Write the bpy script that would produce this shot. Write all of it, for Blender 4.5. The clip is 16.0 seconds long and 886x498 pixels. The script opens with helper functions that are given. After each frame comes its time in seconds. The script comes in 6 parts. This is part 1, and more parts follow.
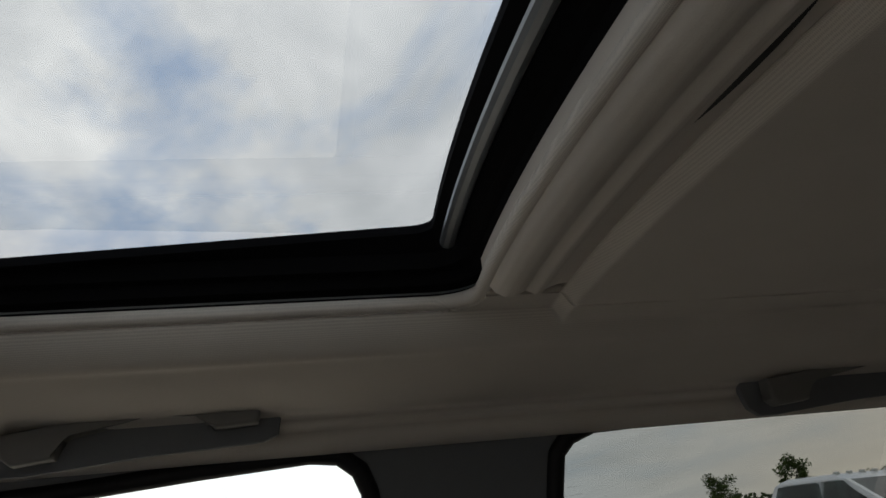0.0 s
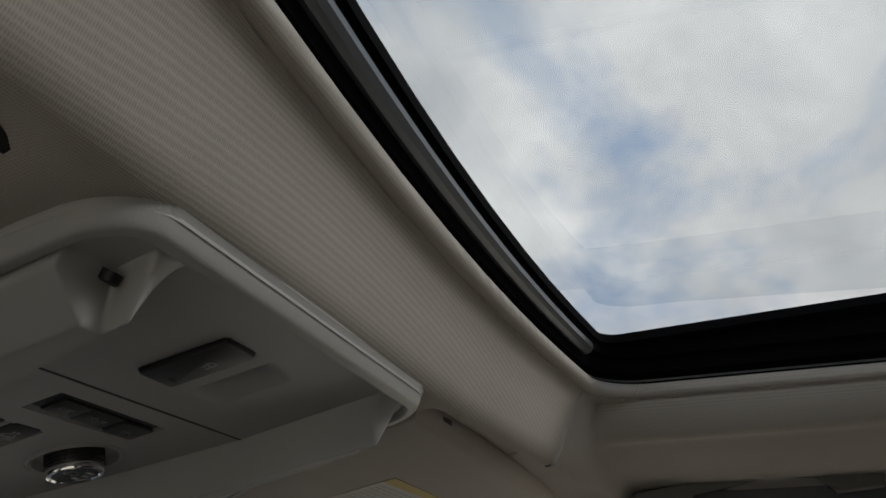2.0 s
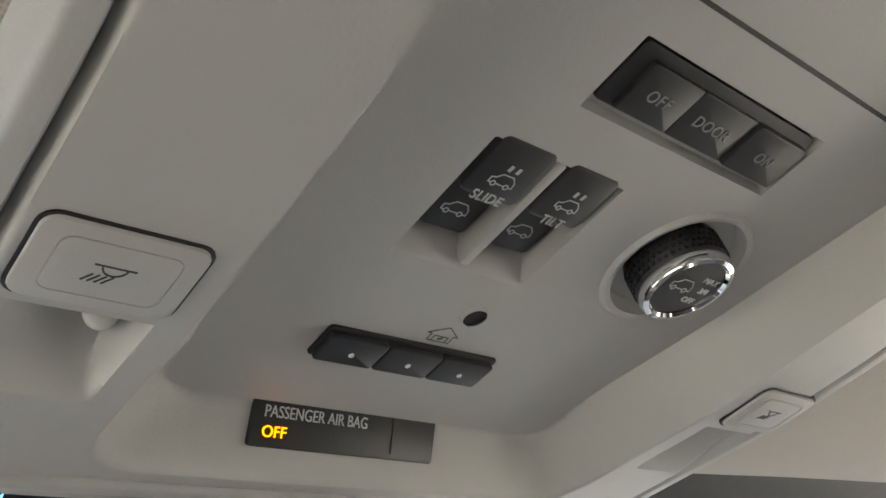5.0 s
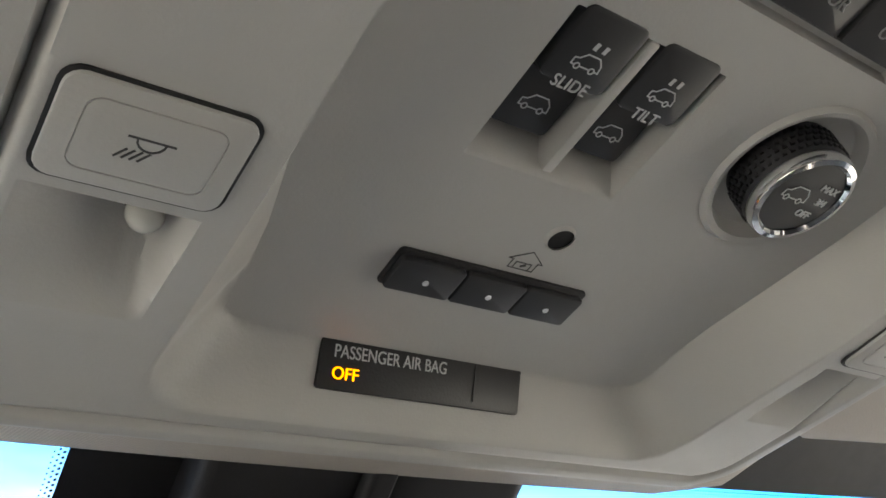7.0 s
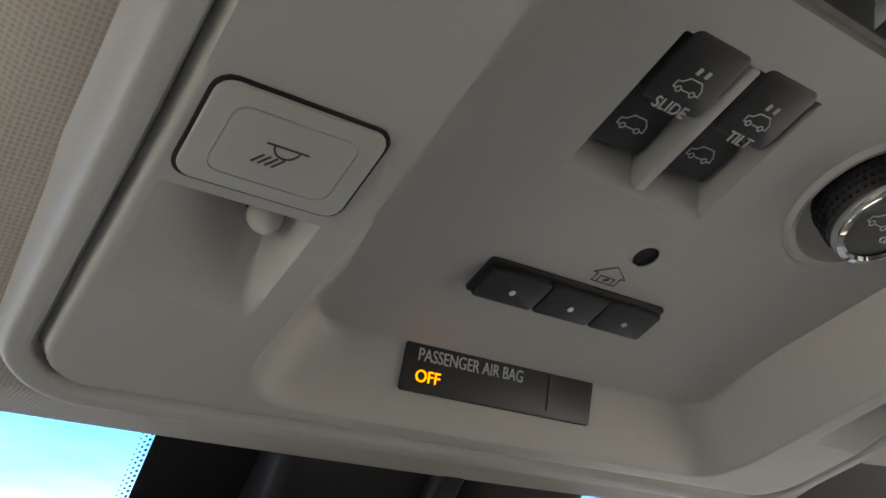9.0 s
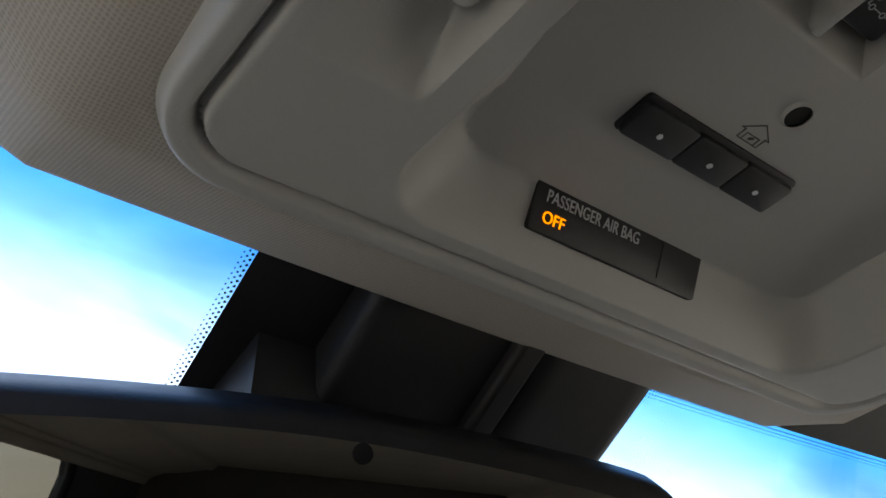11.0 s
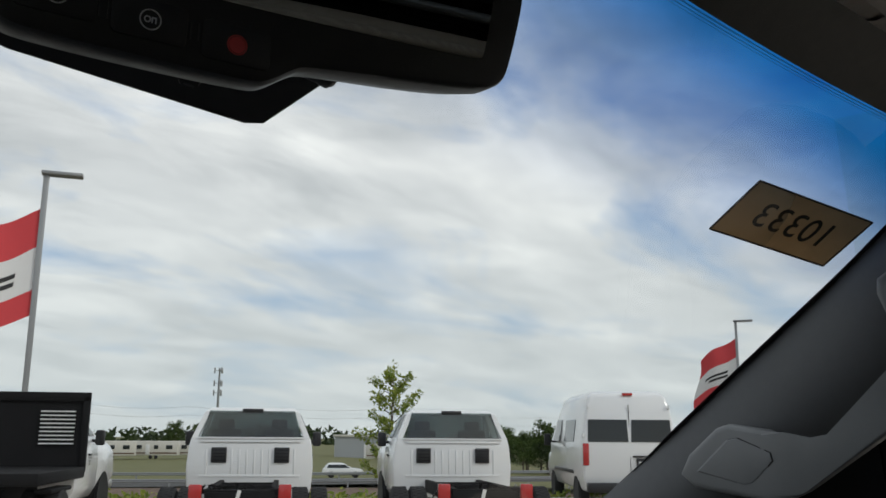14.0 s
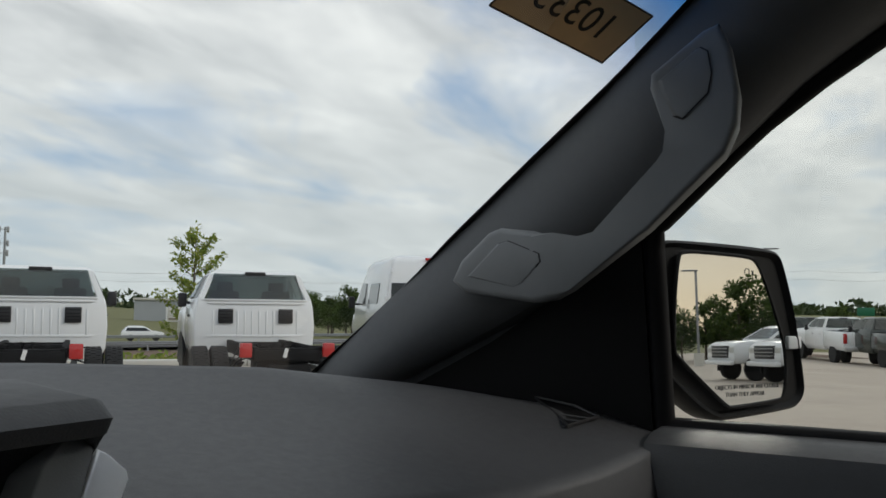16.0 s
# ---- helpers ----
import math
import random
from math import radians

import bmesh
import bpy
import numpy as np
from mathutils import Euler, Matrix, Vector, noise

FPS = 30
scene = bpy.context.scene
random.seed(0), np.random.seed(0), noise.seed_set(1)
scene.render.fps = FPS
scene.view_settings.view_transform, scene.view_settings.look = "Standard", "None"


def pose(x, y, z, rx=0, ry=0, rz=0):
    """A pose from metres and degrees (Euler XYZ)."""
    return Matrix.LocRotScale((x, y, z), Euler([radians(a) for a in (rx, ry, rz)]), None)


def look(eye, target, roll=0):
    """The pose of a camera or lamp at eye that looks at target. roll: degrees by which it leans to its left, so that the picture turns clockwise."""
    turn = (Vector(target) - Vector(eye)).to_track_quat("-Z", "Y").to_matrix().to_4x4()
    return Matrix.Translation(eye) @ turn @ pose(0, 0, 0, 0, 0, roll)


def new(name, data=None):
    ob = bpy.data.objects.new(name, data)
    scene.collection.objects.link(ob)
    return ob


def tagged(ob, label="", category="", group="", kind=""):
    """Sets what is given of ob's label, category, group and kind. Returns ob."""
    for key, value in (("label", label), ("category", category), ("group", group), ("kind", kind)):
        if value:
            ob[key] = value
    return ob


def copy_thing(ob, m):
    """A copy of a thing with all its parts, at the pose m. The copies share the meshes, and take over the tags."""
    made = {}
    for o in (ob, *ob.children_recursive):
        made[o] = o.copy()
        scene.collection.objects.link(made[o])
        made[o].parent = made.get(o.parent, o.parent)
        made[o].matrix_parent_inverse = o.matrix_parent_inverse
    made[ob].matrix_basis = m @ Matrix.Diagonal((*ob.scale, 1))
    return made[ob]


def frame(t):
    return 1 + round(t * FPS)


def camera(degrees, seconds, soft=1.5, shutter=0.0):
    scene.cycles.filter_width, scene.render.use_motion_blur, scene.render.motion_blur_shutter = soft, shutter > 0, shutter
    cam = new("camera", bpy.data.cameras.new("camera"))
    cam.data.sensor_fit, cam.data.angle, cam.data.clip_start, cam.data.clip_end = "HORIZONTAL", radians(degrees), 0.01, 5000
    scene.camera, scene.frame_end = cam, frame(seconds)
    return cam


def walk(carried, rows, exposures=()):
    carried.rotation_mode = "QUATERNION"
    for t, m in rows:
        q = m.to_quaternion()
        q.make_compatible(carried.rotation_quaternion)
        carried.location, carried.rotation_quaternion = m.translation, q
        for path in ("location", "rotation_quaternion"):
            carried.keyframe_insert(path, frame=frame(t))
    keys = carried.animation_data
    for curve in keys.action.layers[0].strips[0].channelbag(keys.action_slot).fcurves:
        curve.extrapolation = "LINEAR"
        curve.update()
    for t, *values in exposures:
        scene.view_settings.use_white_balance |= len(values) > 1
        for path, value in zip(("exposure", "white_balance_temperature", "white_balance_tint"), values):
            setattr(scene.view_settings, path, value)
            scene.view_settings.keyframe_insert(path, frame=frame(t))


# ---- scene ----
cam = camera(52.6, 16.0, soft=1.6)
PATH = [
    (0, (-0.32, -0.592, 1.628), (1.537, -1.017, 2.237), -6.1),
    (0.5, (-0.319, -0.555, 1.621), (1.564, -0.702, 2.276), -5.3),
    (1, (-0.345, -0.512, 1.622), (1.534, -0.396, 2.297), -4.3),
    (1.5, (-0.365, -0.475, 1.622), (1.463, -0.114, 2.351), -3.1),
    (2, (-0.367, -0.465, 1.621), (1.373, 0.104, 2.426), -0.6),
    (2.5, (-0.315, -0.399, 1.601), (1.326, 0.322, 2.488), 0.9),
    (3, (-0.237, -0.364, 1.599), (1.304, 0.536, 2.501), -1.9),
    (3.5, (-0.203, -0.312, 1.604), (1.264, 0.699, 2.513), -6.9),
    (4, (-0.184, -0.263, 1.603), (1.203, 0.847, 2.523), -8.4),
    (4.5, (-0.177, -0.246, 1.598), (1.126, 0.947, 2.536), -8.7),
    (5, (-0.179, -0.237, 1.596), (1.062, 1.007, 2.552), -8.7),
    (7.5, (-0.155, -0.206, 1.584), (0.929, 1.136, 2.594), -7.9),
    (8, (-0.157, -0.206, 1.584), (0.917, 1.142, 2.598), -7.6),
    (10.5, (-0.196, -0.187, 1.568), (0.818, 1.214, 2.571), 2.1),
    (11, (-0.194, -0.159, 1.555), (0.883, 1.231, 2.508), 1.7),
    (11.5, (-0.186, -0.131, 1.535), (0.926, 1.267, 2.434), 1.4),
    (12, (-0.183, -0.08, 1.509), (1.007, 1.23, 2.44), -1.0),
    (12.5, (-0.179, -0.074, 1.508), (1.059, 1.25, 2.354), -0.4),
    (13, (-0.18, -0.089, 1.502), (1.091, 1.235, 2.296), -0.0),
    (13.5, (-0.178, -0.134, 1.474), (1.176, 1.191, 2.116), 0.5),
    (14, (-0.171, -0.134, 1.447), (1.303, 1.154, 1.859), 0.4),
    (14.5, (-0.161, -0.128, 1.444), (1.398, 1.098, 1.704), 0.4),
    (15, (-0.173, -0.121, 1.442), (1.446, 1.04, 1.617), 0.6),
    (15.5, (-0.135, -0.12, 1.423), (1.56, 0.932, 1.568), 0.5),
    (16, (-0.093, -0.124, 1.388), (1.655, 0.841, 1.512), 0.8),
]
EXPOSURES = [(0, 1.12), (2.0, 1.05), (3.2, 2.8), (5.0, 3.75), (8.0, 3.38), (10.5, 2.6), (11.2, 2.2), (12.0, 1.1), (12.6, 0.3), (13.2, 0.05), (14.2, 0.06), (16.0, 0.05)]
walk(cam, [(t, look(eye, target, roll)) for t, eye, target, roll in PATH], EXPOSURES)

GROUND = -0.08

# ---- sky, sun ----
SUN_ELEV, SUN_ROT = 32.0, 165.0
world = bpy.data.worlds.new("world")
scene.world = world
world.use_nodes = True
wn, wl = world.node_tree.nodes, world.node_tree.links
wn.clear()
w_out, w_bg = wn.new("ShaderNodeOutputWorld"), wn.new("ShaderNodeBackground")
w_sky = wn.new("ShaderNodeTexSky")
w_sky.sky_type, w_sky.sun_disc = "NISHITA", False
w_sky.sun_elevation, w_sky.sun_rotation = radians(SUN_ELEV), radians(SUN_ROT)
w_co, w_sep = wn.new("ShaderNodeTexCoord"), wn.new("ShaderNodeSeparateXYZ")
wl.new(w_co.outputs["Generated"], w_sep.inputs[0])


def wmath(op, a, b=None, c=None):
    n = wn.new("ShaderNodeMath")
    n.operation = op
    for i, v in enumerate((a, b, c)):
        if v is None:
            continue
        if isinstance(v, (int, float)):
            n.inputs[i].default_value = v
        else:
            wl.new(v, n.inputs[i])
    return n.outputs[0]


# cloud deck: the view direction is projected on a level layer overhead
w_z = wmath("MAXIMUM", w_sep.outputs[2], 0.0)
w_zz = wmath("ADD", w_z, 0.16)
w_px, w_py = wmath("DIVIDE", w_sep.outputs[0], w_zz), wmath("DIVIDE", w_sep.outputs[1], w_zz)
w_comb = wn.new("ShaderNodeCombineXYZ")
wl.new(w_px, w_comb.inputs[0]), wl.new(w_py, w_comb.inputs[1])


def wnoise(scale, detail, rough, distort, seed, stretch=(1, 1, 1)):
    m, n = wn.new("ShaderNodeMapping"), wn.new("ShaderNodeTexNoise")
    m.inputs["Location"].default_value = (seed, seed * 0.7, seed * 1.3)
    m.inputs["Rotation"].default_value = (0, 0, radians(-35))
    m.inputs["Scale"].default_value = stretch
    wl.new(w_comb.outputs[0], m.inputs[0]), wl.new(m.outputs[0], n.inputs["Vector"])
    n.inputs["Scale"].default_value, n.inputs["Detail"].default_value = scale, detail
    n.inputs["Roughness"].default_value, n.inputs["Distortion"].default_value = rough, distort
    return n.outputs["Fac"]


def wramp(fac, stops):
    r = wn.new("ShaderNodeValToRGB")
    while len(r.color_ramp.elements) < len(stops):
        r.color_ramp.elements.new(0.5)
    for e, (p, c) in zip(r.color_ramp.elements, stops):
        e.position, e.color = p, (*c, 1)
    wl.new(fac, r.inputs[0])
    return r.outputs[0]


def wmix(fac, a, b, kind="MIX"):
    m = wn.new("ShaderNodeMix")
    m.data_type, m.blend_type = "RGBA", kind
    for sock, v in ((m.inputs[0], fac), (m.inputs[6], a), (m.inputs[7], b)):
        if isinstance(v, (int, float)):
            sock.default_value = v
        elif isinstance(v, tuple):
            sock.default_value = (*v, 1)
        else:
            wl.new(v, sock)
    return m.outputs[2]


SKY_STRENGTH = 0.115
cover = wramp(wnoise(1.25, 7, 0.56, 0.5, 3.1, (0.75, 1.2, 1)), [(0.33, (0, 0, 0)), (0.50, (1, 1, 1))])
tone = wramp(wnoise(1.9, 8, 0.58, 0.35, 7.7, (0.75, 1.3, 1)), [(0.30, (4.3, 4.5, 4.7)), (0.52, (6.4, 6.5, 6.6)), (0.72, (8.6, 8.6, 8.5))])
blue = wmix(0.75, w_sky.outputs[0], (2.4, 3.6, 5.6))
clouded = wmix(cover, blue, tone)
low = wramp(w_sep.outputs[2], [(0.0, (1, 1, 1)), (0.30, (0, 0, 0))])
hazed = wmix(wmath("MULTIPLY", low, 0.75), clouded, (5.1, 5.55, 5.65))
# warm light low in the sky on the sun's side
w_az = wmath("ADD", wmath("MULTIPLY", w_sep.outputs[0], math.sin(radians(SUN_ROT))), wmath("MULTIPLY", w_sep.outputs[1], math.cos(radians(SUN_ROT))))
w_warm = wmath("MULTIPLY", wramp(w_az, [(0.55, (0, 0, 0)), (0.98, (1, 1, 1))]), wramp(w_sep.outputs[2], [(0.02, (1, 1, 1)), (0.22, (0, 0, 0))]))
warmed = wmix(wmath("MULTIPLY", w_warm, 0.8), hazed, (8.5, 6.6, 4.2))
wl.new(warmed, w_bg.inputs[0])
w_bg.inputs[1].default_value = SKY_STRENGTH
wl.new(w_bg.outputs[0], w_out.inputs[0])

sun = new("sun", bpy.data.lights.new("sun", "SUN"))
sun.data.energy, sun.data.angle, sun.data.color = 1.0, radians(14), (1.0, 0.95, 0.87)
_az = radians(SUN_ROT)
_sd = Vector((math.sin(_az) * math.cos(radians(SUN_ELEV)), math.cos(_az) * math.cos(radians(SUN_ELEV)), math.sin(radians(SUN_ELEV))))
sun.matrix_world = look(_sd * 50, (0, 0, 0))


# ---- materials ----
def material(name, build):
    m = bpy.data.materials.new(name)
    m.use_nodes = True
    nt = m.node_tree
    nt.nodes.clear()
    out = nt.nodes.new("ShaderNodeOutputMaterial")
    nt.links.new(build(nt), out.inputs[0])
    return m


def _node(nt, kind, **values):
    n = nt.nodes.new(kind)
    for k, v in values.items():
        n.inputs[k.replace("_", " ")].default_value = v
    return n


def surface(name, color, rough=0.6, metal=0.0, vary=0.12, scale=30.0, bump=0.15, bump_scale=400.0, spec=0.5, coat=0.0, stain=0.1, bump_dist=0.0006, tint=None):
    """Paint, plastic, rubber and the like: two scales of variation and a fine relief."""
    def build(nt):
        ln = nt.links.new
        co = _node(nt, "ShaderNodeTexCoord")
        p = _node(nt, "ShaderNodeBsdfPrincipled", Metallic=metal, Coat_Weight=coat)
        p.inputs["Specular IOR Level"].default_value = spec
        big = _node(nt, "ShaderNodeTexNoise", Scale=scale * 0.2, Detail=3.0)
        fine = _node(nt, "ShaderNodeTexNoise", Scale=scale * 4, Detail=5.0, Roughness=0.6)
        ln(co.outputs["Object"], big.inputs["Vector"]), ln(co.outputs["Object"], fine.inputs["Vector"])
        other = tint or tuple(c * (1 - vary) for c in color)
        mix = nt.nodes.new("ShaderNodeMix")
        mix.data_type = "RGBA"
        mix.inputs[6].default_value, mix.inputs[7].default_value = (*color, 1), (*other, 1)
        add = nt.nodes.new("ShaderNodeMath")
        add.operation = "MULTIPLY_ADD"
        add.inputs[1].default_value = 0.5
        half = nt.nodes.new("ShaderNodeMath")
        half.operation = "MULTIPLY"
        half.inputs[1].default_value = 0.5
        ln(fine.outputs["Fac"], half.inputs[0])
        ln(big.outputs["Fac"], add.inputs[0]), ln(half.outputs[0], add.inputs[2])
        ln(add.outputs[0], mix.inputs[0]), ln(mix.outputs[2], p.inputs["Base Color"])
        rr = nt.nodes.new("ShaderNodeMapRange")
        rr.inputs["To Min"].default_value, rr.inputs["To Max"].default_value = max(0.02, rough - stain), min(1, rough + stain)
        ln(fine.outputs["Fac"], rr.inputs[0]), ln(rr.outputs[0], p.inputs["Roughness"])
        if bump:
            g = _node(nt, "ShaderNodeTexNoise", Scale=bump_scale, Detail=3.0)
            b = _node(nt, "ShaderNodeBump", Strength=bump, Distance=bump_dist)
            ln(co.outputs["Object"], g.inputs["Vector"]), ln(g.outputs["Fac"], b.inputs["Height"]), ln(b.outputs[0], p.inputs["Normal"])
        return p.outputs[0]
    return material(name, build)


def woven(name, color, pitch=0.0014, depth=0.30, dark=0.74):
    """Knitted headliner cloth: rows of small holes."""
    def build(nt):
        ln = nt.links.new
        co = _node(nt, "ShaderNodeTexCoord")
        p = _node(nt, "ShaderNodeBsdfPrincipled", Roughness=0.95)
        p.inputs["Specular IOR Level"].default_value = 0.15
        mp = _node(nt, "ShaderNodeMapping")
        mp.inputs["Scale"].default_value = (1 / pitch, 1 / pitch, 1 / pitch)
        ln(co.outputs["Object"], mp.inputs[0])
        v = _node(nt, "ShaderNodeTexVoronoi", Scale=1.0, Randomness=0.15)
        v.voronoi_dimensions, v.feature = "2D", "F1"
        ln(mp.outputs[0], v.inputs["Vector"])
        r = nt.nodes.new("ShaderNodeValToRGB")
        r.color_ramp.elements[0].position, r.color_ramp.elements[1].position = 0.22, 0.48
        r.color_ramp.elements[0].color = (*[c * dark for c in color], 1)
        r.color_ramp.elements[1].color = (*color, 1)
        ln(v.outputs["Distance"], r.inputs[0])
        big = _node(nt, "ShaderNodeTexNoise", Scale=7.0, Detail=4.0)
        ln(co.outputs["Object"], big.inputs["Vector"])
        mx = nt.nodes.new("ShaderNodeMix")
        mx.data_type, mx.blend_type = "RGBA", "MULTIPLY"
        rr = nt.nodes.new("ShaderNodeMapRange")
        rr.inputs["From Min"].default_value, rr.inputs["From Max"].default_value = 0.3, 0.7
        rr.inputs["To Min"].default_value, rr.inputs["To Max"].default_value = 0.93, 1.03
        ln(big.outputs["Fac"], rr.inputs[0])
        mx.inputs[0].default_value = 1.0
        ln(r.outputs[0], mx.inputs[6]), ln(rr.outputs[0], mx.inputs[7])
        ln(mx.outputs[2], p.inputs["Base Color"])
        b = _node(nt, "ShaderNodeBump", Strength=depth, Distance=0.0005)
        ln(v.outputs["Distance"], b.inputs["Height"]), ln(b.outputs[0], p.inputs["Normal"])
        return p.outputs[0]
    return material(name, build)


def glass(name, tint=(0.9, 0.95, 0.93), gloss=0.06, band=None):
    """Thin pane: lets the view and light through, with a Fresnel gloss. band: (top z, bottom z, colour) of a shade band."""
    def build(nt):
        ln = nt.links.new
        t, g = _node(nt, "ShaderNodeBsdfTransparent"), _node(nt, "ShaderNodeBsdfGlossy", Roughness=0.01)
        t.inputs[0].default_value = (*tint, 1)
        if band:
            co, sep = _node(nt, "ShaderNodeNewGeometry"), nt.nodes.new("ShaderNodeSeparateXYZ")
            ln(co.outputs["Position"], sep.inputs[0])
            drop = nt.nodes.new("ShaderNodeMath")
            drop.operation = "MULTIPLY"
            ln(sep.outputs[0], drop.inputs[0]), ln(sep.outputs[0], drop.inputs[1])
            lift = nt.nodes.new("ShaderNodeMath")
            lift.operation = "MULTIPLY_ADD"
            lift.inputs[1].default_value = 0.10
            ln(drop.outputs[0], lift.inputs[0]), ln(sep.outputs[2], lift.inputs[2])
            r = nt.nodes.new("ShaderNodeMapRange")
            r.interpolation_type = "SMOOTHSTEP"
            r.inputs["From Min"].default_value, r.inputs["From Max"].default_value = band[1], band[0]
            ln(lift.outputs[0], r.inputs[0])
            m = nt.nodes.new("ShaderNodeMix")
            m.data_type = "RGBA"
            m.inputs[6].default_value, m.inputs[7].default_value = (*tint, 1), (*band[2], 1)
            ln(r.outputs[0], m.inputs[0]), ln(m.outputs[2], t.inputs[0])
        f = _node(nt, "ShaderNodeLayerWeight")
        q = nt.nodes.new("ShaderNodeMath")
        q.operation = "POWER"
        q.inputs[1].default_value = 5.0
        ln(f.outputs["Facing"], q.inputs[0])
        k = nt.nodes.new("ShaderNodeMath")
        k.operation = "MULTIPLY_ADD"
        k.inputs[1].default_value, k.inputs[2].default_value = 0.9, gloss
        ln(q.outputs[0], k.inputs[0])
        x = nt.nodes.new("ShaderNodeMixShader")
        ln(k.outputs[0], x.inputs[0]), ln(t.outputs[0], x.inputs[1]), ln(g.outputs[0], x.inputs[2])
        return x.outputs[0]
    return material(name, build)


def glowing(name, color, strength):
    def build(nt):
        e = _node(nt, "ShaderNodeEmission", Strength=strength)
        e.inputs[0].default_value = (*color, 1)
        return e.outputs[0]
    return material(name, build)


def ground_mat(name, a, b, scale, bump=0.3, rough=0.9, c=None):
    def build(nt):
        ln = nt.links.new
        co = _node(nt, "ShaderNodeNewGeometry")
        p = _node(nt, "ShaderNodeBsdfPrincipled", Roughness=rough)
        n1 = _node(nt, "ShaderNodeTexNoise", Scale=scale, Detail=6.0, Roughness=0.65)
        n2 = _node(nt, "ShaderNodeTexNoise", Scale=scale * 14, Detail=6.0, Roughness=0.7)
        ln(co.outputs["Position"], n1.inputs["Vector"]), ln(co.outputs["Position"], n2.inputs["Vector"])
        r = nt.nodes.new("ShaderNodeValToRGB")
        r.color_ramp.elements[0].position, r.color_ramp.elements[1].position = 0.35, 0.65
        r.color_ramp.elements[0].color, r.color_ramp.elements[1].color = (*a, 1), (*b, 1)
        if c:
            e = r.color_ramp.elements.new(0.8)
            e.color = (*c, 1)
        s = nt.nodes.new("ShaderNodeMath")
        s.operation = "MULTIPLY_ADD"
        s.inputs[1].default_value = 0.55
        h = nt.nodes.new("ShaderNodeMath")
        h.operation = "MULTIPLY"
        h.inputs[1].default_value = 0.45
        ln(n2.outputs["Fac"], h.inputs[0]), ln(n1.outputs["Fac"], s.inputs[0]), ln(h.outputs[0], s.inputs[2])
        ln(s.outputs[0], r.inputs[0]), ln(r.outputs[0], p.inputs["Base Color"])
        bp = _node(nt, "ShaderNodeBump", Strength=bump, Distance=0.02)
        ln(n2.outputs["Fac"], bp.inputs["Height"]), ln(bp.outputs[0], p.inputs["Normal"])
        return p.outputs[0]
    return material(name, build)


def leafy(name, a, b):
    def build(nt):
        ln = nt.links.new
        p = _node(nt, "ShaderNodeBsdfPrincipled", Roughness=0.6)
        p.inputs["Specular IOR Level"].default_value = 0.25
        g = _node(nt, "ShaderNodeNewGeometry")
        m = nt.nodes.new("ShaderNodeMix")
        m.data_type = "RGBA"
        m.inputs[6].default_value, m.inputs[7].default_value = (*a, 1), (*b, 1)
        ln(g.outputs["Random Per Island"], m.inputs[0]), ln(m.outputs[2], p.inputs["Base Color"])
        t = _node(nt, "ShaderNodeBsdfTranslucent")
        ln(m.outputs[2], t.inputs[0])
        x = nt.nodes.new("ShaderNodeMixShader")
        x.inputs[0].default_value = 0.35
        ln(p.outputs[0], x.inputs[1]), ln(t.outputs[0], x.inputs[2])
        return x.outputs[0]
    return material(name, build)


M_LINER = woven("headliner cloth", (0.56, 0.515, 0.46), pitch=0.00125, dark=0.78, depth=0.25)
M_CONSOLE = surface("console plastic", (0.450, 0.443, 0.424), rough=0.40, bump=0.25, bump_scale=900, bump_dist=0.0003, vary=0.05)
M_VISOR = surface("visor cloth", (0.53, 0.485, 0.435), rough=0.9, bump=0.4, bump_scale=900, vary=0.06)
M_BLACK = surface("black plastic", (0.014, 0.014, 0.016), rough=0.45, bump=0.15, bump_scale=1200)
M_SATIN = surface("satin black switch", (0.022, 0.023, 0.026), rough=0.38, bump=0.1, bump_scale=1500, bump_dist=0.0002)
M_SEAL = surface("rubber seal", (0.010, 0.010, 0.011), rough=0.55, spec=0.18, bump=0.2, bump_scale=300)
M_WELL = surface("sunroof well rubber", (0.008, 0.008, 0.009), rough=0.9, spec=0.03, bump=0.2, bump_scale=300)
M_RAIL = surface("sunroof rail", (0.16, 0.17, 0.18), rough=0.35, metal=0.6, bump=0.05)
M_DASH = surface("dash skin", (0.058, 0.059, 0.063), rough=0.55, bump=0.5, bump_scale=700, bump_dist=0.0005)
M_PILLAR = surface("pillar plastic", (0.105, 0.110, 0.117), rough=0.6, bump=0.45, bump_scale=900, bump_dist=0.0004)
M_HANDLE = surface("grey handle plastic", (0.170, 0.178, 0.186), rough=0.5, bump=0.4, bump_scale=900, bump_dist=0.0003)
M_GHANDLE = surface("taupe handle plastic", (0.15, 0.145, 0.135), rough=0.5, bump=0.3, bump_scale=900, bump_dist=0.0003)
M_CHROME = surface("chrome", (0.85, 0.86, 0.87), rough=0.08, metal=1.0, bump=0, stain=0.03)
M_SILVER = surface("satin silver", (0.74, 0.75, 0.77), rough=0.38, metal=0.35, bump=0.05)
M_MIRROR = surface("mirror glass", (0.75, 0.76, 0.76), rough=0.0, metal=1.0, bump=0, vary=0.0, stain=0.0)
M_DIMMIRROR = surface("dimmed mirror glass", (0.34, 0.35, 0.34), rough=0.0, metal=1.0, bump=0, vary=0.0, stain=0.0)
M_PRINT = surface("grey print", (0.55, 0.56, 0.57), rough=0.6, bump=0)
M_PRINT_DIM = surface("dim grey print", (0.26, 0.265, 0.27), rough=0.6, bump=0)
M_PRINT_DARK = surface("dark print", (0.05, 0.05, 0.05), rough=0.6, bump=0)
M_AMBER = glowing("amber lamp", (1.0, 0.23, 0.0), 0.42)
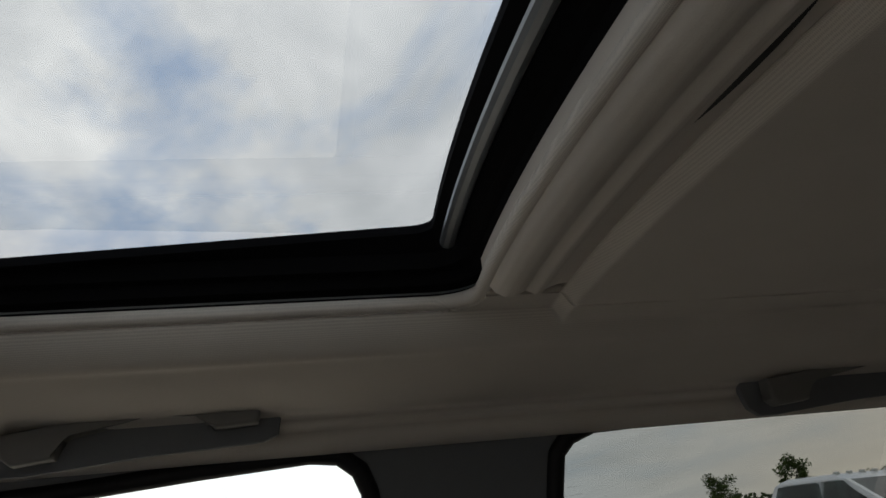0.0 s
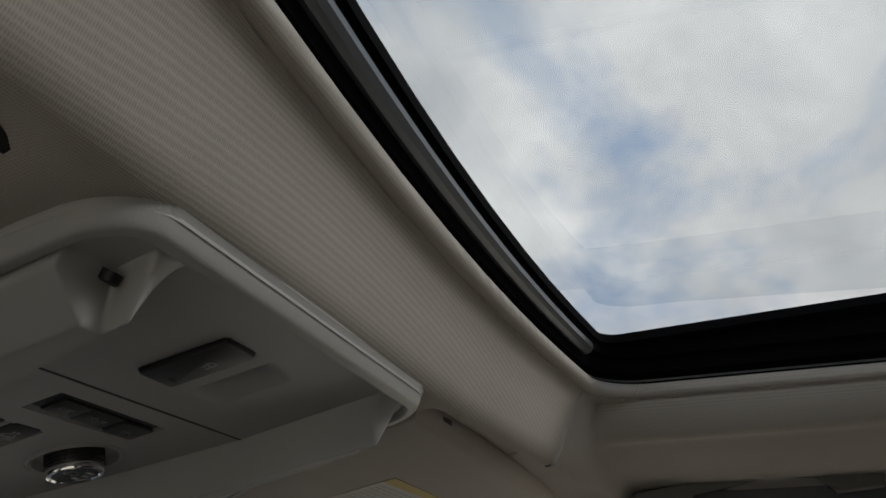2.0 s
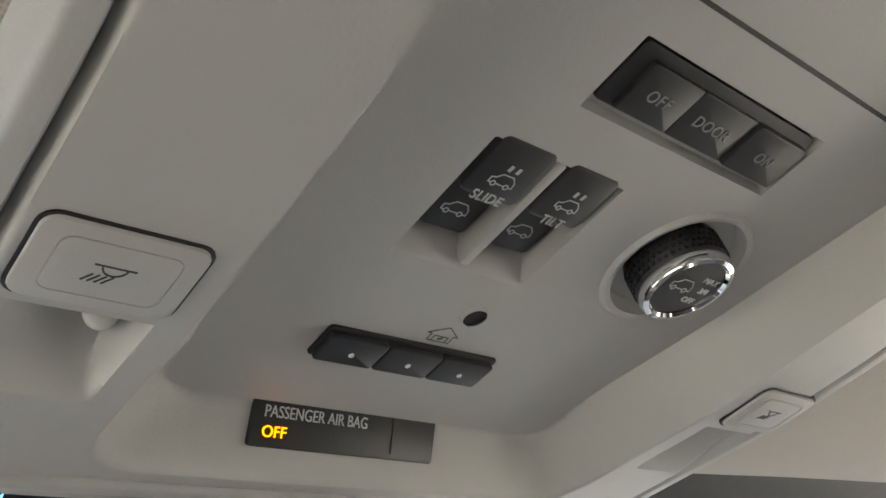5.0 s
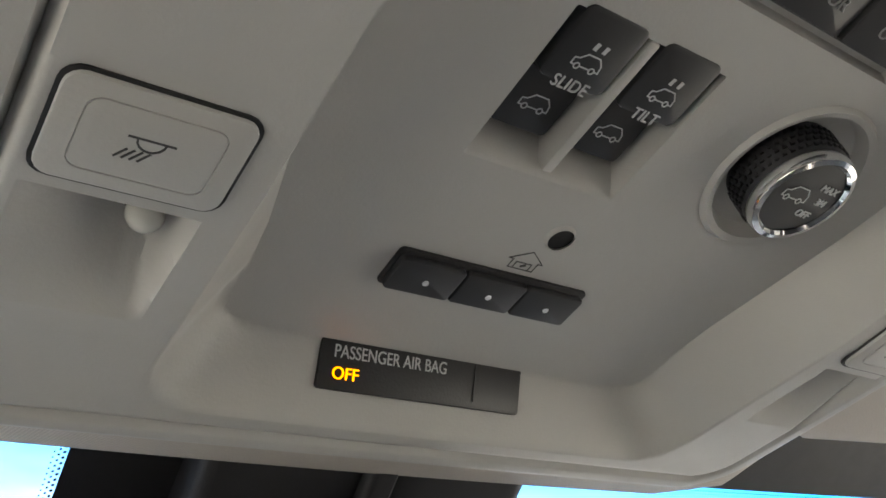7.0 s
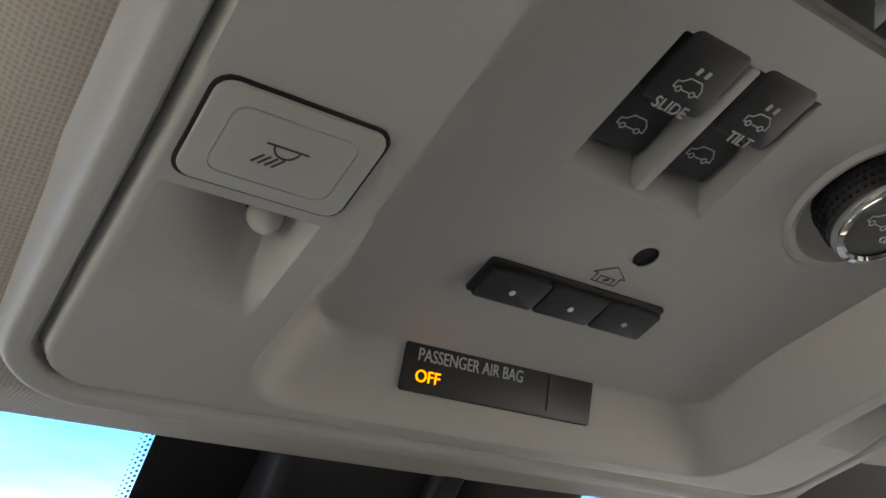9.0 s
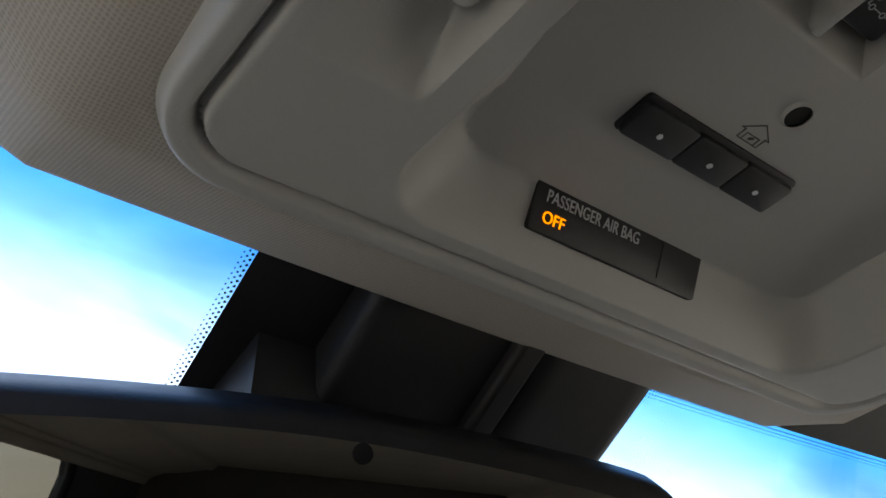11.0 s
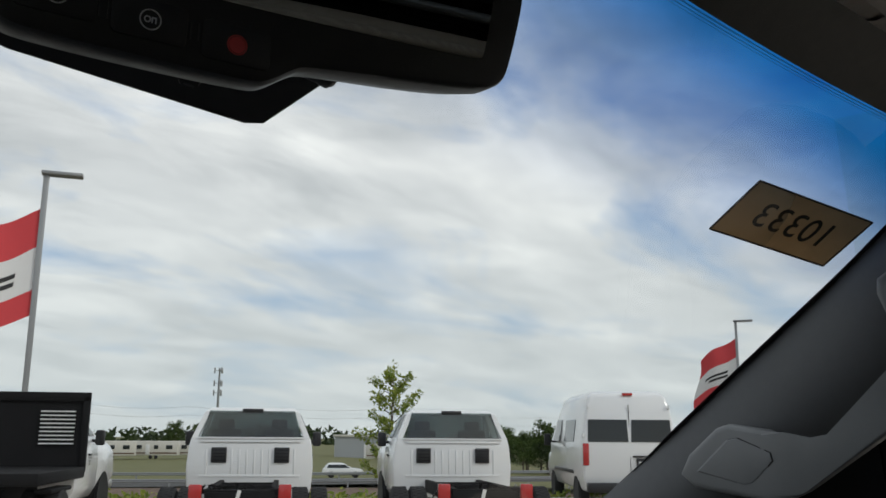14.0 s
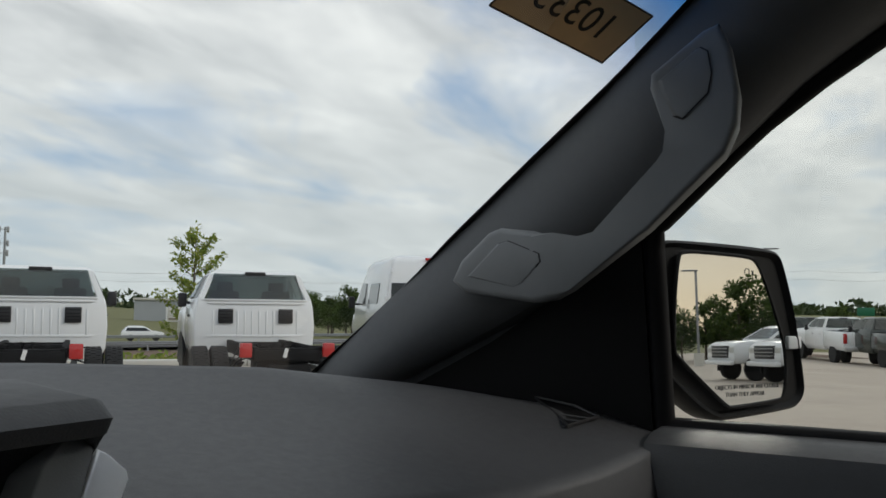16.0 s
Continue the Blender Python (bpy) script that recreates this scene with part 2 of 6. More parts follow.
M_WHITELED = surface("white led lens", (0.8, 0.82, 0.85), rough=0.3, bump=0)
M_RED = surface("red print", (0.55, 0.06, 0.06), rough=0.5, bump=0)
M_PAPER = surface("paper", (0.75, 0.73, 0.66), rough=0.8, bump=0.1)
M_LABELY = surface("yellow label stripe", (0.70, 0.55, 0.22), rough=0.7, bump=0.05)
def backlit(name, color):
    """Thin card that daylight shines through."""
    def build(nt):
        d, t, x = _node(nt, "ShaderNodeBsdfDiffuse"), _node(nt, "ShaderNodeBsdfTranslucent"), nt.nodes.new("ShaderNodeMixShader")
        co, n = _node(nt, "ShaderNodeTexCoord"), _node(nt, "ShaderNodeTexNoise", Scale=60.0, Detail=6.0)
        r = nt.nodes.new("ShaderNodeValToRGB")
        r.color_ramp.elements[0].color, r.color_ramp.elements[1].color = (*[c * 0.8 for c in color], 1), (*color, 1)
        nt.links.new(co.outputs["Object"], n.inputs["Vector"]), nt.links.new(n.outputs["Fac"], r.inputs[0])
        nt.links.new(r.outputs[0], d.inputs[0]), nt.links.new(r.outputs[0], t.inputs[0])
        x.inputs[0].default_value = 0.55
        nt.links.new(d.outputs[0], x.inputs[1]), nt.links.new(t.outputs[0], x.inputs[2])
        return x.outputs[0]
    return material(name, build)


M_CARD = backlit("kraft card", (0.66, 0.50, 0.32))
M_INK = surface("marker ink", (0.03, 0.025, 0.02), rough=0.6, bump=0)
M_LENS = surface("lamp lens", (0.6, 0.6, 0.56), rough=0.25, bump=0.05)
M_GLASS = glass("window glass", (0.93, 0.95, 0.91))
M_PRIVACY = glass("privacy glass", (0.185, 0.192, 0.187), 0.045)
M_WIND = glass("windshield glass", (0.93, 0.96, 0.95), 0.012, band=(1.708, 1.608, (0.008, 0.17, 0.50)))
M_ROOFGLASS = glass("sunroof glass", (0.375, 0.388, 0.392), 0.045)
M_CLOTHDARK = surface("cabin panel cloth", (0.14, 0.13, 0.12), rough=0.85, bump=0.4)
M_WHITEPAINT = surface("white car paint", (0.78, 0.79, 0.80), rough=0.25, coat=0.6, bump=0, vary=0.03)
M_DARKPAINT = surface("dark car paint", (0.02, 0.022, 0.026), rough=0.25, coat=0.6, bump=0)
M_GREENPAINT = surface("dark green car paint", (0.035, 0.045, 0.04), rough=0.25, coat=0.6, bump=0)
M_REDPAINT = surface("red car paint", (0.4, 0.02, 0.02), rough=0.25, coat=0.6, bump=0)
M_TYRE = surface("tyre rubber", (0.018, 0.018, 0.019), rough=0.85, bump=0.6, bump_scale=60, bump_dist=0.004)
M_CHASSIS = surface("chassis black", (0.007, 0.007, 0.008), rough=0.7, spec=0.2, bump=0.3, bump_scale=40, bump_dist=0.003)
M_STEEL = surface("bare steel", (0.5, 0.5, 0.5), rough=0.4, metal=0.8, bump=0.1)
M_REDLENS = surface("red tail lens", (0.45, 0.02, 0.02), rough=0.2, bump=0, coat=0.5)
M_TRUCKGLASS = glass("grey tinted truck glass", (0.46, 0.51, 0.50), 0.07)
M_CARGLASS = surface("dark car glass", (0.02, 0.025, 0.027), rough=0.06, bump=0, vary=0.2, scale=4)
M_FLAGRED = surface("red flag cloth", (0.62, 0.06, 0.07), rough=0.85, bump=0.2)
M_FLAGWHITE = surface("white flag cloth", (0.75, 0.75, 0.75), rough=0.85, bump=0.2)
M_POLE = surface("galvanised pole", (0.30, 0.31, 0.32), rough=0.5, metal=0.4, bump=0.1)
M_CONCRETE = ground_mat("lot concrete", (0.36, 0.31, 0.26), (0.47, 0.41, 0.345), 0.35)
M_GRASS = ground_mat("roadside grass", (0.085, 0.10, 0.03), (0.18, 0.165, 0.06), 0.6, bump=0.8)
M_ASPHALT = ground_mat("road asphalt", (0.045, 0.045, 0.045), (0.065, 0.063, 0.06), 0.5)
M_EARTH = ground_mat("brown earth bank", (0.10, 0.062, 0.042), (0.16, 0.105, 0.072), 0.5)
M_LEAF = leafy("green leaves", (0.035, 0.07, 0.018), (0.10, 0.14, 0.03))
M_YLEAF = leafy("yellow green leaves", (0.13, 0.20, 0.03), (0.32, 0.35, 0.06))
M_FARLEAF = leafy("dark far leaves", (0.025, 0.045, 0.018), (0.06, 0.085, 0.03))
M_BARK = surface("bark", (0.10, 0.08, 0.06), rough=0.9, bump=0.8, bump_scale=60, bump_dist=0.01)
M_SIDING = surface("pale siding", (0.62, 0.60, 0.55), rough=0.6, bump=0.1)
M_ROOFGREY = surface("grey metal roof", (0.35, 0.37, 0.39), rough=0.5, bump=0.1)


# ---- mesh helpers ----
def thing(name, label, category, group="", kind="", at=None):
    ob = new(name)
    ob.empty_display_size = 0.1
    if at is not None:
        ob.matrix_world = at
    return tagged(ob, label, category, group, kind)


def mesh_of(name, bm, mat, smooth=None):
    me = bpy.data.meshes.new(name)
    bmesh.ops.recalc_face_normals(bm, faces=bm.faces)
    bm.to_mesh(me)
    bm.free()
    for m in (mat if isinstance(mat, (list, tuple)) else [mat]):
        me.materials.append(m)
    if smooth is not None:
        me.shade_smooth()
        me.set_sharp_from_angle(angle=radians(smooth))
    return me


def part(name, bm, mat, parent=None, label="", smooth=35, kind=""):
    ob = new(name, mesh_of(name, bm, mat, smooth))
    if parent is not None:
        ob.parent = parent
        ob.matrix_parent_inverse = parent.matrix_basis.inverted()
    if label or kind:
        tagged(ob, label, kind=kind)
    return ob


def solo(name, bm, mat, label, category, kind="", group="", smooth=35):
    return tagged(new(name, mesh_of(name, bm, mat, smooth)), label, category, group, kind)


def box(bm, c, s, rot=None, bevel=0.0, seg=2):
    m = Matrix.Translation(c) @ (rot.to_4x4() if rot is not None else Matrix()) @ Matrix.Diagonal((*s, 1))
    vs = bmesh.ops.create_cube(bm, size=1, matrix=m)["verts"]
    if bevel:
        es = list({e for v in vs for e in v.link_edges})
        bmesh.ops.bevel(bm, geom=es, offset=bevel, segments=seg, affect="EDGES", profile=0.5)
    return bm


def cyl(bm, a, b, r1, r2=None, seg=20, caps=True):
    a, b = Vector(a), Vector(b)
    q = (b - a).to_track_quat("Z", "Y").to_matrix().to_4x4()
    bmesh.ops.create_cone(bm, cap_ends=caps, segments=seg, radius1=r1, radius2=r1 if r2 is None else r2, depth=(b - a).length,
                          matrix=Matrix.Translation((a + b) / 2) @ q)
    return bm


def lathe(bm, profile, axis_m, seg=32, caps=True):
    """profile: (radius, height) pairs turned round z of axis_m."""
    rings = []
    for r, h in profile:
        rings.append([bm.verts.new(axis_m @ Vector((r * math.cos(2 * math.pi * i / seg), r * math.sin(2 * math.pi * i / seg), h))) for i in range(seg)])
    for a, b in zip(rings, rings[1:]):
        for i in range(seg):
            bm.faces.new((a[i], a[(i + 1) % seg], b[(i + 1) % seg], b[i]))
    if caps and profile[0][0] > 1e-6:
        bm.faces.new(rings[0])
    if caps and profile[-1][0] > 1e-6:
        bm.faces.new(rings[-1])
    return bm


def sheet(bm, fn, us, vs, skip=None):
    """A grid of fn(u, v) points; skip(u, v) leaves cells out."""
    g = [[bm.verts.new(fn(u, v)) for v in vs] for u in us]
    for i in range(len(us) - 1):
        for j in range(len(vs) - 1):
            if skip and skip((us[i] + us[i + 1]) / 2, (vs[j] + vs[j + 1]) / 2):
                continue
            bm.faces.new((g[i][j], g[i + 1][j], g[i + 1][j + 1], g[i][j + 1]))
    bmesh.ops.delete(bm, geom=[v for v in bm.verts if not v.link_faces], context="VERTS")
    return bm


def prism(bm, pts, m, depth, bevel=0.0, seg=2):
    """A polygon in the xy plane of m, carried depth along its z."""
    a = [bm.verts.new(m @ Vector((x, y, 0))) for x, y in pts]
    b = [bm.verts.new(m @ Vector((x, y, depth))) for x, y in pts]
    n = len(pts)
    fs = [bm.faces.new(a), bm.faces.new(b)] + [bm.faces.new((a[i], a[(i + 1) % n], b[(i + 1) % n], b[i])) for i in range(n)]
    if bevel:
        es = list({e for f in fs[:2] for e in f.edges})
        bmesh.ops.bevel(bm, geom=es, offset=bevel, segments=seg, affect="EDGES", profile=0.5)
    return bm


def rounded(w, h, r, seg=5, cx=0.0, cy=0.0):
    """Outline of a rectangle with round corners."""
    out = []
    for sx, sy, a0 in ((1, 1, 0), (-1, 1, 90), (-1, -1, 180), (1, -1, 270)):
        for k in range(seg + 1):
            a = radians(a0 + 90 * k / seg)
            out.append((cx + sx * (w / 2 - r) + r * math.cos(a), cy + sy * (h / 2 - r) + r * math.sin(a)))
    return out


def tube(bm, pts, r, seg=10, closed=False):
    """A round bar through points; r is one radius or one for each point."""
    pts = [Vector(p) for p in pts]
    rings, up = [], Vector((0.13, 0.27, 0.95))
    for i, p in enumerate(pts):
        d = (pts[min(i + 1, len(pts) - 1)] - pts[max(i - 1, 0)]).normalized()
        a = d.cross(up).normalized()
        b = d.cross(a)
        rr = r[i] if isinstance(r, (list, tuple)) else r
        rings.append([bm.verts.new(p + rr * (math.cos(2 * math.pi * k / seg) * a + math.sin(2 * math.pi * k / seg) * b)) for k in range(seg)])
    for a, b in zip(rings, rings[1:]):
        for k in range(seg):
            bm.faces.new((a[k], a[(k + 1) % seg], b[(k + 1) % seg], b[k]))
    bm.faces.new(rings[0]), bm.faces.new(rings[-1])
    return bm


def lerp(a, b, t):
    return a + (b - a) * t


def smoothstep(a, b, x):
    t = min(1, max(0, (x - a) / (b - a)))
    return t * t * (3 - 2 * t)


def span(a, b, n):
    return [lerp(a, b, i / (n - 1)) for i in range(n)]


def text_mesh(name, body, size, m, mat, parent, depth=0.0002, align="CENTER", label="", spacing=1.0):
    """Lettering in the built-in font as a mesh under parent; m in world space."""
    cu = bpy.data.curves.new(name, "FONT")
    cu.body, cu.size, cu.extrude, cu.align_x, cu.align_y = body, size, depth, align, "CENTER"
    cu.space_character = spacing
    tmp = bpy.data.objects.new(name, cu)
    scene.collection.objects.link(tmp)
    me = bpy.data.meshes.new_from_object(tmp.evaluated_get(bpy.context.evaluated_depsgraph_get()))
    bpy.data.objects.remove(tmp)
    me.transform(m)
    me.materials.clear()
    me.materials.append(mat)
    ob = new(name, me)
    ob.parent = parent
    ob.matrix_parent_inverse = parent.matrix_basis.inverted()
    if label:
        tagged(ob, label)
    return ob



# ---- the cabin: headliner, sunroof, glass, pillars ----
def place(x, y, z):
    return Matrix.Translation((x, y, z))


def plane_z(y):
    """The level of the console's inner face, falling towards the windshield."""
    return 1.6975 - 0.219 * y


def side_x(z):
    """Half width of the cabin's side, which leans inwards above the belt line."""
    return 0.70 + (1.725 - z) * 0.22


def pw(x, pts):
    for (a, va), (b, vb) in zip(pts, pts[1:]):
        if x <= b:
            return lerp(va, vb, max(0, (x - a) / (b - a)))
    return pts[-1][1]


LIP_X, LIP_F, LIP_R = 0.470, -0.316, -0.770
BOW = 0.14  # the roof's front and rear edges bow forwards at the middle
RAIL = [(0, 1.830), (0.470, 1.830), (0.474, 1.819), (0.481, 1.808), (0.489, 1.799), (0.497, 1.7945), (0.506, 1.7950), (0.514, 1.7955), (0.522, 1.7935), (0.545, 1.7860), (0.60, 1.7755), (0.645, 1.770), (0.68, 1.752), (0.70, 1.728)]


def liner_z(x, y):
    ax = abs(x)
    zr = pw(ax, RAIL)
    bay = 0.020 * smoothstep(0.17, 0.22, ax) * smoothstep(-0.276, -0.264, y)
    zf = plane_z(y) + 0.004 + bay
    yb = y
    if yb < -0.28:
        k = smoothstep(-0.283, -0.316, yb)
        zf = lerp(zf, 1.835, k)
    # the cloth swells down round the front of the overhead console
    zf -= 0.0185 * smoothstep(-0.23, -0.07, y) * smoothstep(0.200, 0.166, abs(x - 0.006))
    if y > 0.030:
        zf += 0.0165 * (y - 0.030) / 0.040 + 0.030 * (max(0, y - 0.068) / 0.010) ** 2
    zr = min(zr, lerp(1.832, 1.814, smoothstep(-0.838, -0.852, y)))
    d = (zf - zr) / 0.02
    return min(zr, zf) - 0.006 * math.exp(-abs(d))


def corner(x, y, r=0.05):
    """Inside the sunroof opening, with round corners."""
    dx, dy = abs(x) - (LIP_X - r), abs(y - (LIP_F + LIP_R) / 2) - ((LIP_F - LIP_R) / 2 - r)
    return math.hypot(max(dx, 0), max(dy, 0)) + min(max(dx, dy), 0) < r


bm = bmesh.new()
xs = sorted(set(span(-0.70, 0.70, 141) + [s * v for s in (-1, 1) for v in span(0.42, 0.474, 19) + [0.478, 0.486, 0.494, 0.502, 0.506, 0.512, 0.518, 0.525, 0.66, 0.68, 0.69]]))
ys = sorted(set(span(-0.84, 0.060, 124) + span(0.062, 0.079, 9) + span(-2.7, -0.86, 20) + span(-0.856, -0.834, 12) + span(LIP_F - 0.05, LIP_F + 0.004, 19) + span(LIP_R - 0.004, LIP_R + 0.05, 19)))
sheet(bm, lambda u, v: Vector((u, v - 0.12 * u * u * smoothstep(-0.2, 0.06, v) - BOW * u * u * smoothstep(-0.05, -0.28, v), liner_z(u, v))), xs, ys, skip=lambda u, v: corner(u, v, 0.045) or (abs(u) < 0.412 and -0.840 < v < LIP_R + 0.03) or (-0.138 < u < 0.150 and -0.27 < v < 0.016))
liner = solo("ceiling", bm, M_LINER, "taupe knitted cloth headliner with a sunroof opening", "ceiling", "structure", smooth=60)
sol = liner.modifiers.new("thickness", "SOLIDIFY")
sol.thickness, sol.offset = 0.006, 1.0

# sunroof: black well, rails, glass
roof = thing("sunroof", "closed glass sunroof in a black frame, open to the sky", "sunroof", at=place(0, -0.56, 1.83))


def ring(bm, outer, inner):
    """Faces between two loops of equal length."""
    a = [bm.verts.new(p) for p in outer]
    b = [bm.verts.new(p) for p in inner]
    n = len(a)
    for i in range(n):
        bm.faces.new((a[i], a[(i + 1) % n], b[(i + 1) % n], b[i]))


def loop(x0, x1, y0, y1, r, z, seg=6, crown=0.0):
    pts, raw = [], rounded(x1 - x0, y1 - y0, r, seg, (x0 + x1) / 2, (y0 + y1) / 2)
    for (ax, ay), (bx, by) in zip(raw, raw[1:] + raw[:1]):
        n = 12 if math.hypot(bx - ax, by - ay) > 0.2 else 1
        pts += [(lerp(ax, bx, k / n), lerp(ay, by, k / n)) for k in range(n)]
    return [Vector((x, y - (0 if crown else BOW * x * x), z - crown * x * x)) for x, y in pts]


GX, GF, GR = 0.436, -0.331, -0.730
bm = bmesh.new()
L0 = loop(-LIP_X - 0.012, LIP_X + 0.012, LIP_R - 0.012, LIP_F + 0.012, 0.05, 1.838)
L1 = loop(-LIP_X - 0.010, LIP_X + 0.010, LIP_R - 0.010, LIP_F + 0.010, 0.05, 1.850)
L2 = loop(-LIP_X + 0.000, LIP_X - 0.000, LIP_R, LIP_F, 0.045, 1.852)
L3 = loop(-LIP_X + 0.004, LIP_X - 0.004, LIP_R + 0.004, LIP_F - 0.004, 0.042, 1.862)
L4 = loop(-0.456, 0.456, LIP_R + 0.014, LIP_F - 0.010, 0.038, 1.864)
L5 = loop(-0.452, 0.452, LIP_R + 0.018, LIP_F - 0.014, 0.035, 1.878)
L6 = loop(-GX, GX, GR, GF, 0.018, 1.882)
L7 = loop(-GX, GX, GR, GF, 0.018, 1.890)
for lp in (L6, L7):
    for p in lp:
        p.z += 0.05 * (-0.55 - p.y)
for a, b in ((L0, L1), (L1, L2), (L2, L3), (L3, L4), (L4, L5), (L5, L6), (L6, L7)):
    ring(bm, a, b)
part("frame", bm, M_WELL, roof, "black rubber sunroof seal", smooth=30)
bm = bmesh.new()
lp = loop(-GX - 0.07, GX + 0.07, GR - 0.05, GF + 0.05, 0.03, 1.895)
bm.faces.new([bm.verts.new(v) for v in lp])
pane = part("pane", bm, M_ROOFGLASS, roof, "grey tinted glass", smooth=None)
for y, z, n in ((-0.322, 1.864, "front_rail"), (-0.740, 1.874, "rear_rail")):
    bm = bmesh.new()
    tube(bm, [(x, y - BOW * x * x, z) for x in span(-0.41, 0.41, 25)], 0.0068, 10)
    part(n, bm, M_RAIL, roof, "grey metal guide rail")
for off, z, r in ((0.0045, 1.8395, 0.0011), (0.0015, 1.8445, 0.0010)):
    bm = bmesh.new()
    lp = loop(-LIP_X - off, LIP_X + off, LIP_R - off, LIP_F + off, 0.045, z, 8)
    tube(bm, lp + lp[:2], r, 6)
    part("edge_strip", bm, M_RAIL, roof, "thin grey edge strip")
# outer roof skin round the glass
bm = bmesh.new()
ring(bm, loop(-0.76, 0.76, -2.8, 0.0, 0.05, 1.90, 6, 0.10), loop(-GX - 0.07, GX + 0.07, GR - 0.05, GF + 0.05, 0.03, 1.899))
solo("roof", bm, M_DARKPAINT, "dark painted steel roof skin of the vehicle", "roof", "structure")

# sunshade board drawn back behind the sunroof: a padded nose, a raised bead and a flat panel that runs in under the headliner
SHADE = [(-0.766, 1.852), (-0.766, 1.840), (-0.769, 1.829), (-0.775, 1.821), (-0.783, 1.8165), (-0.791, 1.8165), (-0.798, 1.8195), (-0.802, 1.8215), (-0.806, 1.8200), (-0.811, 1.8175), (-0.816, 1.8190), (-0.822, 1.8230), (-0.832, 1.8262), (-0.850, 1.8280), (-0.856, 1.8330)]
bm = bmesh.new()


def shade_point(u, v):
    x = lerp(-0.418, 0.418, u)
    e = min(1, max(0.02, min(u, 1 - u) / 0.028)) ** 0.45
    f = v * (len(SHADE) - 1)
    k = min(int(f), len(SHADE) - 2)
    y, z = lerp(SHADE[k][0], SHADE[k + 1][0], f - k), lerp(SHADE[k][1], SHADE[k + 1][1], f - k)
    return Vector((x, lerp(-0.800, y, 0.55 + 0.45 * e) - BOW * x * x, lerp(1.846, z, e)))


sheet(bm, shade_point, [0, 0.003, 0.007, 0.012, 0.018, 0.024, 0.03] + span(0.05, 0.95, 24) + [0.97, 0.976, 0.982, 0.988, 0.993, 0.997, 1], span(0, 1, 43))
roll = solo("sunshade", bm, M_VISOR, "taupe cloth sunshade drawn back behind the sunroof", "sunshade", smooth=70)
# flat dark oval in place of a dent, its shade put into the colour
bm = bmesh.new()
prism(bm, [(0.075 * math.cos(a), 0.0095 * math.sin(a)) for a in [i * math.pi / 12 for i in range(24)]], place(0.02, -0.822, 1.8245), 0.004, 0.0012)
part("pull_recess_shade", bm, M_SEAL, roll, "dark oval plate for the shaded finger recess")


# windshield
def wind_z(x, y):
    return 1.686 - 0.66 * (y - 0.105) - 0.15 * x * x


WEDGE = [(0.527, 0.788), (0.413, 0.770), (0.324, 0.740), (0.218, 0.713), (0.126, 0.691), (0.058, 0.667), (0.0, 0.64)]


def edge_x(y):
    return pw(-y, [(-a, b) for a, b in [(0.95, 0.86)] + WEDGE])


bm = bmesh.new()
sheet(bm, lambda u, v: Vector((u * edge_x(v), v, wind_z(u * edge_x(v), v))), span(-1.02, 1.02, 41), span(0.95, 0.0, 30))
wind = solo("window_1", bm, M_WIND, "windshield glass with a blue shade band along its top", "windshield", "structure", smooth=60)
wind.visible_shadow = False

# black ceramic border: band along the header, block behind the mirror, and its rows of dots
def on_wind(x, y, d=-0.003):
    return Vector((x, y, wind_z(x, y) + d))


def head_y(x):
    return 0.0865 - 0.185 * x * x - 0.012 * smoothstep(-0.08, -0.14, x)


bm = bmesh.new()
hx = span(-0.64, 0.64, 49)
sheet(bm, lambda u, v: on_wind(u, head_y(u) - v), hx, [0.0, 0.016, 0.037, 0.06, 0.082])
sheet(bm, lambda u, v: on_wind(lerp(-0.0815, 0.103, u), v), span(0, 1, 8), [0.0675, 0.10, 0.12, 0.14, 0.16, 0.20])
for s in (-1, 1):
    sheet(bm, lambda u, v: on_wind(s * (edge_x(v) - 0.008 + 0.02 * u), v), [0, 1], span(0.9, 0.02, 30))
part_frit = part("ceramic_border", bm, M_BLACK, wind, "black ceramic border")
bm = bmesh.new()


def dot(bm, x, y, r):
    c = on_wind(x, y, -0.0035)
    vs = [bm.verts.new(on_wind(x + r * math.cos(a), y + r * math.sin(a) * 0.85, -0.0035)) for a in [i * math.pi / 3 for i in range(6)]]
    bm.faces.new(vs)


for row in range(3):
    r = 0.00062 - 0.00013 * row
    n = 0
    x = 0.11
    while x < 0.62:
        if not -0.083 < x < 0.111:
            dot(bm, x + 0.00095 * (row % 2), head_y(x) + 0.0012 + 0.0016 * row, r)
        x += 0.0019
    y = 0.072
    while y < 0.2:
        dot(bm, -0.0827 - 0.0016 * row, y + 0.00095 * (row % 2), r)
        dot(bm, 0.1042 + 0.0016 * row, y + 0.00095 * (row % 2), r)
        y += 0.0019
part("dot_border", bm, M_BLACK, wind, "rows of black ceramic dots", smooth=None, kind="stuff")

# A pillars, side panels
PIL_P = [(0.820, 0.60, 1.262), (0.788, 0.527, 1.315), (0.740, 0.324, 1.458), (0.702, 0.16, 1.578), (0.668, 0.058, 1.650), (0.620, -0.04, 1.704)]
PIL_Q = [(0.810, 0.50, 1.25), (0.790, 0.43, 1.295), (0.752, 0.26, 1.375), (0.737, 0.105, 1.472), (0.720, -0.03, 1.588), (0.702, -0.20, 1.694)]


def along(pts, t):
    f = t * (len(pts) - 1)
    i = min(int(f), len(pts) - 2)
    return Vector(pts[i]).lerp(Vector(pts[i + 1]), f - i)


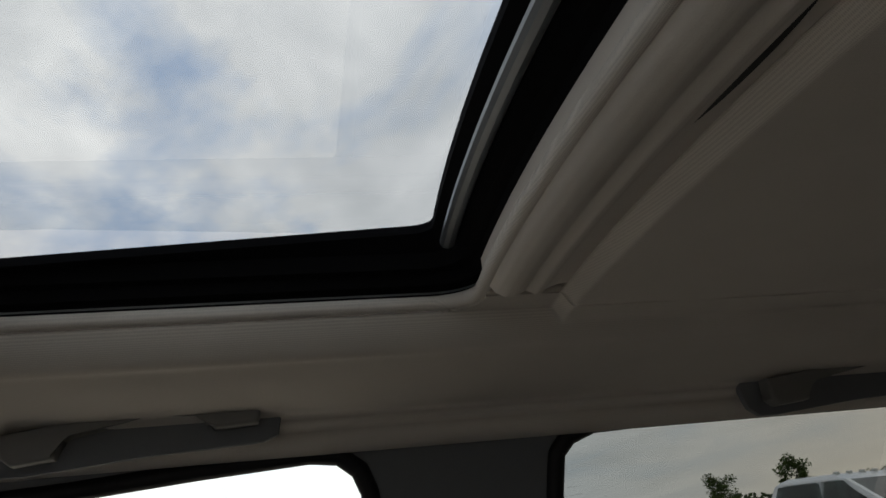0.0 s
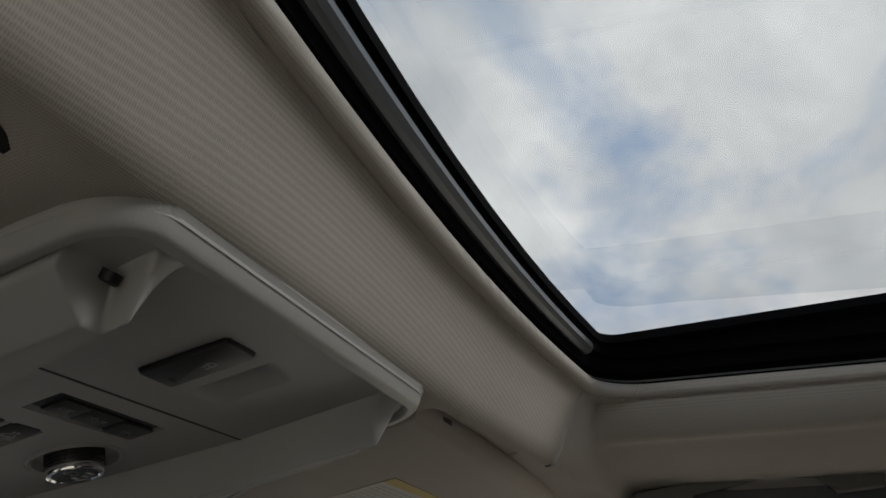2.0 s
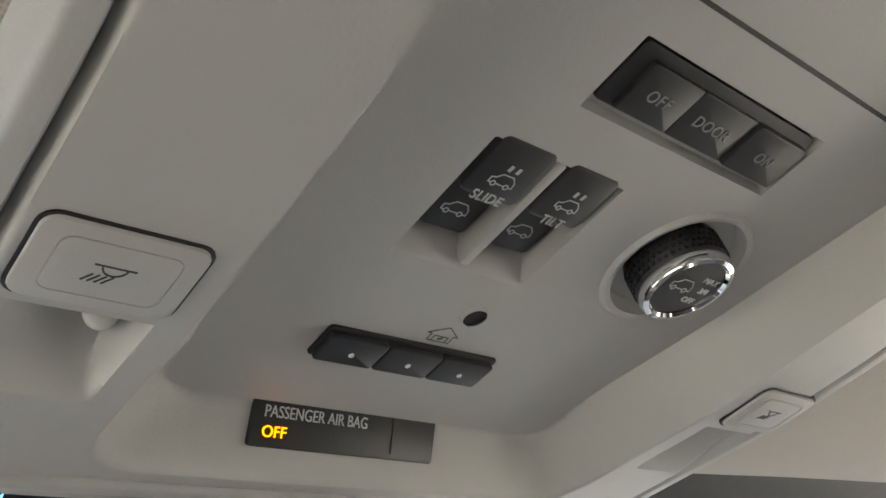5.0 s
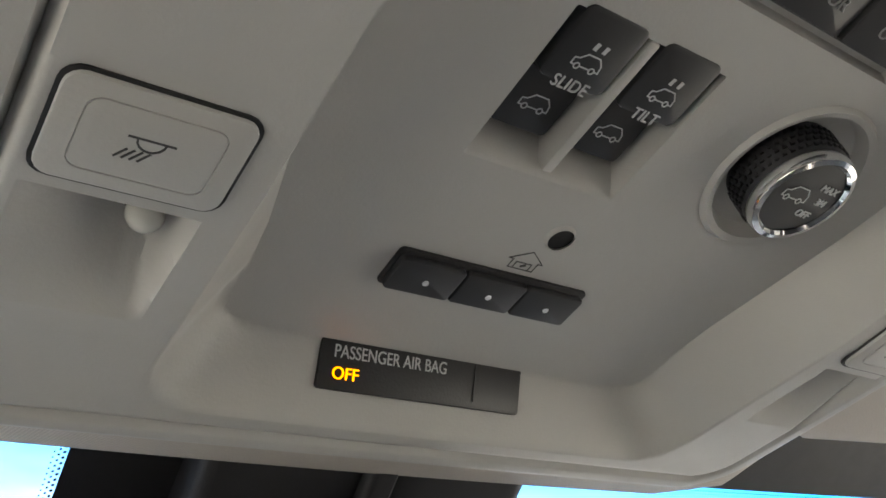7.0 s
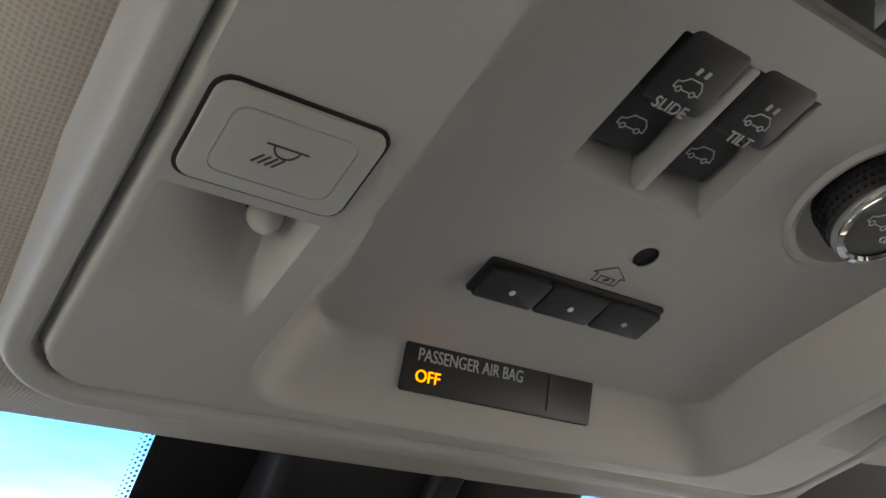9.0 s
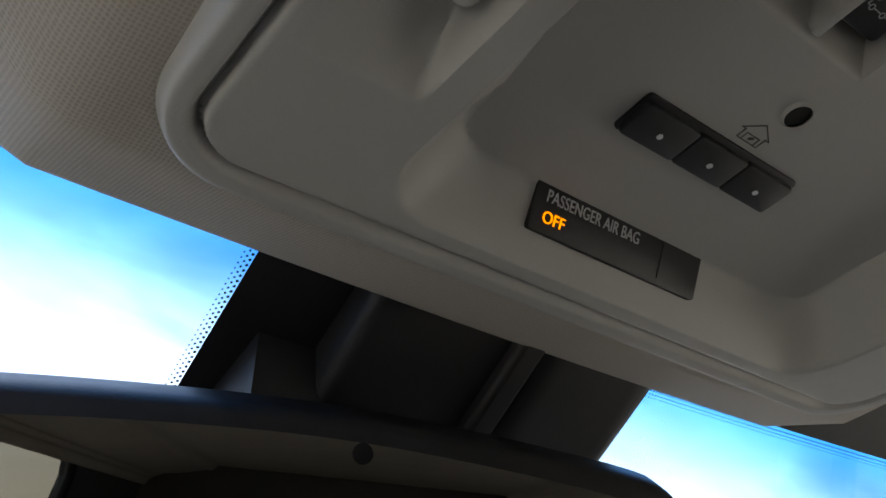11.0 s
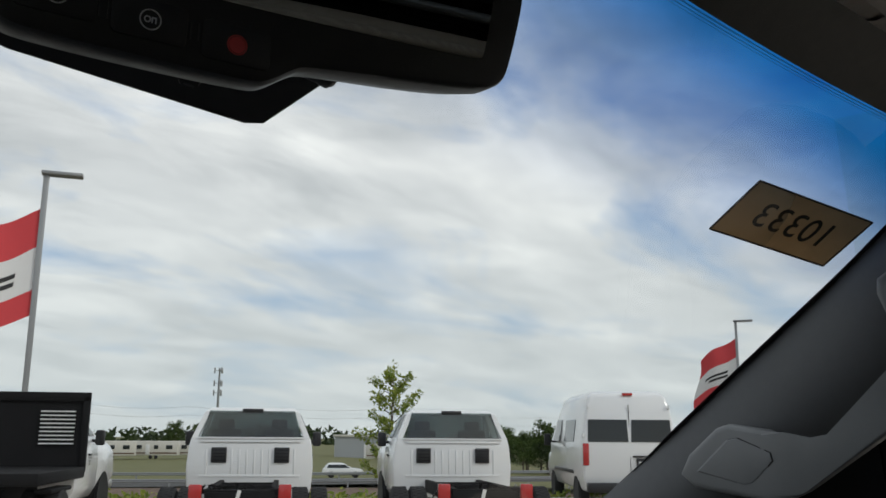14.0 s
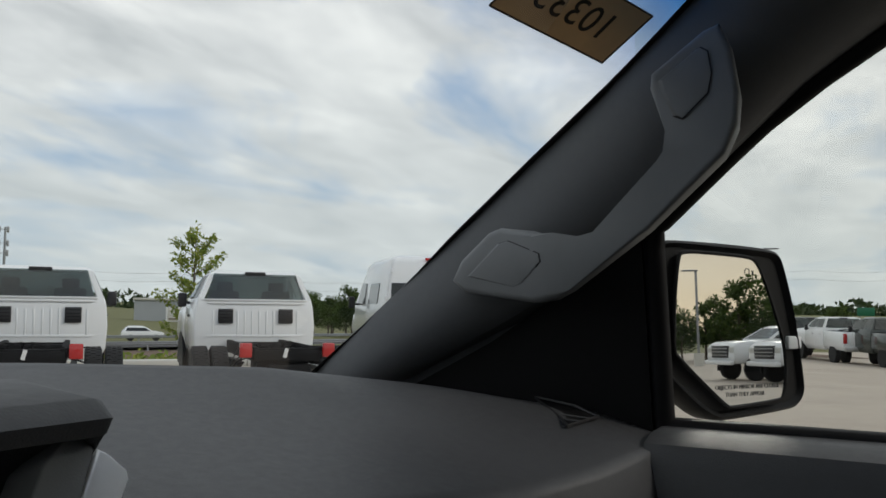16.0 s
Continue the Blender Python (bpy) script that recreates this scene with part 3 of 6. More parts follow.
def pillar_point(s, t, v, lift=0.0):
    """On the A pillar's inner face: t up along it, v from the windshield to the door."""
    p, q = along(PIL_P, t), along(PIL_Q, t)
    m = p.lerp(q, v)
    b = math.sin(math.pi * min(1, max(0, v))) ** 0.8
    m += Vector((-0.030, -0.020, -0.004)) * b + Vector((-0.82, -0.5, -0.15)) * lift
    return Vector((s * m.x, m.y, m.z))


for s, tag in ((1, "right"), (-1, "left")):
    bm = bmesh.new()
    sheet(bm, lambda u, v: pillar_point(s, u, v), span(0, 1, 30), span(0, 1, 16))
    sheet(bm, lambda u, v: pillar_point(s, u, 1) + Vector((s * 0.05 * v, 0.0, 0)), span(0, 1, 30), [0, 1])
    solo(f"trim_{'1' if s > 0 else '2'}", bm, M_PILLAR, "dark grey textured plastic windshield pillar trim", "pillar trim", "structure", smooth=60)

# side walls with window openings
FRONT_WIN = [(0.118, 1.268), (0.118, 1.464), (0.043, 1.530), (0.012, 1.556), (-0.037, 1.590), (-0.09, 1.622), (-0.20, 1.684), (-0.235, 1.702), (-0.30, 1.708), (-0.40, 1.713), (-0.53, 1.723), (-0.65, 1.730), (-0.684, 1.726), (-0.706, 1.709), (-0.716, 1.685), (-0.78, 1.268)]
REAR_WIN = [(-0.958, 1.268), (-0.934, 1.66), (-0.940, 1.710), (-0.955, 1.727), (-0.985, 1.738), (-1.175, 1.744), (-1.39, 1.747), (-1.90, 1.744), (-1.94, 1.70), (-1.95, 1.268)]


def in_poly(y, z, pts):
    hit = False
    for (y0, z0), (y1, z1) in zip(pts, pts[1:] + pts[:1]):
        if (z0 > z) != (z1 > z) and y < y0 + (z - z0) / (z1 - z0) * (y1 - y0):
            hit = not hit
    return hit


# behind the rear windows the sides stay shut to keep rear daylight out
OUTER = [(-2.7, 0.25), (0.5, 0.25), (0.5, 1.276), (0.30, 1.366), (0.125, 1.482), (0.05, 1.555), (0.0, 1.62), (-0.1, 1.715), (-0.16, 1.755), (-2.7, 1.755)]


for s, num in ((1, "wall_east"), (-1, "wall_west")):
    bm = bmesh.new()
    edges = []
    for pts in (OUTER, FRONT_WIN, REAR_WIN):
        inner = [bm.verts.new((s * (side_x(z) + 0.012), y, z)) for y, z in pts]
        n = len(inner)
        edges += [bm.edges.new((inner[k], inner[(k + 1) % n])) for k in range(n)]
    bmesh.ops.triangle_fill(bm, use_beauty=True, use_dissolve=False, edges=edges)
    for pts in (FRONT_WIN, REAR_WIN):
        ring(bm, [Vector((s * (side_x(z) + 0.012), y, z)) for y, z in pts], [Vector((s * (side_x(z) + 0.042), y, z)) for y, z in pts])
    solo(num, bm, M_PILLAR, "dark grey trimmed cabin side with window openings", "wall", "structure", smooth=None)
    bm = bmesh.new()
    sheet(bm, lambda u, v: Vector((s * (side_x(v) + 0.03), u, v)), [-0.80, 0.13], [1.24, 1.76])
    g = solo(f"window_{2 if s > 0 else 3}", bm, M_GLASS, "clear front side window glass of the vehicle", "window", "structure", smooth=None)
    g.visible_shadow = False
    bm = bmesh.new()
    sheet(bm, lambda u, v: Vector((s * (side_x(v) + 0.03), u, v)), [-2.0, -1.4, -0.90], [1.24, 1.76])
    solo(f"window_{5 if s > 0 else 6}", bm, M_PRIVACY, "grey tinted rear side window glass of the vehicle", "window", "structure", smooth=None)

# rubber seals round the side windows, cloth roll round the sunroof opening
def side_loop(s, pts, n=10):
    out = []
    for (y0, z0), (y1, z1) in zip(pts, pts[1:] + pts[:1]):
        for k in range(n):
            y, z = lerp(y0, y1, k / n), lerp(z0, z1, k / n)
            out.append(Vector((s * (side_x(z) + 0.012), y, z)))
    return out


for s in (1, -1):
    for pts, nm in ((FRONT_WIN, "window_seal"), (REAR_WIN, "window_seal")):
        bm = bmesh.new()
        lp = side_loop(s, pts)
        tube(bm, lp + lp[:2], 0.011, 8)
        solo(nm, bm, M_SEAL, "black rubber seal round a side window", "window seal", "structure", smooth=60)
bm = bmesh.new()
lp = loop(-LIP_X, LIP_X, LIP_R, LIP_F, 0.045, 1.834, 8)
tube(bm, lp + lp[:2], 0.0075, 8)
solo("trim_3", bm, M_LINER, "taupe cloth edge round the sunroof opening", "headliner edge", "structure", smooth=60)

# plain unseen floor, firewall and tail that close the cabin; wall_tail blocks rear daylight
for nm, c, sz in (("floor", (0, -1.0, 0.30), (1.9, 3.5, 0.05)), ("wall_north", (0, 0.78, 0.78), (1.75, 0.04, 1.0)), ("wall_south", (0, -2.72, 0.75), (1.7, 0.04, 1.0)), ("wall_tail", (0, -2.69, 1.54), (1.62, 0.03, 0.60))):
    solo(nm, box(bmesh.new(), c, sz, bevel=0.01), M_CLOTHDARK, "plain dark panel added to close the cabin", nm.split("_")[0], "structure")

# dashboard
CREST = [(0, 0.86, 1.322), (0.29, 0.74, 1.328), (0.46, 0.635, 1.328), (0.60, 0.46, 1.324), (0.72, 0.34, 1.305), (0.80, 0.28, 1.285)]
REAR = [(0, 0.20, 1.275), (0.30, 0.20, 1.268), (0.58, 0.160, 1.240), (0.66, 0.130, 1.246), (0.72, 0.113, 1.255), (0.80, 0.10, 1.255)]


def curve_at(pts, x):
    return Vector((x, pw(abs(x), [(p[0], p[1]) for p in pts]), pw(abs(x), [(p[0], p[2]) for p in pts])))


def dash_point(u, v):
    a, b = curve_at(CREST, u), curve_at(REAR, u)
    if v < 0:
        return a + Vector((0, -v * 0.12, v * 0.05))
    if v <= 1:
        p = a.lerp(b, v)
        p.z += 0.010 * math.sin(math.pi * v) - 0.0
        return p
    return b + Vector((0, -0.012 * math.sin(min(1, (v - 1) * 3) * 1.57) + 0.05 * max(0, v - 1.3), -0.20 * (v - 1)))


dash = thing("dashboard", "black padded dashboard top with stitched edge", "dashboard", at=place(0, 0.4, 1.1))
bm = bmesh.new()
sheet(bm, dash_point, span(-0.80, 0.80, 65), span(-1.6, -0.2, 5) + span(0, 1, 24) + [1.03, 1.06, 1.1, 1.15, 1.2, 1.3, 1.5, 2.0, 3.0])
part("pad", bm, M_DASH, dash, smooth=70)

# ---- overhead console ----
SL = 0.219
TILT_C = math.atan(SL)


def C(x, y, h=0.0):
    """Frame on the console's face: x to the right, y rearwards, z out of the face; h metres proud of it."""
    yv, zv = Vector((0, -math.cos(TILT_C), math.sin(TILT_C))), Vector((0, -math.sin(TILT_C), -math.cos(TILT_C)))
    m = Matrix.Identity(4)
    m.col[0][:3], m.col[1][:3], m.col[2][:3] = (1, 0, 0), yv, zv
    p = Vector((x, y, plane_z(y) - h / math.cos(TILT_C)))
    m.col[3][:3] = p
    return m


RIM = 0.026


def rr_dist(x, y, x0, x1, y0, y1, r):
    dx, dy = abs(x - (x0 + x1) / 2) - (x1 - x0) / 2 + r, abs(y - (y0 + y1) / 2) - (y1 - y0) / 2 + r
    return math.hypot(max(dx, 0), max(dy, 0)) + min(max(dx, dy), 0) - r


def inside(x, y, x0, x1, y0, y1):
    return x0 < x < x1 and y0 < y < y1


MID = 0.010  # the recess and the lobes lie about this line
FLOOR_W = [(-0.290, 0.100), (-0.270, 0.102), (-0.175, 0.105), (-0.090, 0.094), (-0.040, 0.083), (0.010, 0.077)]
RIM_W = [(-0.290, 0.122), (-0.262, 0.119), (-0.215, 0.111), (-0.185, 0.108), (-0.140, 0.102), (0.030, 0.099)]
LOBE_H = [(-0.272, 0.0245), (-0.200, 0.026), (-0.075, 0.026), (0.004, 0.0198), (0.030, 0.0185)]


BEZEL_H = [(-0.290, 0.006), (-0.240, 0.007), (-0.170, 0.012), (-0.090, 0.0185), (0.0, 0.0195), (0.030, 0.0190)]


def lobe_ramp(x, y):
    """Towards the rear each lobe rises from the outer band as a slanted face."""
    side = 0.157 - abs(x - 0.006)
    return lerp(1, min(1, max(0, (side - 0.012) / 0.020)), smoothstep(-0.115, -0.20, y))


def console_h(x, y):
    """How far the console's skin stands below its inner face."""
    fw, rw = pw(y, FLOOR_W), pw(y, RIM_W)
    d_floor = rr_dist(x, y, MID - fw, MID + fw, -0.9, -0.005, 0.014)
    d_rim = rr_dist(x, y, MID - rw, MID + rw, -0.9, 0.010, 0.020)
    base = -0.007 * smoothstep(-0.028, -0.006, y)
    bez = pw(y, BEZEL_H)
    top = lerp(bez, pw(y, LOBE_H), lobe_ramp(x, y)) * min(1, max(0, (y + 0.2750) / 0.0150))
    if d_floor <= 0:
        t = 0.0
    elif d_rim >= 0:
        t = 1.0
    else:
        t = d_floor / (d_floor - d_rim)
    t = t if t < 0.90 else 0.90 + 0.10 * math.sin((t - 0.90) / 0.10 * 1.5708)
    h = lerp(base, max(top, 0.0), t)
    # the lobes end in cups for the microphones, open to the rear
    u = abs(x - MID)
    k = smoothstep(rw + 0.0005, rw + 0.0045, u) * smoothstep(-0.247, -0.253, y)
    h = lerp(h, min(h, 0.003), k)
    e = rr_dist(x, y, -0.151, 0.163, -0.287, 0.030, 0.030)
    # raised band round the outside
    h = max(h, bez * smoothstep(-0.0145, -0.012, e))
    h -= 0.0045 * math.exp(-((e + 0.0125) / 0.0011) ** 2)
    h -= 0.010 * smoothstep(-0.007, 0.0, e) ** 2
    # lamp pockets, deepest beside the lens
    for sgn in (-1, 1):
        u = (x - MID) * sgn
        if 0.1090 < u < 0.1435 and -0.0625 < y < -0.0262:
            v = (-0.0262 - y) / 0.0363
            valley = lerp(0.1115, 0.1170, v)
            side = (u - 0.1090) / (valley - 0.1090) if u < valley else (0.1435 - u) / (0.1435 - valley)
            h -= 0.0185 * min(1, v * 1.25) * min(1, side * 1.15)
    # finger pocket beside the stability switch
    if inside(x, y, 0.021, 0.052, -0.2475, -0.198):
        h -= 0.019 * (0.052 - x) / 0.031 * smoothstep(-0.198, -0.207, y) * smoothstep(-0.2475, -0.225, y)
    # switch wells
    if inside(x, y, -0.0385, 0.0115, -0.1205, -0.0765):
        h -= 0.0130 * smoothstep(-0.0765, -0.0830, y) + 0.0005
    if inside(x, y, -0.0245, 0.0590, -0.160, -0.1375):
        h -= 0.0034
    # dish round the knob
    k = math.hypot(x - 0.0605, y + 0.1010)
    h -= 0.006 * smoothstep(0.0265, 0.0215, k)
    return h


def dense_loop(raw, step=0.006):
    out = []
    for (a, b), (c, d) in zip(raw, raw[1:] + raw[:1]):
        n = max(1, int(math.hypot(c - a, d - b) / step))
        out += [(lerp(a, c, k / n), lerp(b, d, k / n)) for k in range(n)]
    return out


console = thing("overhead_console", "taupe plastic overhead console with black switches", "overhead console", at=place(0.006, -0.13, 1.72))
bm = bmesh.new()
eps = 0.0004
cx = span(-0.151, 0.163, 300)
cy = span(-0.287, 0.030, 300)
for v in (-0.0385, 0.0115, -0.0245, 0.0590, -0.1335, -0.099, 0.119, 0.1535, 0.021, 0.052):
    cx += [v - eps, v + eps]
for v in (-0.1205, -0.0765, -0.160, -0.1375, -0.0625, -0.0262, -0.2475, -0.198, -0.2735, -0.2675):
    cy += [v - eps, v + eps]


def skin_x(u, y):
    """Bends the grid's columns along the edges of the recess."""
    sgn = 1 if u > MID else -1
    end = 0.153 if sgn > 0 else 0.161
    return MID + sgn * pw(abs(u - MID), [(0, 0), (0.068, 0.068), (0.090, pw(y, FLOOR_W)), (0.101, max(pw(y, RIM_W), pw(y, FLOOR_W) + 0.003)), (end, end)])


cx += [MID + sg * v for sg in (-1, 1) for v in (0.090, 0.0905, 0.101, 0.1005, 0.0998, 0.1016, 0.1024, 0.1036, 0.105, 0.1065)]
cy += [-0.005, -0.0045, 0.010, 0.0095, 0.0088, -0.247, -0.250, -0.253]
sheet(bm, lambda u, v: C(skin_x(u, v), v, console_h(skin_x(u, v), v)).translation, sorted(cx), sorted(cy), skip=lambda u, v: rr_dist(skin_x(u, v), v, -0.151, 0.163, -0.287, 0.030, 0.030) > 0)
rimloop = [Vector((x, y, plane_z(y) - max(0.0, console_h(x, y)))) for x, y in dense_loop(rounded(0.311, 0.314, 0.030, 8, 0.006, -0.1285))]
ring(bm, rimloop, [p + Vector((0, 0, 0.035)) for p in rimloop])
part("shell", bm, M_CONSOLE, console, smooth=50)


def plate(name, x, y, w, l, h0, h1, mat, parent, r=0.003, bevel=0.0008, label="", rot=None):
    """A flat piece on the console: centre x, y; w across, l along; from h0 to h1 proud."""
    m = C(x, y, h0)
    if rot is not None:
        m = m @ rot
    return part(name, prism(bmesh.new(), rounded(w, l, r, 4), m, h1 - h0, bevel), mat, parent, label)


def stroke(bm, m, pts, w=0.0004, d=0.00015):
    """A thin drawn line through points in the plane of m."""
    for (x0, y0), (x1, y1) in zip(pts, pts[1:]):
        a = math.atan2(y1 - y0, x1 - x0)
        L = math.hypot(x1 - x0, y1 - y0) + w * 0.6
        mm = m @ Matrix.Translation(((x0 + x1) / 2, (y0 + y1) / 2, 0)) @ Matrix.Rotation(a, 4, "Z")
        prism(bm, [(-L / 2, -w / 2), (L / 2, -w / 2), (L / 2, w / 2), (-L / 2, w / 2)], mm, d)


def arc(cx0, cy0, r, a0, a1, n=8):
    return [(cx0 + r * math.cos(radians(lerp(a0, a1, i / n))), cy0 + r * math.sin(radians(lerp(a0, a1, i / n)))) for i in range(n + 1)]


def lamp_icon(m, parent, k=1.0):
    bm = bmesh.new()
    stroke(bm, m, [(-0.0042 * k, 0.0018), (0.0042 * k, 0.0018)])
    stroke(bm, m, arc(0, 0.0018, 0.0026, 180, 360))
    for i in range(4):
        x = -0.0036 + 0.0014 * i
        stroke(bm, m, [(x, -0.0012), (x - 0.0016, -0.0034)])
    part("lamp_symbol", bm, M_PRINT_DARK, parent, "dark printed lamp symbol", smooth=None)


# map lights
for cxm, pocket in ((-0.116, -0.1070), (0.1365, 0.1270)):
    lamp = plate("map_light_gap", cxm, -0.079, 0.0364, 0.0254, RIM - 0.001, RIM + 0.0004, M_BLACK, console, 0.004, 0.0, "dark gap round a map light button")
    b = plate("map_light_button", cxm, -0.079, 0.0347, 0.0237, RIM - 0.001, RIM + 0.0015, M_CONSOLE, console, 0.0035, 0.0006)
    plate("raised_field", cxm, -0.0795, 0.0255, 0.0165, RIM + 0.001, RIM + 0.0019, M_CONSOLE, b, 0.003, 0.0008)
    lamp_icon(C(cxm, -0.080, RIM + 0.0019), b)
    bm = bmesh.new()
    bmesh.ops.create_uvsphere(bm, u_segments=16, v_segments=10, radius=0.0042, matrix=C(pocket, -0.0520, RIM - 0.0095))
    part("lamp_lens", bm, M_LENS, console, "round frosted lamp lens")
    bm = bmesh.new()
    lathe(bm, [(0.0052, -0.001), (0.0052, 0.0004), (0.0036, 0.0006)], C(pocket, -0.0535, RIM - 0.0125), 20)
    part("lamp_socket", bm, M_BLACK, console)

plate("joint_gap", 0.010, -0.1735, 0.212, 0.0013, -0.002, 0.0003, M_BLACK, console, 0.0003, 0.0, "dark joint across the console", Matrix.Rotation(radians(1.1), 4, "Z"))
# microphones in the beaks
for mx in (-0.1150, 0.1350):
    bm = bmesh.new()
    lathe(bm, [(0.0042, -0.004), (0.0042, 0.0), (0.003, 0.0008), (0.0, 0.0004)], C(mx, -0.2530, 0.0090) @ Matrix.Rotation(radians(40), 4, "X"), 20)
    part("microphone", bm, M_BLACK, console, "round black microphone")


def car_icon(bm, m, k, open_top=False):
    """Outline of a car seen from the side, k metres long."""
    body = [(-0.5, -0.16), (-0.5, 0.05), (-0.34, 0.08), (-0.16, 0.26), (0.28, 0.26), (0.46, 0.06), (0.5, -0.16), (0.36, -0.16)]
    stroke(bm, m, [(x * k, y * k) for x, y in body], 0.00035)
    stroke(bm, m, arc(0.27 * k, -0.17 * k, 0.09 * k, 0, 360, 10), 0.00035)
    stroke(bm, m, [(0.17 * k, -0.16 * k), (-0.18 * k, -0.16 * k)], 0.00035)
    stroke(bm, m, arc(-0.28 * k, -0.17 * k, 0.09 * k, 0, 360, 10), 0.00035)
    stroke(bm, m, [(-0.38 * k, -0.16 * k), (-0.5 * k, -0.16 * k)], 0.00035)
    if open_top:
        for sx in (-0.12, 0.22):
            stroke(bm, m, [(sx * k, 0.46 * k), ((sx + 0.02) * k, 0.62 * k)], 0.0011)


# sunroof switches: a raised half with its word, and a lower half
for sx, word in ((-0.0265, "SLIDE"), (-0.0010, "TILT")):
    sw = plate("sunroof_switch", sx, -0.1107, 0.0200, 0.0205, -0.008, 0.0006, M_SATIN, console, 0.0025, 0.001, "black rocker switch lettered " + word)
    m = C(sx, -0.1030, 0.0007)
    text_mesh("lettering", word, 0.0045, m @ Matrix.Diagonal((0.95, 1.05, 1, 1)), M_PRINT, sw, spacing=1.05)
    bm = bmesh.new()
    car_icon(bm, C(sx, -0.1096, 0.0007), 0.0084, True)
    part("car_symbol", bm, M_PRINT, sw, smooth=None)
    low = plate("lower_rocker", sx, -0.0905, 0.0188, 0.0180, -0.012, -0.0050, M_SATIN, sw, 0.002, 0.001)
    bm = bmesh.new()
    car_icon(bm, C(sx, -0.0915, -0.0049), 0.0090)
    part("car_symbol", bm, M_PRINT, low, smooth=None)
part("well_divider", box(bmesh.new(), C(-0.0138, -0.0985, -0.0045).translation, (0.0034, 0.043, 0.010), Euler((-TILT_C, 0, 0)).to_matrix(), 0.0008), M_CONSOLE, console)

# dome lamp switch
ds = plate("dome_lamp_switch", 0.0172, -0.1487, 0.0800, 0.0195, -0.0045, -0.0012, M_BLACK, console, 0.002, 0.0004, "black three-part dome lamp switch")
for x0, x1, word, h in ((-0.0160, 0.0048, "OFF", 0.0004), (0.0051, 0.0305, "DOOR", 0.0004), (0.0312, 0.0555, "ON", 0.0016)):
    k = plate("switch_key", (x0 + x1) / 2, -0.1474, x1 - x0, 0.0155, -0.004, h, M_SATIN, ds, 0.0008, 0.0005)
    text_mesh("lettering", word, 0.0050, C((x0 + x1) / 2 - 0.0004, -0.1480, h + 0.0001), M_PRINT_DIM, k, spacing=1.1)

# stability control switch
st = plate("stability_switch", -0.0085, -0.2228, 0.0275, 0.0485, -0.001, 0.0028, M_SATIN, console, 0.0025, 0.0012, "glossy black push switch with a skid symbol")
plate("switch_gap", -0.0085, -0.2228, 0.0287, 0.0497, -0.001, 0.0003, M_BLACK, st, 0.003, 0.0)
bm = bmesh.new()
m = C(-0.0055, -0.2285, 0.0029)
stroke(bm, m, [(-0.0028, -0.001), (-0.0028, 0.0006), (-0.0012, 0.0024), (0.0014, 0.0024), (0.0028, 0.0006), (0.0028, -0.001), (-0.0028, -0.001)], 0.0004)
stroke(bm, m, [(-0.0020, -0.0018), (-0.0006, -0.003), (-0.0018, -0.0042)], 0.0005)
stroke(bm, m, [(0.0020, -0.0018), (0.0032, -0.003), (0.0020, -0.0042)], 0.0005)
part("skid_symbol", bm, M_PRINT, st, smooth=None)
plate("indicator_lens", -0.0040, -0.2065, 0.0045, 0.0022, 0.0027, 0.003, M_PRINT_DARK, st, 0.0006, 0.0)

# liftgate knob
km = C(0.0580, -0.1020, -0.005)
bm = bmesh.new()
lathe(bm, [(0.0158, 0.0), (0.0158, 0.011), (0.0146, 0.0135), (0.0, 0.0135)], km, 40)
knob = part("liftgate_knob", bm, M_SATIN, console, "ribbed black rotary knob with a chrome ring")
bm = bmesh.new()
for ring_i in range(4):
    for i in range(44):
        a = 2 * math.pi * (i + 0.5 * (ring_i % 2)) / 44
        box(bm, km @ Vector((0.0159 * math.cos(a), 0.0159 * math.sin(a), 0.003 + 0.0023 * ring_i)), (0.0011, 0.0011, 0.0011), (km.to_3x3() @ Euler((0, 0, a)).to_matrix()))
part("grip_studs", bm, M_BLACK, knob, smooth=None, kind="stuff")
bm = bmesh.new()
lathe(bm, [(0.0156, 0.0120), (0.0159, 0.0138), (0.0152, 0.0156), (0.0136, 0.0160), (0.0128, 0.0150), (0.0128, 0.0138)], km, 48)
part("chrome_ring", bm, M_CHROME, knob, "polished chrome ring")
bm = bmesh.new()
lathe(bm, [(0.0128, 0.0135), (0.0126, 0.0146), (0.0, 0.0148)], km, 40)
face = part("knob_face", bm, M_SATIN, knob)
fm = km @ Matrix.Translation((0, 0, 0.0149))
bm = bmesh.new()
car_icon(bm, fm @ Matrix.Translation((-0.0035, 0.0005, 0)), 0.0100)
part("car_symbol", bm, M_PRINT, knob, smooth=None)
for word, dx, dy in (("MAX", 0.0062, 0.0052), ("3/4", 0.0075, 0.0006), ("OFF", 0.0055, -0.0046)):
    text_mesh("lettering", word, 0.0034, fm @ Matrix.Translation((dx, dy, 0)), M_PRINT, knob)
bm = bmesh.new()
lathe(bm, [(0.0272, 0.0045), (0.0256, 0.0068), (0.0236, 0.0062), (0.0222, 0.0010), (0.0150, 0.0004)], C(0.0605, -0.1010, -0.0052), 48, False)
part("knob_dish", bm, M_CONSOLE, console)

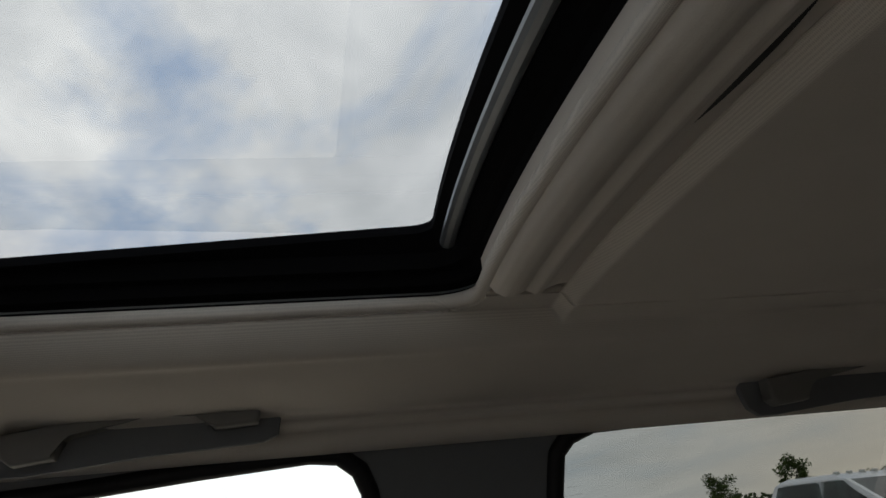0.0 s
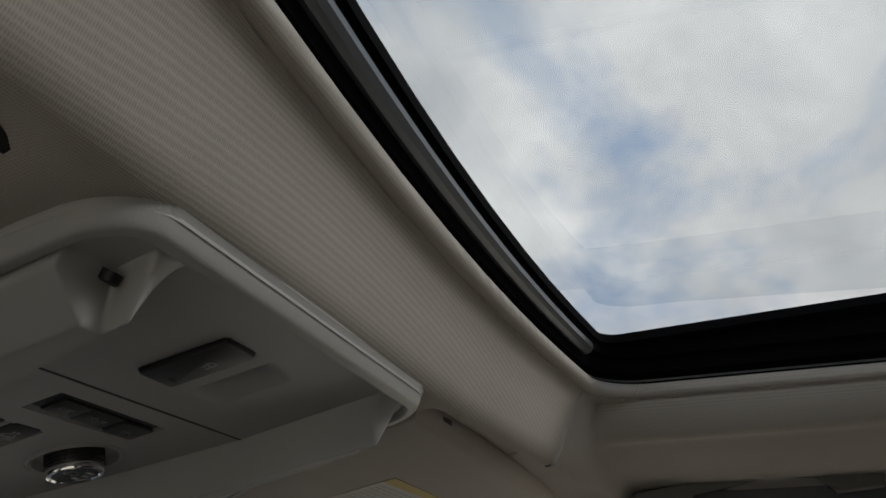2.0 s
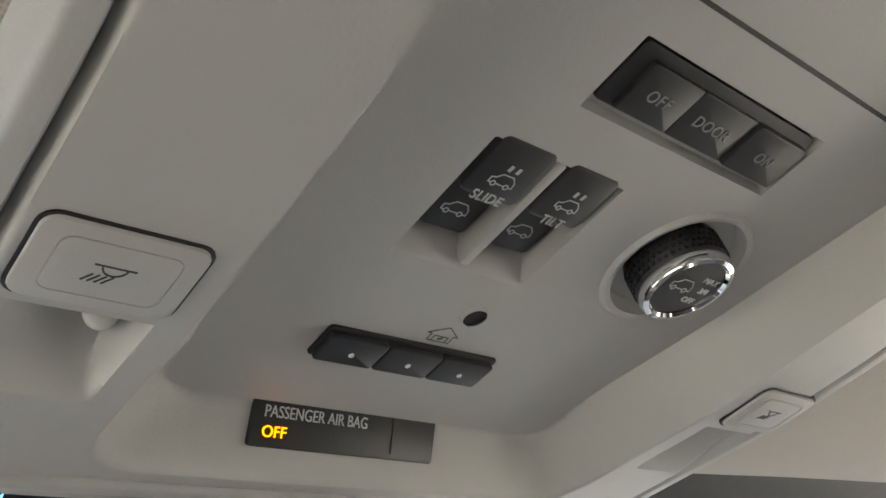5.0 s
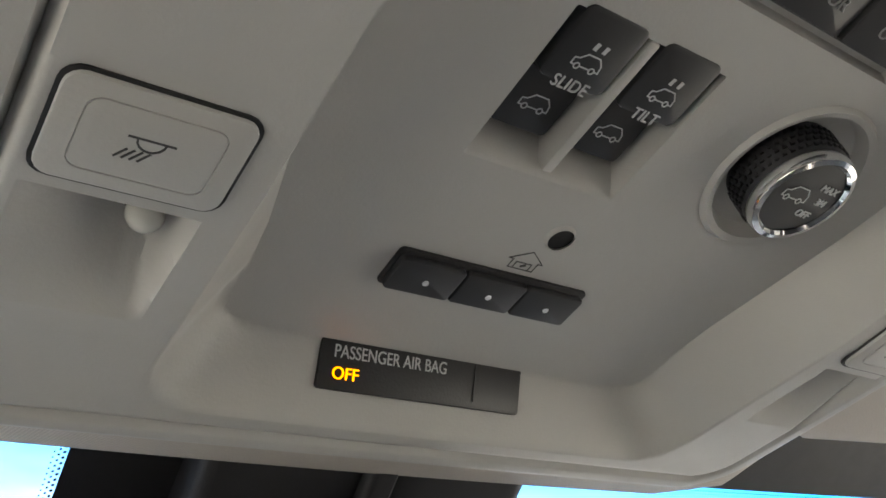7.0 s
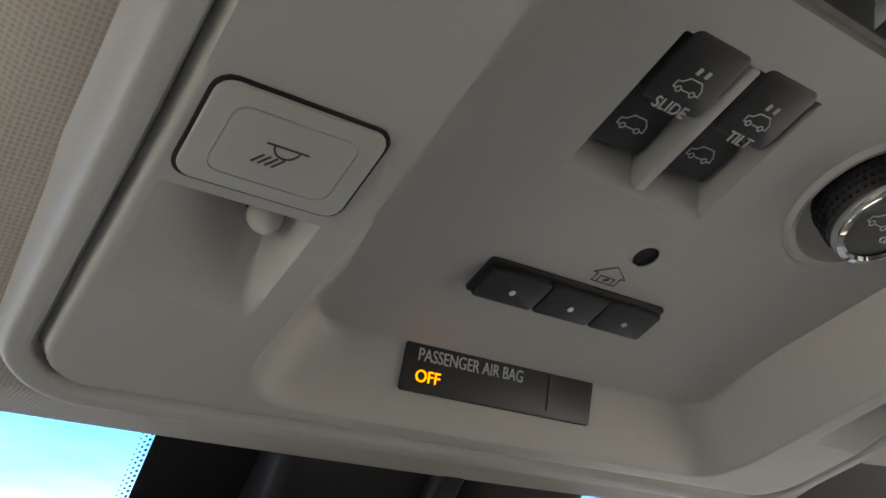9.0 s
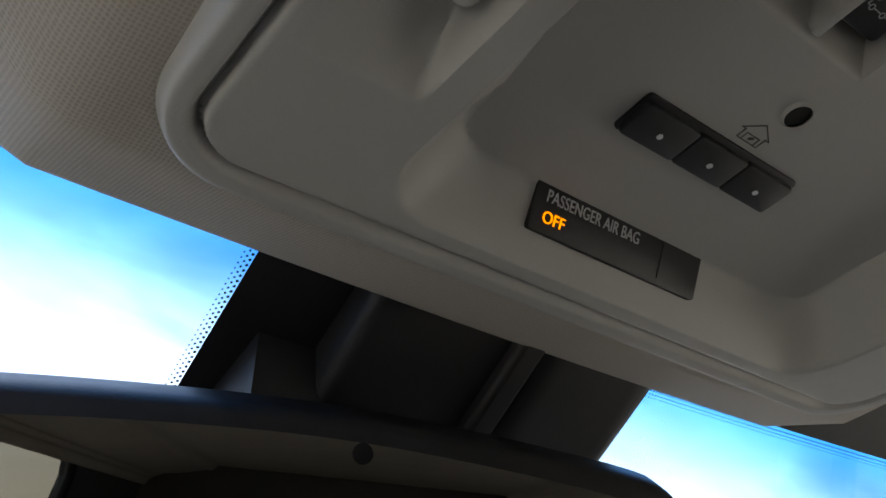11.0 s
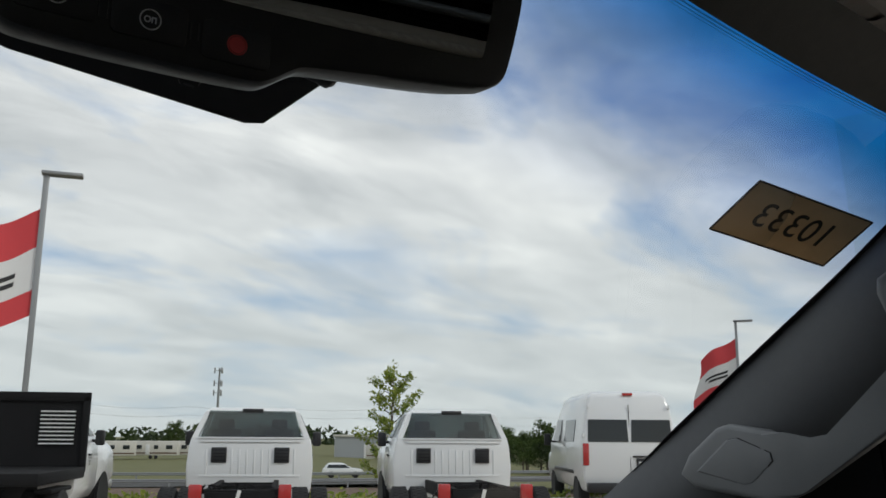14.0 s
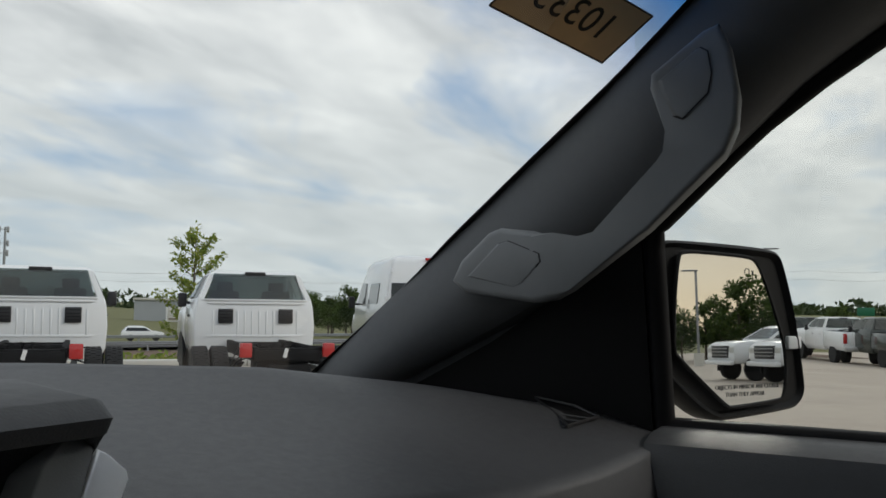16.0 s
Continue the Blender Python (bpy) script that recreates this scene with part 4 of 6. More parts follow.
# garage door buttons, sensor hole, house symbol
gb = plate("garage_buttons_base", -0.0018, -0.0355, 0.0680, 0.0145, -0.002, 0.0012, M_BLACK, console, 0.0015, 0.0004, "black base of three garage door buttons")
for i in range(3):
    x = -0.0240 + 0.02215 * i
    k = plate("garage_button", x, -0.0355, 0.0216, 0.0122, 0.0005, 0.0034, M_SATIN, gb, 0.0012, 0.0007)
    bm = bmesh.new()
    lathe(bm, [(0.0010, 0.0), (0.0009, 0.0003), (0, 0.0003)], C(x + 0.0003, -0.0354, 0.0034), 12)
    part("indicator_dot", bm, M_WHITELED, k, "small white indicator")
bm = bmesh.new()
lathe(bm, [(0.0040, 0.0012), (0.0046, 0.0004), (0.0050, -0.0003)], C(0.0070, -0.0597, 0), 24, False)
part("sensor_ring", bm, M_CONSOLE, console)
bm = bmesh.new()
lathe(bm, [(0.0042, 0.0005), (0.003, 0.0003), (0, 0.0003)], C(0.0070, -0.0597, 0), 24)
part("sensor_hole", bm, M_SEAL, console, "round dark sensor hole")
bm = bmesh.new()
m = C(0.0032, -0.0480, 0.0002)
stroke(bm, m, [(-0.0045, -0.0028), (-0.0045, 0.0006), (-0.0062, 0.0006), (0, 0.0046), (0.0062, 0.0006), (0.0045, 0.0006), (0.0045, -0.0028), (-0.0045, -0.0028)], 0.0003)
stroke(bm, m, [(-0.0028, -0.0028), (-0.0028, -0.0002), (0.0028, -0.0002), (0.0028, -0.0028)], 0.0003)
stroke(bm, m, [(-0.0004, -0.0016), (0.0008, -0.0010)], 0.0009)
part("house_symbol", bm, M_PRINT_DARK, console, "dark printed house symbol", smooth=None)

# air bag indicator on the console's front wall
yv = Vector((0, -0.37, 0.93)).normalized()
AM = Matrix.Identity(4)
AM.col[0][:3], AM.col[1][:3] = (1, 0, 0), yv
AM.col[2][:3] = Vector((1, 0, 0)).cross(yv)
AM.col[3][:3] = Vector((0, 0.0025, 1.6930)) + Vector((1, 0, 0)).cross(yv) * 0.0025
ab = part("airbag_indicator", prism(bmesh.new(), rounded(0.0755, 0.0165, 0.0012, 3), AM @ Matrix.Translation((0, 0, -0.003)), 0.003, 0.0003), M_BLACK, console, "black indicator panel with a lit amber word")
text_mesh("lettering", "PASSENGER AIR BAG", 0.0050, AM @ Matrix.Translation((-0.0335, 0.0030, 0.0001)) @ Matrix.Diagonal((0.88, 1.1, 1, 1)), M_PRINT, ab, align="LEFT")
t = text_mesh("lit_lettering", "OFF", 0.0052, AM @ Matrix.Translation((-0.0335, -0.0034, 0.0001)), M_AMBER, ab, align="LEFT", label="lit amber lettering")
bm = bmesh.new()
box(bm, AM @ Vector((0.0185, 0, 0.0001)), (0.0004, 0.0004, 0.012), Matrix((AM.col[0][:3], AM.col[2][:3], AM.col[1][:3])).transposed())
part("panel_joint", bm, M_SATIN, ab, smooth=None)

# ---- sun visor on the passenger side ----
def visor(s, label):
    v = thing("sun_visor", label, "sun visor", "sun visors", at=place(s * 0.42, -0.18, 1.75))
    bm = bmesh.new()
    i0 = 0.178 if s > 0 else 0.215
    pts = [(i0, -0.268), (0.60, -0.270), (0.635, -0.264), (0.650, -0.252), (0.640, -0.20), (0.618, -0.11), (0.595, -0.065), (0.56, -0.040), (0.40, -0.006), (i0 + 0.04, 0.014), (i0 + 0.007, 0.002)]
    lo = [Vector((s * x, y, plane_z(y) + 0.000)) for x, y in pts]
    hi = [p + Vector((0, 0, 0.020)) for p in lo]
    a, b = [bm.verts.new(p) for p in lo], [bm.verts.new(p) for p in hi]
    n = len(a)
    fs = [bm.faces.new(a), bm.faces.new(b)]
    for i in range(n):
        bm.faces.new((a[i], a[(i + 1) % n], b[(i + 1) % n], b[i]))
    bmesh.ops.bevel(bm, geom=list({e for f in fs for e in f.edges}), offset=0.007, segments=4, affect="EDGES", profile=0.5)
    part("board", bm, M_VISOR, v)
    bm = bmesh.new()
    tube(bm, [(s * 0.175, -0.262, plane_z(-0.262) + 0.01), (s * 0.25, -0.264, plane_z(-0.264) + 0.012)], 0.005)
    part("pivot_rod", bm, M_BLACK, v)
    return v


vis = visor(1, "taupe cloth sun visor folded up, with a warning label")
visor(-1, "taupe cloth sun visor folded up")


def V(x, y, h=0.0):
    return C(x, y, 0.0002 + h)


# warning label: paper with a yellow heading stripe and bars in place of its small print
bm = bmesh.new()
LBL = (0.318, 0.465, -0.203, -0.143)
box(bm, V(0.415, -0.170, 0.0004).translation, (0.215, 0.066, 0.0004), Euler((-TILT_C, 0, 0)).to_matrix())
lab = part("warning_label", bm, M_PAPER, vis, "white paper warning label with a yellow stripe", smooth=None)
bm = bmesh.new()
box(bm, V(0.415, -0.1975, 0.0007).translation, (0.215, 0.010, 0.0003), Euler((-TILT_C, 0, 0)).to_matrix())
part("yellow_stripe", bm, M_LABELY, lab, "yellow heading stripe", smooth=None)
random.seed(5)
bm = bmesh.new()
for r_ in range(9):
    y = -0.187 + 0.0047 * r_
    x = 0.316
    while x < 0.500:
        w = random.uniform(0.006, 0.016)
        if not (0.378 < x < 0.402 and 2 < r_ < 7):
            box(bm, V(x + w / 2, y, 0.0008).translation, (w, 0.0014, 0.0002), Euler((-TILT_C, 0, 0)).to_matrix())
        x += w + 0.003
part("small_print", bm, M_PRINT, lab, "grey bars of small print", smooth=None, kind="stuff")
bm = bmesh.new()
for dx, dy, w in ((0.385, -0.165, 0.012), (0.392, -0.160, 0.010), (0.389, -0.170, 0.008)):
    box(bm, V(dx, dy, 0.0009).translation, (w, 0.004, 0.0002), Euler((-TILT_C, 0, 0)).to_matrix())
part("label_picture", bm, M_PRINT, lab, "grey pictogram block", smooth=None)


# ---- grab handles ----
def yz_prism(pts, x0, x1, bevel, seg=3):
    m = Matrix(((0, 0, 1, x0), (1, 0, 0, 0), (0, 1, 0, 0), (0, 0, 0, 1)))
    return prism(bmesh.new(), pts, m, x1 - x0, bevel, seg)


def roof_handle(dy, label):
    g = thing("grab_handle", label, "grab handle", "roof grab handles", at=place(0.65, -0.48 + dy, 1.75))
    # no hollow is cut: a dark plate carries the recess's shade in its colour
    pocket = [(-0.332, 1.735), (-0.324, 1.756), (-0.326, 1.766), (-0.36, 1.773), (-0.48, 1.780), (-0.60, 1.783), (-0.614, 1.779), (-0.620, 1.765), (-0.617, 1.748), (-0.600, 1.741), (-0.48, 1.736), (-0.37, 1.726), (-0.345, 1.726)]
    part("pocket", yz_prism([(y + dy, z) for y, z in pocket], 0.652, 0.662, 0.002), M_PILLAR, g, "dark plate for the shaded recess behind the handle")
    bar = [(-0.350, 1.742), (-0.349, 1.766), (-0.40, 1.771), (-0.50, 1.779), (-0.54, 1.781), (-0.594, 1.780), (-0.599, 1.770), (-0.596, 1.759), (-0.553, 1.756), (-0.546, 1.766), (-0.535, 1.774), (-0.49, 1.773), (-0.412, 1.764), (-0.404, 1.758), (-0.399, 1.738), (-0.36, 1.734)]
    part("bar", yz_prism([(y + dy, z) for y, z in bar], 0.628, 0.652, 0.004), M_GHANDLE, g)
    return g


roof_handle(0.0, "taupe plastic roof grab handle folded over the front passenger window")
roof_handle(-0.83, "taupe plastic roof grab handle over the rear window")

ph = thing("grab_handle", "dark grey plastic grab handle on the windshield pillar", "grab handle", at=place(0.66, 0.15, 1.45))
def handle_x(y):
    return pw(y, [(-0.1, 0.612), (0.0, 0.614), (0.06, 0.620), (0.15, 0.650), (0.20, 0.668), (0.30, 0.700), (0.4, 0.72)])


def pillar_prism(pts, off, thick, bevel, seg=3):
    bm = bmesh.new()
    a = [bm.verts.new((handle_x(y) + off, y, z)) for y, z in pts]
    b = [bm.verts.new((handle_x(y) + off + thick, y + 0.004, z)) for y, z in pts]
    n = len(pts)
    fs = [bm.faces.new(a), bm.faces.new(b)]
    for i in range(n):
        bm.faces.new((a[i], a[(i + 1) % n], b[(i + 1) % n], b[i]))
    if bevel:
        bmesh.ops.bevel(bm, geom=list(fs[0].edges), offset=bevel, segments=seg, affect="EDGES", profile=0.5)
    bmesh.ops.triangulate(bm, faces=[f for f in bm.faces if len(f.verts) > 4])
    return bm


HANDLE = [(0.302, 1.412), (0.290, 1.432), (0.255, 1.458), (0.240, 1.462), (0.200, 1.457), (0.178, 1.448), (0.150, 1.443), (0.135, 1.452), (0.070, 1.502), (0.062, 1.512), (0.066, 1.530), (0.080, 1.568), (0.079, 1.580), (0.035, 1.608), (0.022, 1.612),
          (0.012, 1.590), (0.006, 1.555), (0.008, 1.530), (0.018, 1.508), (0.082, 1.452), (0.160, 1.402), (0.178, 1.394), (0.200, 1.391), (0.285, 1.400)]
part("bar", pillar_prism(HANDLE, -0.004, 0.030, 0.006), M_HANDLE, ph, smooth=50)
CAPS = ([(0.278, 1.416), (0.240, 1.447), (0.228, 1.449), (0.192, 1.436), (0.190, 1.428), (0.212, 1.408), (0.222, 1.405)], [(0.066, 1.562), (0.069, 1.572), (0.036, 1.594), (0.030, 1.590), (0.027, 1.572), (0.030, 1.556), (0.050, 1.538), (0.056, 1.541)])
for pts in CAPS:
    part("screw_cap_gap", pillar_prism([((y - 0.0) , z) for y, z in pts], -0.0046, 0.003, 0.0), M_BLACK, ph, smooth=None)
    cy0, cz0 = sum(p[0] for p in pts) / len(pts), sum(p[1] for p in pts) / len(pts)
    part("screw_cap", pillar_prism([(cy0 + (y - cy0) * 0.965, cz0 + (z - cz0) * 0.965) for y, z in pts], -0.0056, 0.003, 0.0008, 2), M_HANDLE, ph)


# ---- rear-view mirror ----
def facing(o, yaw, tilt):
    """Frame of an upright face: x along it to the right, y up, z towards the cabin; tilt leans its top to the rear."""
    a, b = radians(yaw), radians(tilt)
    U = Vector((math.cos(a), -math.sin(a), 0))
    N = Vector((-math.sin(a) * math.cos(b), -math.cos(a) * math.cos(b), -math.sin(b)))
    m = Matrix.Identity(4)
    m.col[0][:3], m.col[1][:3], m.col[2][:3], m.col[3][:3] = U, N.cross(U), N, o
    return m


def shell(bm, m, outline, rings, rise=()):
    """A closed shell: the outline shrunk about its middle, ring by ring: (shrink, depth); rise lifts the top edge of each ring."""
    cu, cv = sum(p[0] for p in outline) / len(outline), sum(p[1] for p in outline) / len(outline)
    prev = None
    for n_ring, (inset, d) in enumerate(rings):
        cur = []
        up = rise[n_ring] if rise else 0.0
        for u, v in outline:
            L = math.hypot(u - cu, v - cv)
            k = max(0.0, 1 - inset / L)
            cur.append(bm.verts.new(m @ Vector((cu + (u - cu) * k, cv + (v - cv) * k + up * smoothstep(0.045, 0.068, v), d))))
        if prev:
            n = len(cur)
            for i in range(n):
                bm.faces.new((prev[i], prev[(i + 1) % n], cur[(i + 1) % n], cur[i]))
        else:
            bm.faces.new(cur)
        prev = cur
    bm.faces.new(prev)
    return bm


def dense(pts, step=0.008):
    out = []
    for (a, b), (c, d) in zip(pts, pts[1:] + pts[:1]):
        n = max(1, int(math.hypot(c - a, d - b) / step))
        out += [(lerp(a, c, k / n), lerp(b, d, k / n)) for k in range(n)]
    return out


MM = facing((-0.041, 0.098, 1.569), 16.0, 5.2)
M_OUT = [(-0.1485, 0.048), (-0.1465, 0.060), (-0.141, 0.068), (-0.130, 0.0725), (-0.06, 0.0785), (0.0, 0.0808), (0.06, 0.0785), (0.130, 0.0728), (0.141, 0.0685), (0.147, 0.0605), (0.1485, 0.048), (0.1425, 0.018), (0.139, 0.010), (0.128, 0.0055),
         (0.054, -0.0020), (0.049, -0.0045), (0.0405, -0.0105), (0.034, -0.0118), (0.0, -0.0120), (-0.034, -0.0112), (-0.042, -0.0095), (-0.049, -0.003), (-0.054, 0.0), (-0.0875, 0.0055), (-0.128, 0.0075), (-0.139, 0.011), (-0.1425, 0.018)]
M_GLS = [(-0.134, 0.050), (-0.131, 0.060), (-0.124, 0.064), (-0.06, 0.0705), (0.0, 0.0732), (0.06, 0.0705), (0.122, 0.0650), (0.1295, 0.0605), (0.1325, 0.0500), (0.1285, 0.020), (0.1265, 0.0165), (0.1, 0.0155), (0.03, 0.0125), (-0.03, 0.0123), (-0.09, 0.0160), (-0.124, 0.0175), (-0.128, 0.021)]


def soften(pts, times=2):
    """Cuts the corners of an outline so that it runs round."""
    for _ in range(times):
        out = []
        for (a, b), (c, d) in zip(pts, pts[1:] + pts[:1]):
            out += [(lerp(a, c, 0.25), lerp(b, d, 0.25)), (lerp(a, c, 0.75), lerp(b, d, 0.75))]
        pts = out
    return pts


M_OUT, M_GLS = [soften([(u * (0.950 if u > 0.06 else 0.975), v * (0.98 if v > 0 else 1)) for u, v in pts]) for pts in (M_OUT, M_GLS)]
mirror = thing("rear_view_mirror", "black rear-view mirror with three round buttons below its glass", "rear-view mirror", at=place(-0.041, 0.11, 1.56))
bm = bmesh.new()
shell(bm, MM, M_OUT, [(0.004, 0.0012), (0.001, 0.0003), (0.0, -0.002), (0.0, -0.010), (0.006, -0.020), (0.020, -0.028)], (0, 0.0006, 0.002, 0.0065, 0.0085, 0.006))
part("housing", bm, M_BLACK, mirror, smooth=40)
bm = bmesh.new()
shell(bm, MM, M_GLS, [(0.0, 0.0016), (0.0, 0.0012)])
part("mirror_glass", bm, M_DIMMIRROR, mirror, "dark reflecting mirror glass", smooth=None)
bm = bmesh.new()
lathe(bm, [(0.0036, 0.0), (0.0036, 0.0004), (0, 0.0004)], MM @ Matrix.Translation((0.0098, 0.0675, 0.0016)), 20)
part("light_sensor", bm, M_SEAL, mirror, "round dark light sensor")
for u, mat, lab in ((-0.0265, M_PRINT, "grey round button symbol"), (0.0, M_PRINT, "grey round button symbol"), (0.0272, M_RED, "red round button symbol")):
    bm = bmesh.new()
    prism(bm, rounded(0.0225, 0.0125, 0.002, 3), MM @ Matrix.Translation((u, 0.0003 - 0.045 * u, 0.0010)), 0.0006, 0.0003)
    k = part("button", bm, M_BLACK, mirror)
    bm = bmesh.new()
    im = MM @ Matrix.Translation((u, 0.0003 - 0.045 * u, 0.0017))
    stroke(bm, im, arc(0, 0, 0.0031, 0, 360, 20), 0.0004)
    if mat is M_RED:
        lathe(bm, [(0.0027, 0), (0.0027, 0.0002), (0, 0.0002)], im, 20)
    elif u < -0.01:
        stroke(bm, im, [(-0.0012, 0.0014), (-0.0010, -0.0006), (0.0010, -0.0006)], 0.0007)
        stroke(bm, im, [(-0.0018, -0.0014), (0.0010, -0.0014), (0.0018, 0.0)], 0.0007)
    else:
        stroke(bm, im, arc(-0.0009, 0, 0.0009, 0, 360, 10), 0.0004)
        stroke(bm, im, [(0.0005, -0.0009), (0.0005, 0.0007), (0.0016, 0.0007), (0.0016, -0.0009)], 0.0004)
    part("button_symbol", bm, mat, k, lab, smooth=None)
for u in (-0.0145, -0.012, 0.0125, 0.0150):
    bm = bmesh.new()
    box(bm, MM @ Vector((u, 0.0003, 0.0013)), (0.0006, 0.0006, 0.0055), MM.to_3x3() @ Euler((radians(90), 0, 0)).to_matrix())
    part("divider", bm, M_SATIN, mirror, smooth=None)
bm = bmesh.new()
tube(bm, [MM @ Vector((0.0, 0.045, -0.02)), MM @ Vector((0.0, 0.055, -0.045)), Vector((0.0, 0.155, 1.645))], [0.012, 0.011, 0.014], 12)
part("stem", bm, M_BLACK, mirror)
bm = bmesh.new()
prism(bm, [(-0.030, 0.020), (-0.069, 0.020), (-0.0685, 0.010), (-0.066, 0.006), (-0.060, 0.0010), (-0.045, -0.0012), (-0.030, -0.002)], MM @ Matrix.Translation((0, 0, -0.038)), 0.026, 0.003, 3)
part("rear_pod", bm, M_BLACK, mirror, smooth=50)

# camera cover on the windshield behind the mirror
cover = thing("sensor_cover", "black plastic camera cover on the windshield", "sensor cover", at=place(0.02, 0.12, 1.67))


def under_glass(x0, x1, y0, y1, d0, d1, bevel, steps=6):
    """A moulded block hanging from the windshield, d0 deep at its header end and d1 at its lower end."""
    bm = bmesh.new()
    xs_, ys_ = span(x0, x1, steps), span(y0, y1, steps)
    top = [[bm.verts.new(on_wind(x, y, -0.0045)) for y in ys_] for x in xs_]
    bot = [[bm.verts.new(on_wind(lerp(x0, x1, 0.5) + (x - lerp(x0, x1, 0.5)) * 0.93, y, -0.0045 - lerp(d0, d1, j / (steps - 1)))) for j, y in enumerate(ys_)] for x in xs_]
    n = steps - 1
    for i in range(n):
        for j in range(n):
            bm.faces.new((bot[i][j], bot[i + 1][j], bot[i + 1][j + 1], bot[i][j + 1]))
    for i in range(n):
        bm.faces.new((top[i][0], top[i + 1][0], bot[i + 1][0], bot[i][0]))
        bm.faces.new((top[i][n], top[i + 1][n], bot[i + 1][n], bot[i][n]))
        bm.faces.new((top[0][i], top[0][i + 1], bot[0][i + 1], bot[0][i]))
        bm.faces.new((top[n][i], top[n][i + 1], bot[n][i + 1], bot[n][i]))
    bmesh.ops.recalc_face_normals(bm, faces=bm.faces)
    sharp = [e for e in bm.edges if len(e.link_faces) == 2 and e.calc_face_angle() > 0.7]
    bmesh.ops.bevel(bm, geom=sharp, offset=bevel, segments=3, affect="EDGES", profile=0.5)
    return bm


part("camera_pod", under_glass(-0.043, 0.028, 0.055, 0.19, 0.014, 0.030, 0.005), M_BLACK, cover, smooth=50)
part("sensor_pod", under_glass(0.031, 0.100, 0.055, 0.17, 0.020, 0.034, 0.008), M_BLACK, cover, smooth=50)
part("pod_rib", under_glass(0.020, 0.034, 0.055, 0.185, 0.022, 0.038, 0.004), M_BLACK, cover, smooth=50)

# lower end of the cover, with a slanted corner
bm = bmesh.new()
COVER = [(-0.066, 0.110), (-0.078, 0.185), (-0.072, 0.200), (-0.040, 0.204), (0.070, 0.203), (0.080, 0.200), (0.096, 0.168), (0.097, 0.110)]
a, b = [[bm.verts.new(on_wind(x, y, -d)) for x, y in COVER] for d in (0.0045, 0.0300)]
fs = [bm.faces.new(a), bm.faces.new(b)]
for i in range(len(a)):
    bm.faces.new((a[i], a[(i + 1) % len(a)], b[(i + 1) % len(a)], b[i]))
bmesh.ops.recalc_face_normals(bm, faces=bm.faces)
bmesh.ops.bevel(bm, geom=list(fs[1].edges), offset=0.003, segments=3, affect="EDGES", profile=0.5)
part("lower_cover", bm, M_BLACK, cover, smooth=40)

# ---- card in the windshield ----
T_TL, T_TR, T_BR, T_BL = Vector((0.499, 0.123, 1.645)), Vector((0.625, 0.078, 1.628)), Vector((0.642, 0.127, 1.599)), Vector((0.507, 0.170, 1.615))
bm = bmesh.new()
nrm = (T_TR - T_TL).cross(T_BL - T_TL).normalized() * 0.0008
a, b = [bm.verts.new(p) for p in (T_TL, T_TR, T_BR, T_BL)], [bm.verts.new(p + nrm) for p in (T_TL, T_TR, T_BR, T_BL)]
bm.faces.new(a), bm.faces.new(b)
for i in range(4):
    bm.faces.new((a[i], a[(i + 1) % 4], b[(i + 1) % 4], b[i]))
tag_ob = solo("stock_card", bm, M_CARD, "brown kraft stock number card taped inside the windshield", "card", smooth=None)
ux, uy = (T_TL - T_TR).normalized(), (T_TL - T_BL).normalized()
uz = ux.cross(uy).normalized()
uy = uz.cross(ux)
tm = Matrix.Identity(4)
mid = (T_TL + T_TR + T_BR + T_BL) / 4
down = -1 if uz.z > 0 else 1
tm.col[0][:3], tm.col[1][:3], tm.col[2][:3], tm.col[3][:3] = ux, uy, uz, mid + uz * 0.0014 * down
text_mesh("lettering", "10333", 0.036, tm, M_INK, tag_ob, label="dark marker digits, seen from behind")
for p, q in ((T_TL, T_TR), (T_TR, T_BR), (T_BR, T_BL), (T_BL, T_TL)):
    bm = bmesh.new()
    tube(bm, [p, q], 0.0009, 6)
    part("card_edge", bm, M_BARK, tag_ob, "darker card edge")

# ---- dashboard details ----
bm = bmesh.new()
edge_pts = [dash_point(x, 1.04) + Vector((0, 0.006, 0.0012)) for x in span(0.30, 0.735, 40)]
tube(bm, edge_pts, 0.0016, 6)
part("stitched_seam", bm, M_PILLAR, dash, "raised stitched seam")
# side demister vent
def dash_at(x, y):
    a, b = curve_at(CREST, x), curve_at(REAR, x)
    v = (a.y - y) / (a.y - b.y)
    return dash_point(x, min(1, max(0, v)))


lift = Vector((0, 0, 0.0045))
tri = [dash_at(*p) + lift for p in ((0.780, 0.245), (0.775, 0.200), (0.760, 0.170), (0.700, 0.178))]
bm = bmesh.new()
bm.faces.new([bm.verts.new(p) for p in tri])
vent = part("side_vent", bm, M_SEAL, dash, "black triangular demister vent", smooth=None)
for k in (0.30, 0.62):
    bm = bmesh.new()
    tube(bm, [tri[3].lerp(tri[0], 0.06 + k * 0.55), tri[3].lerp(tri[2], 0.12 + k)], 0.0014, 6)
    part("vent_slat", bm, M_DASH, vent)
bm = bmesh.new()
tube(bm, tri + tri[:2], 0.0018, 6)
part("vent_rim", bm, M_BLACK, vent)
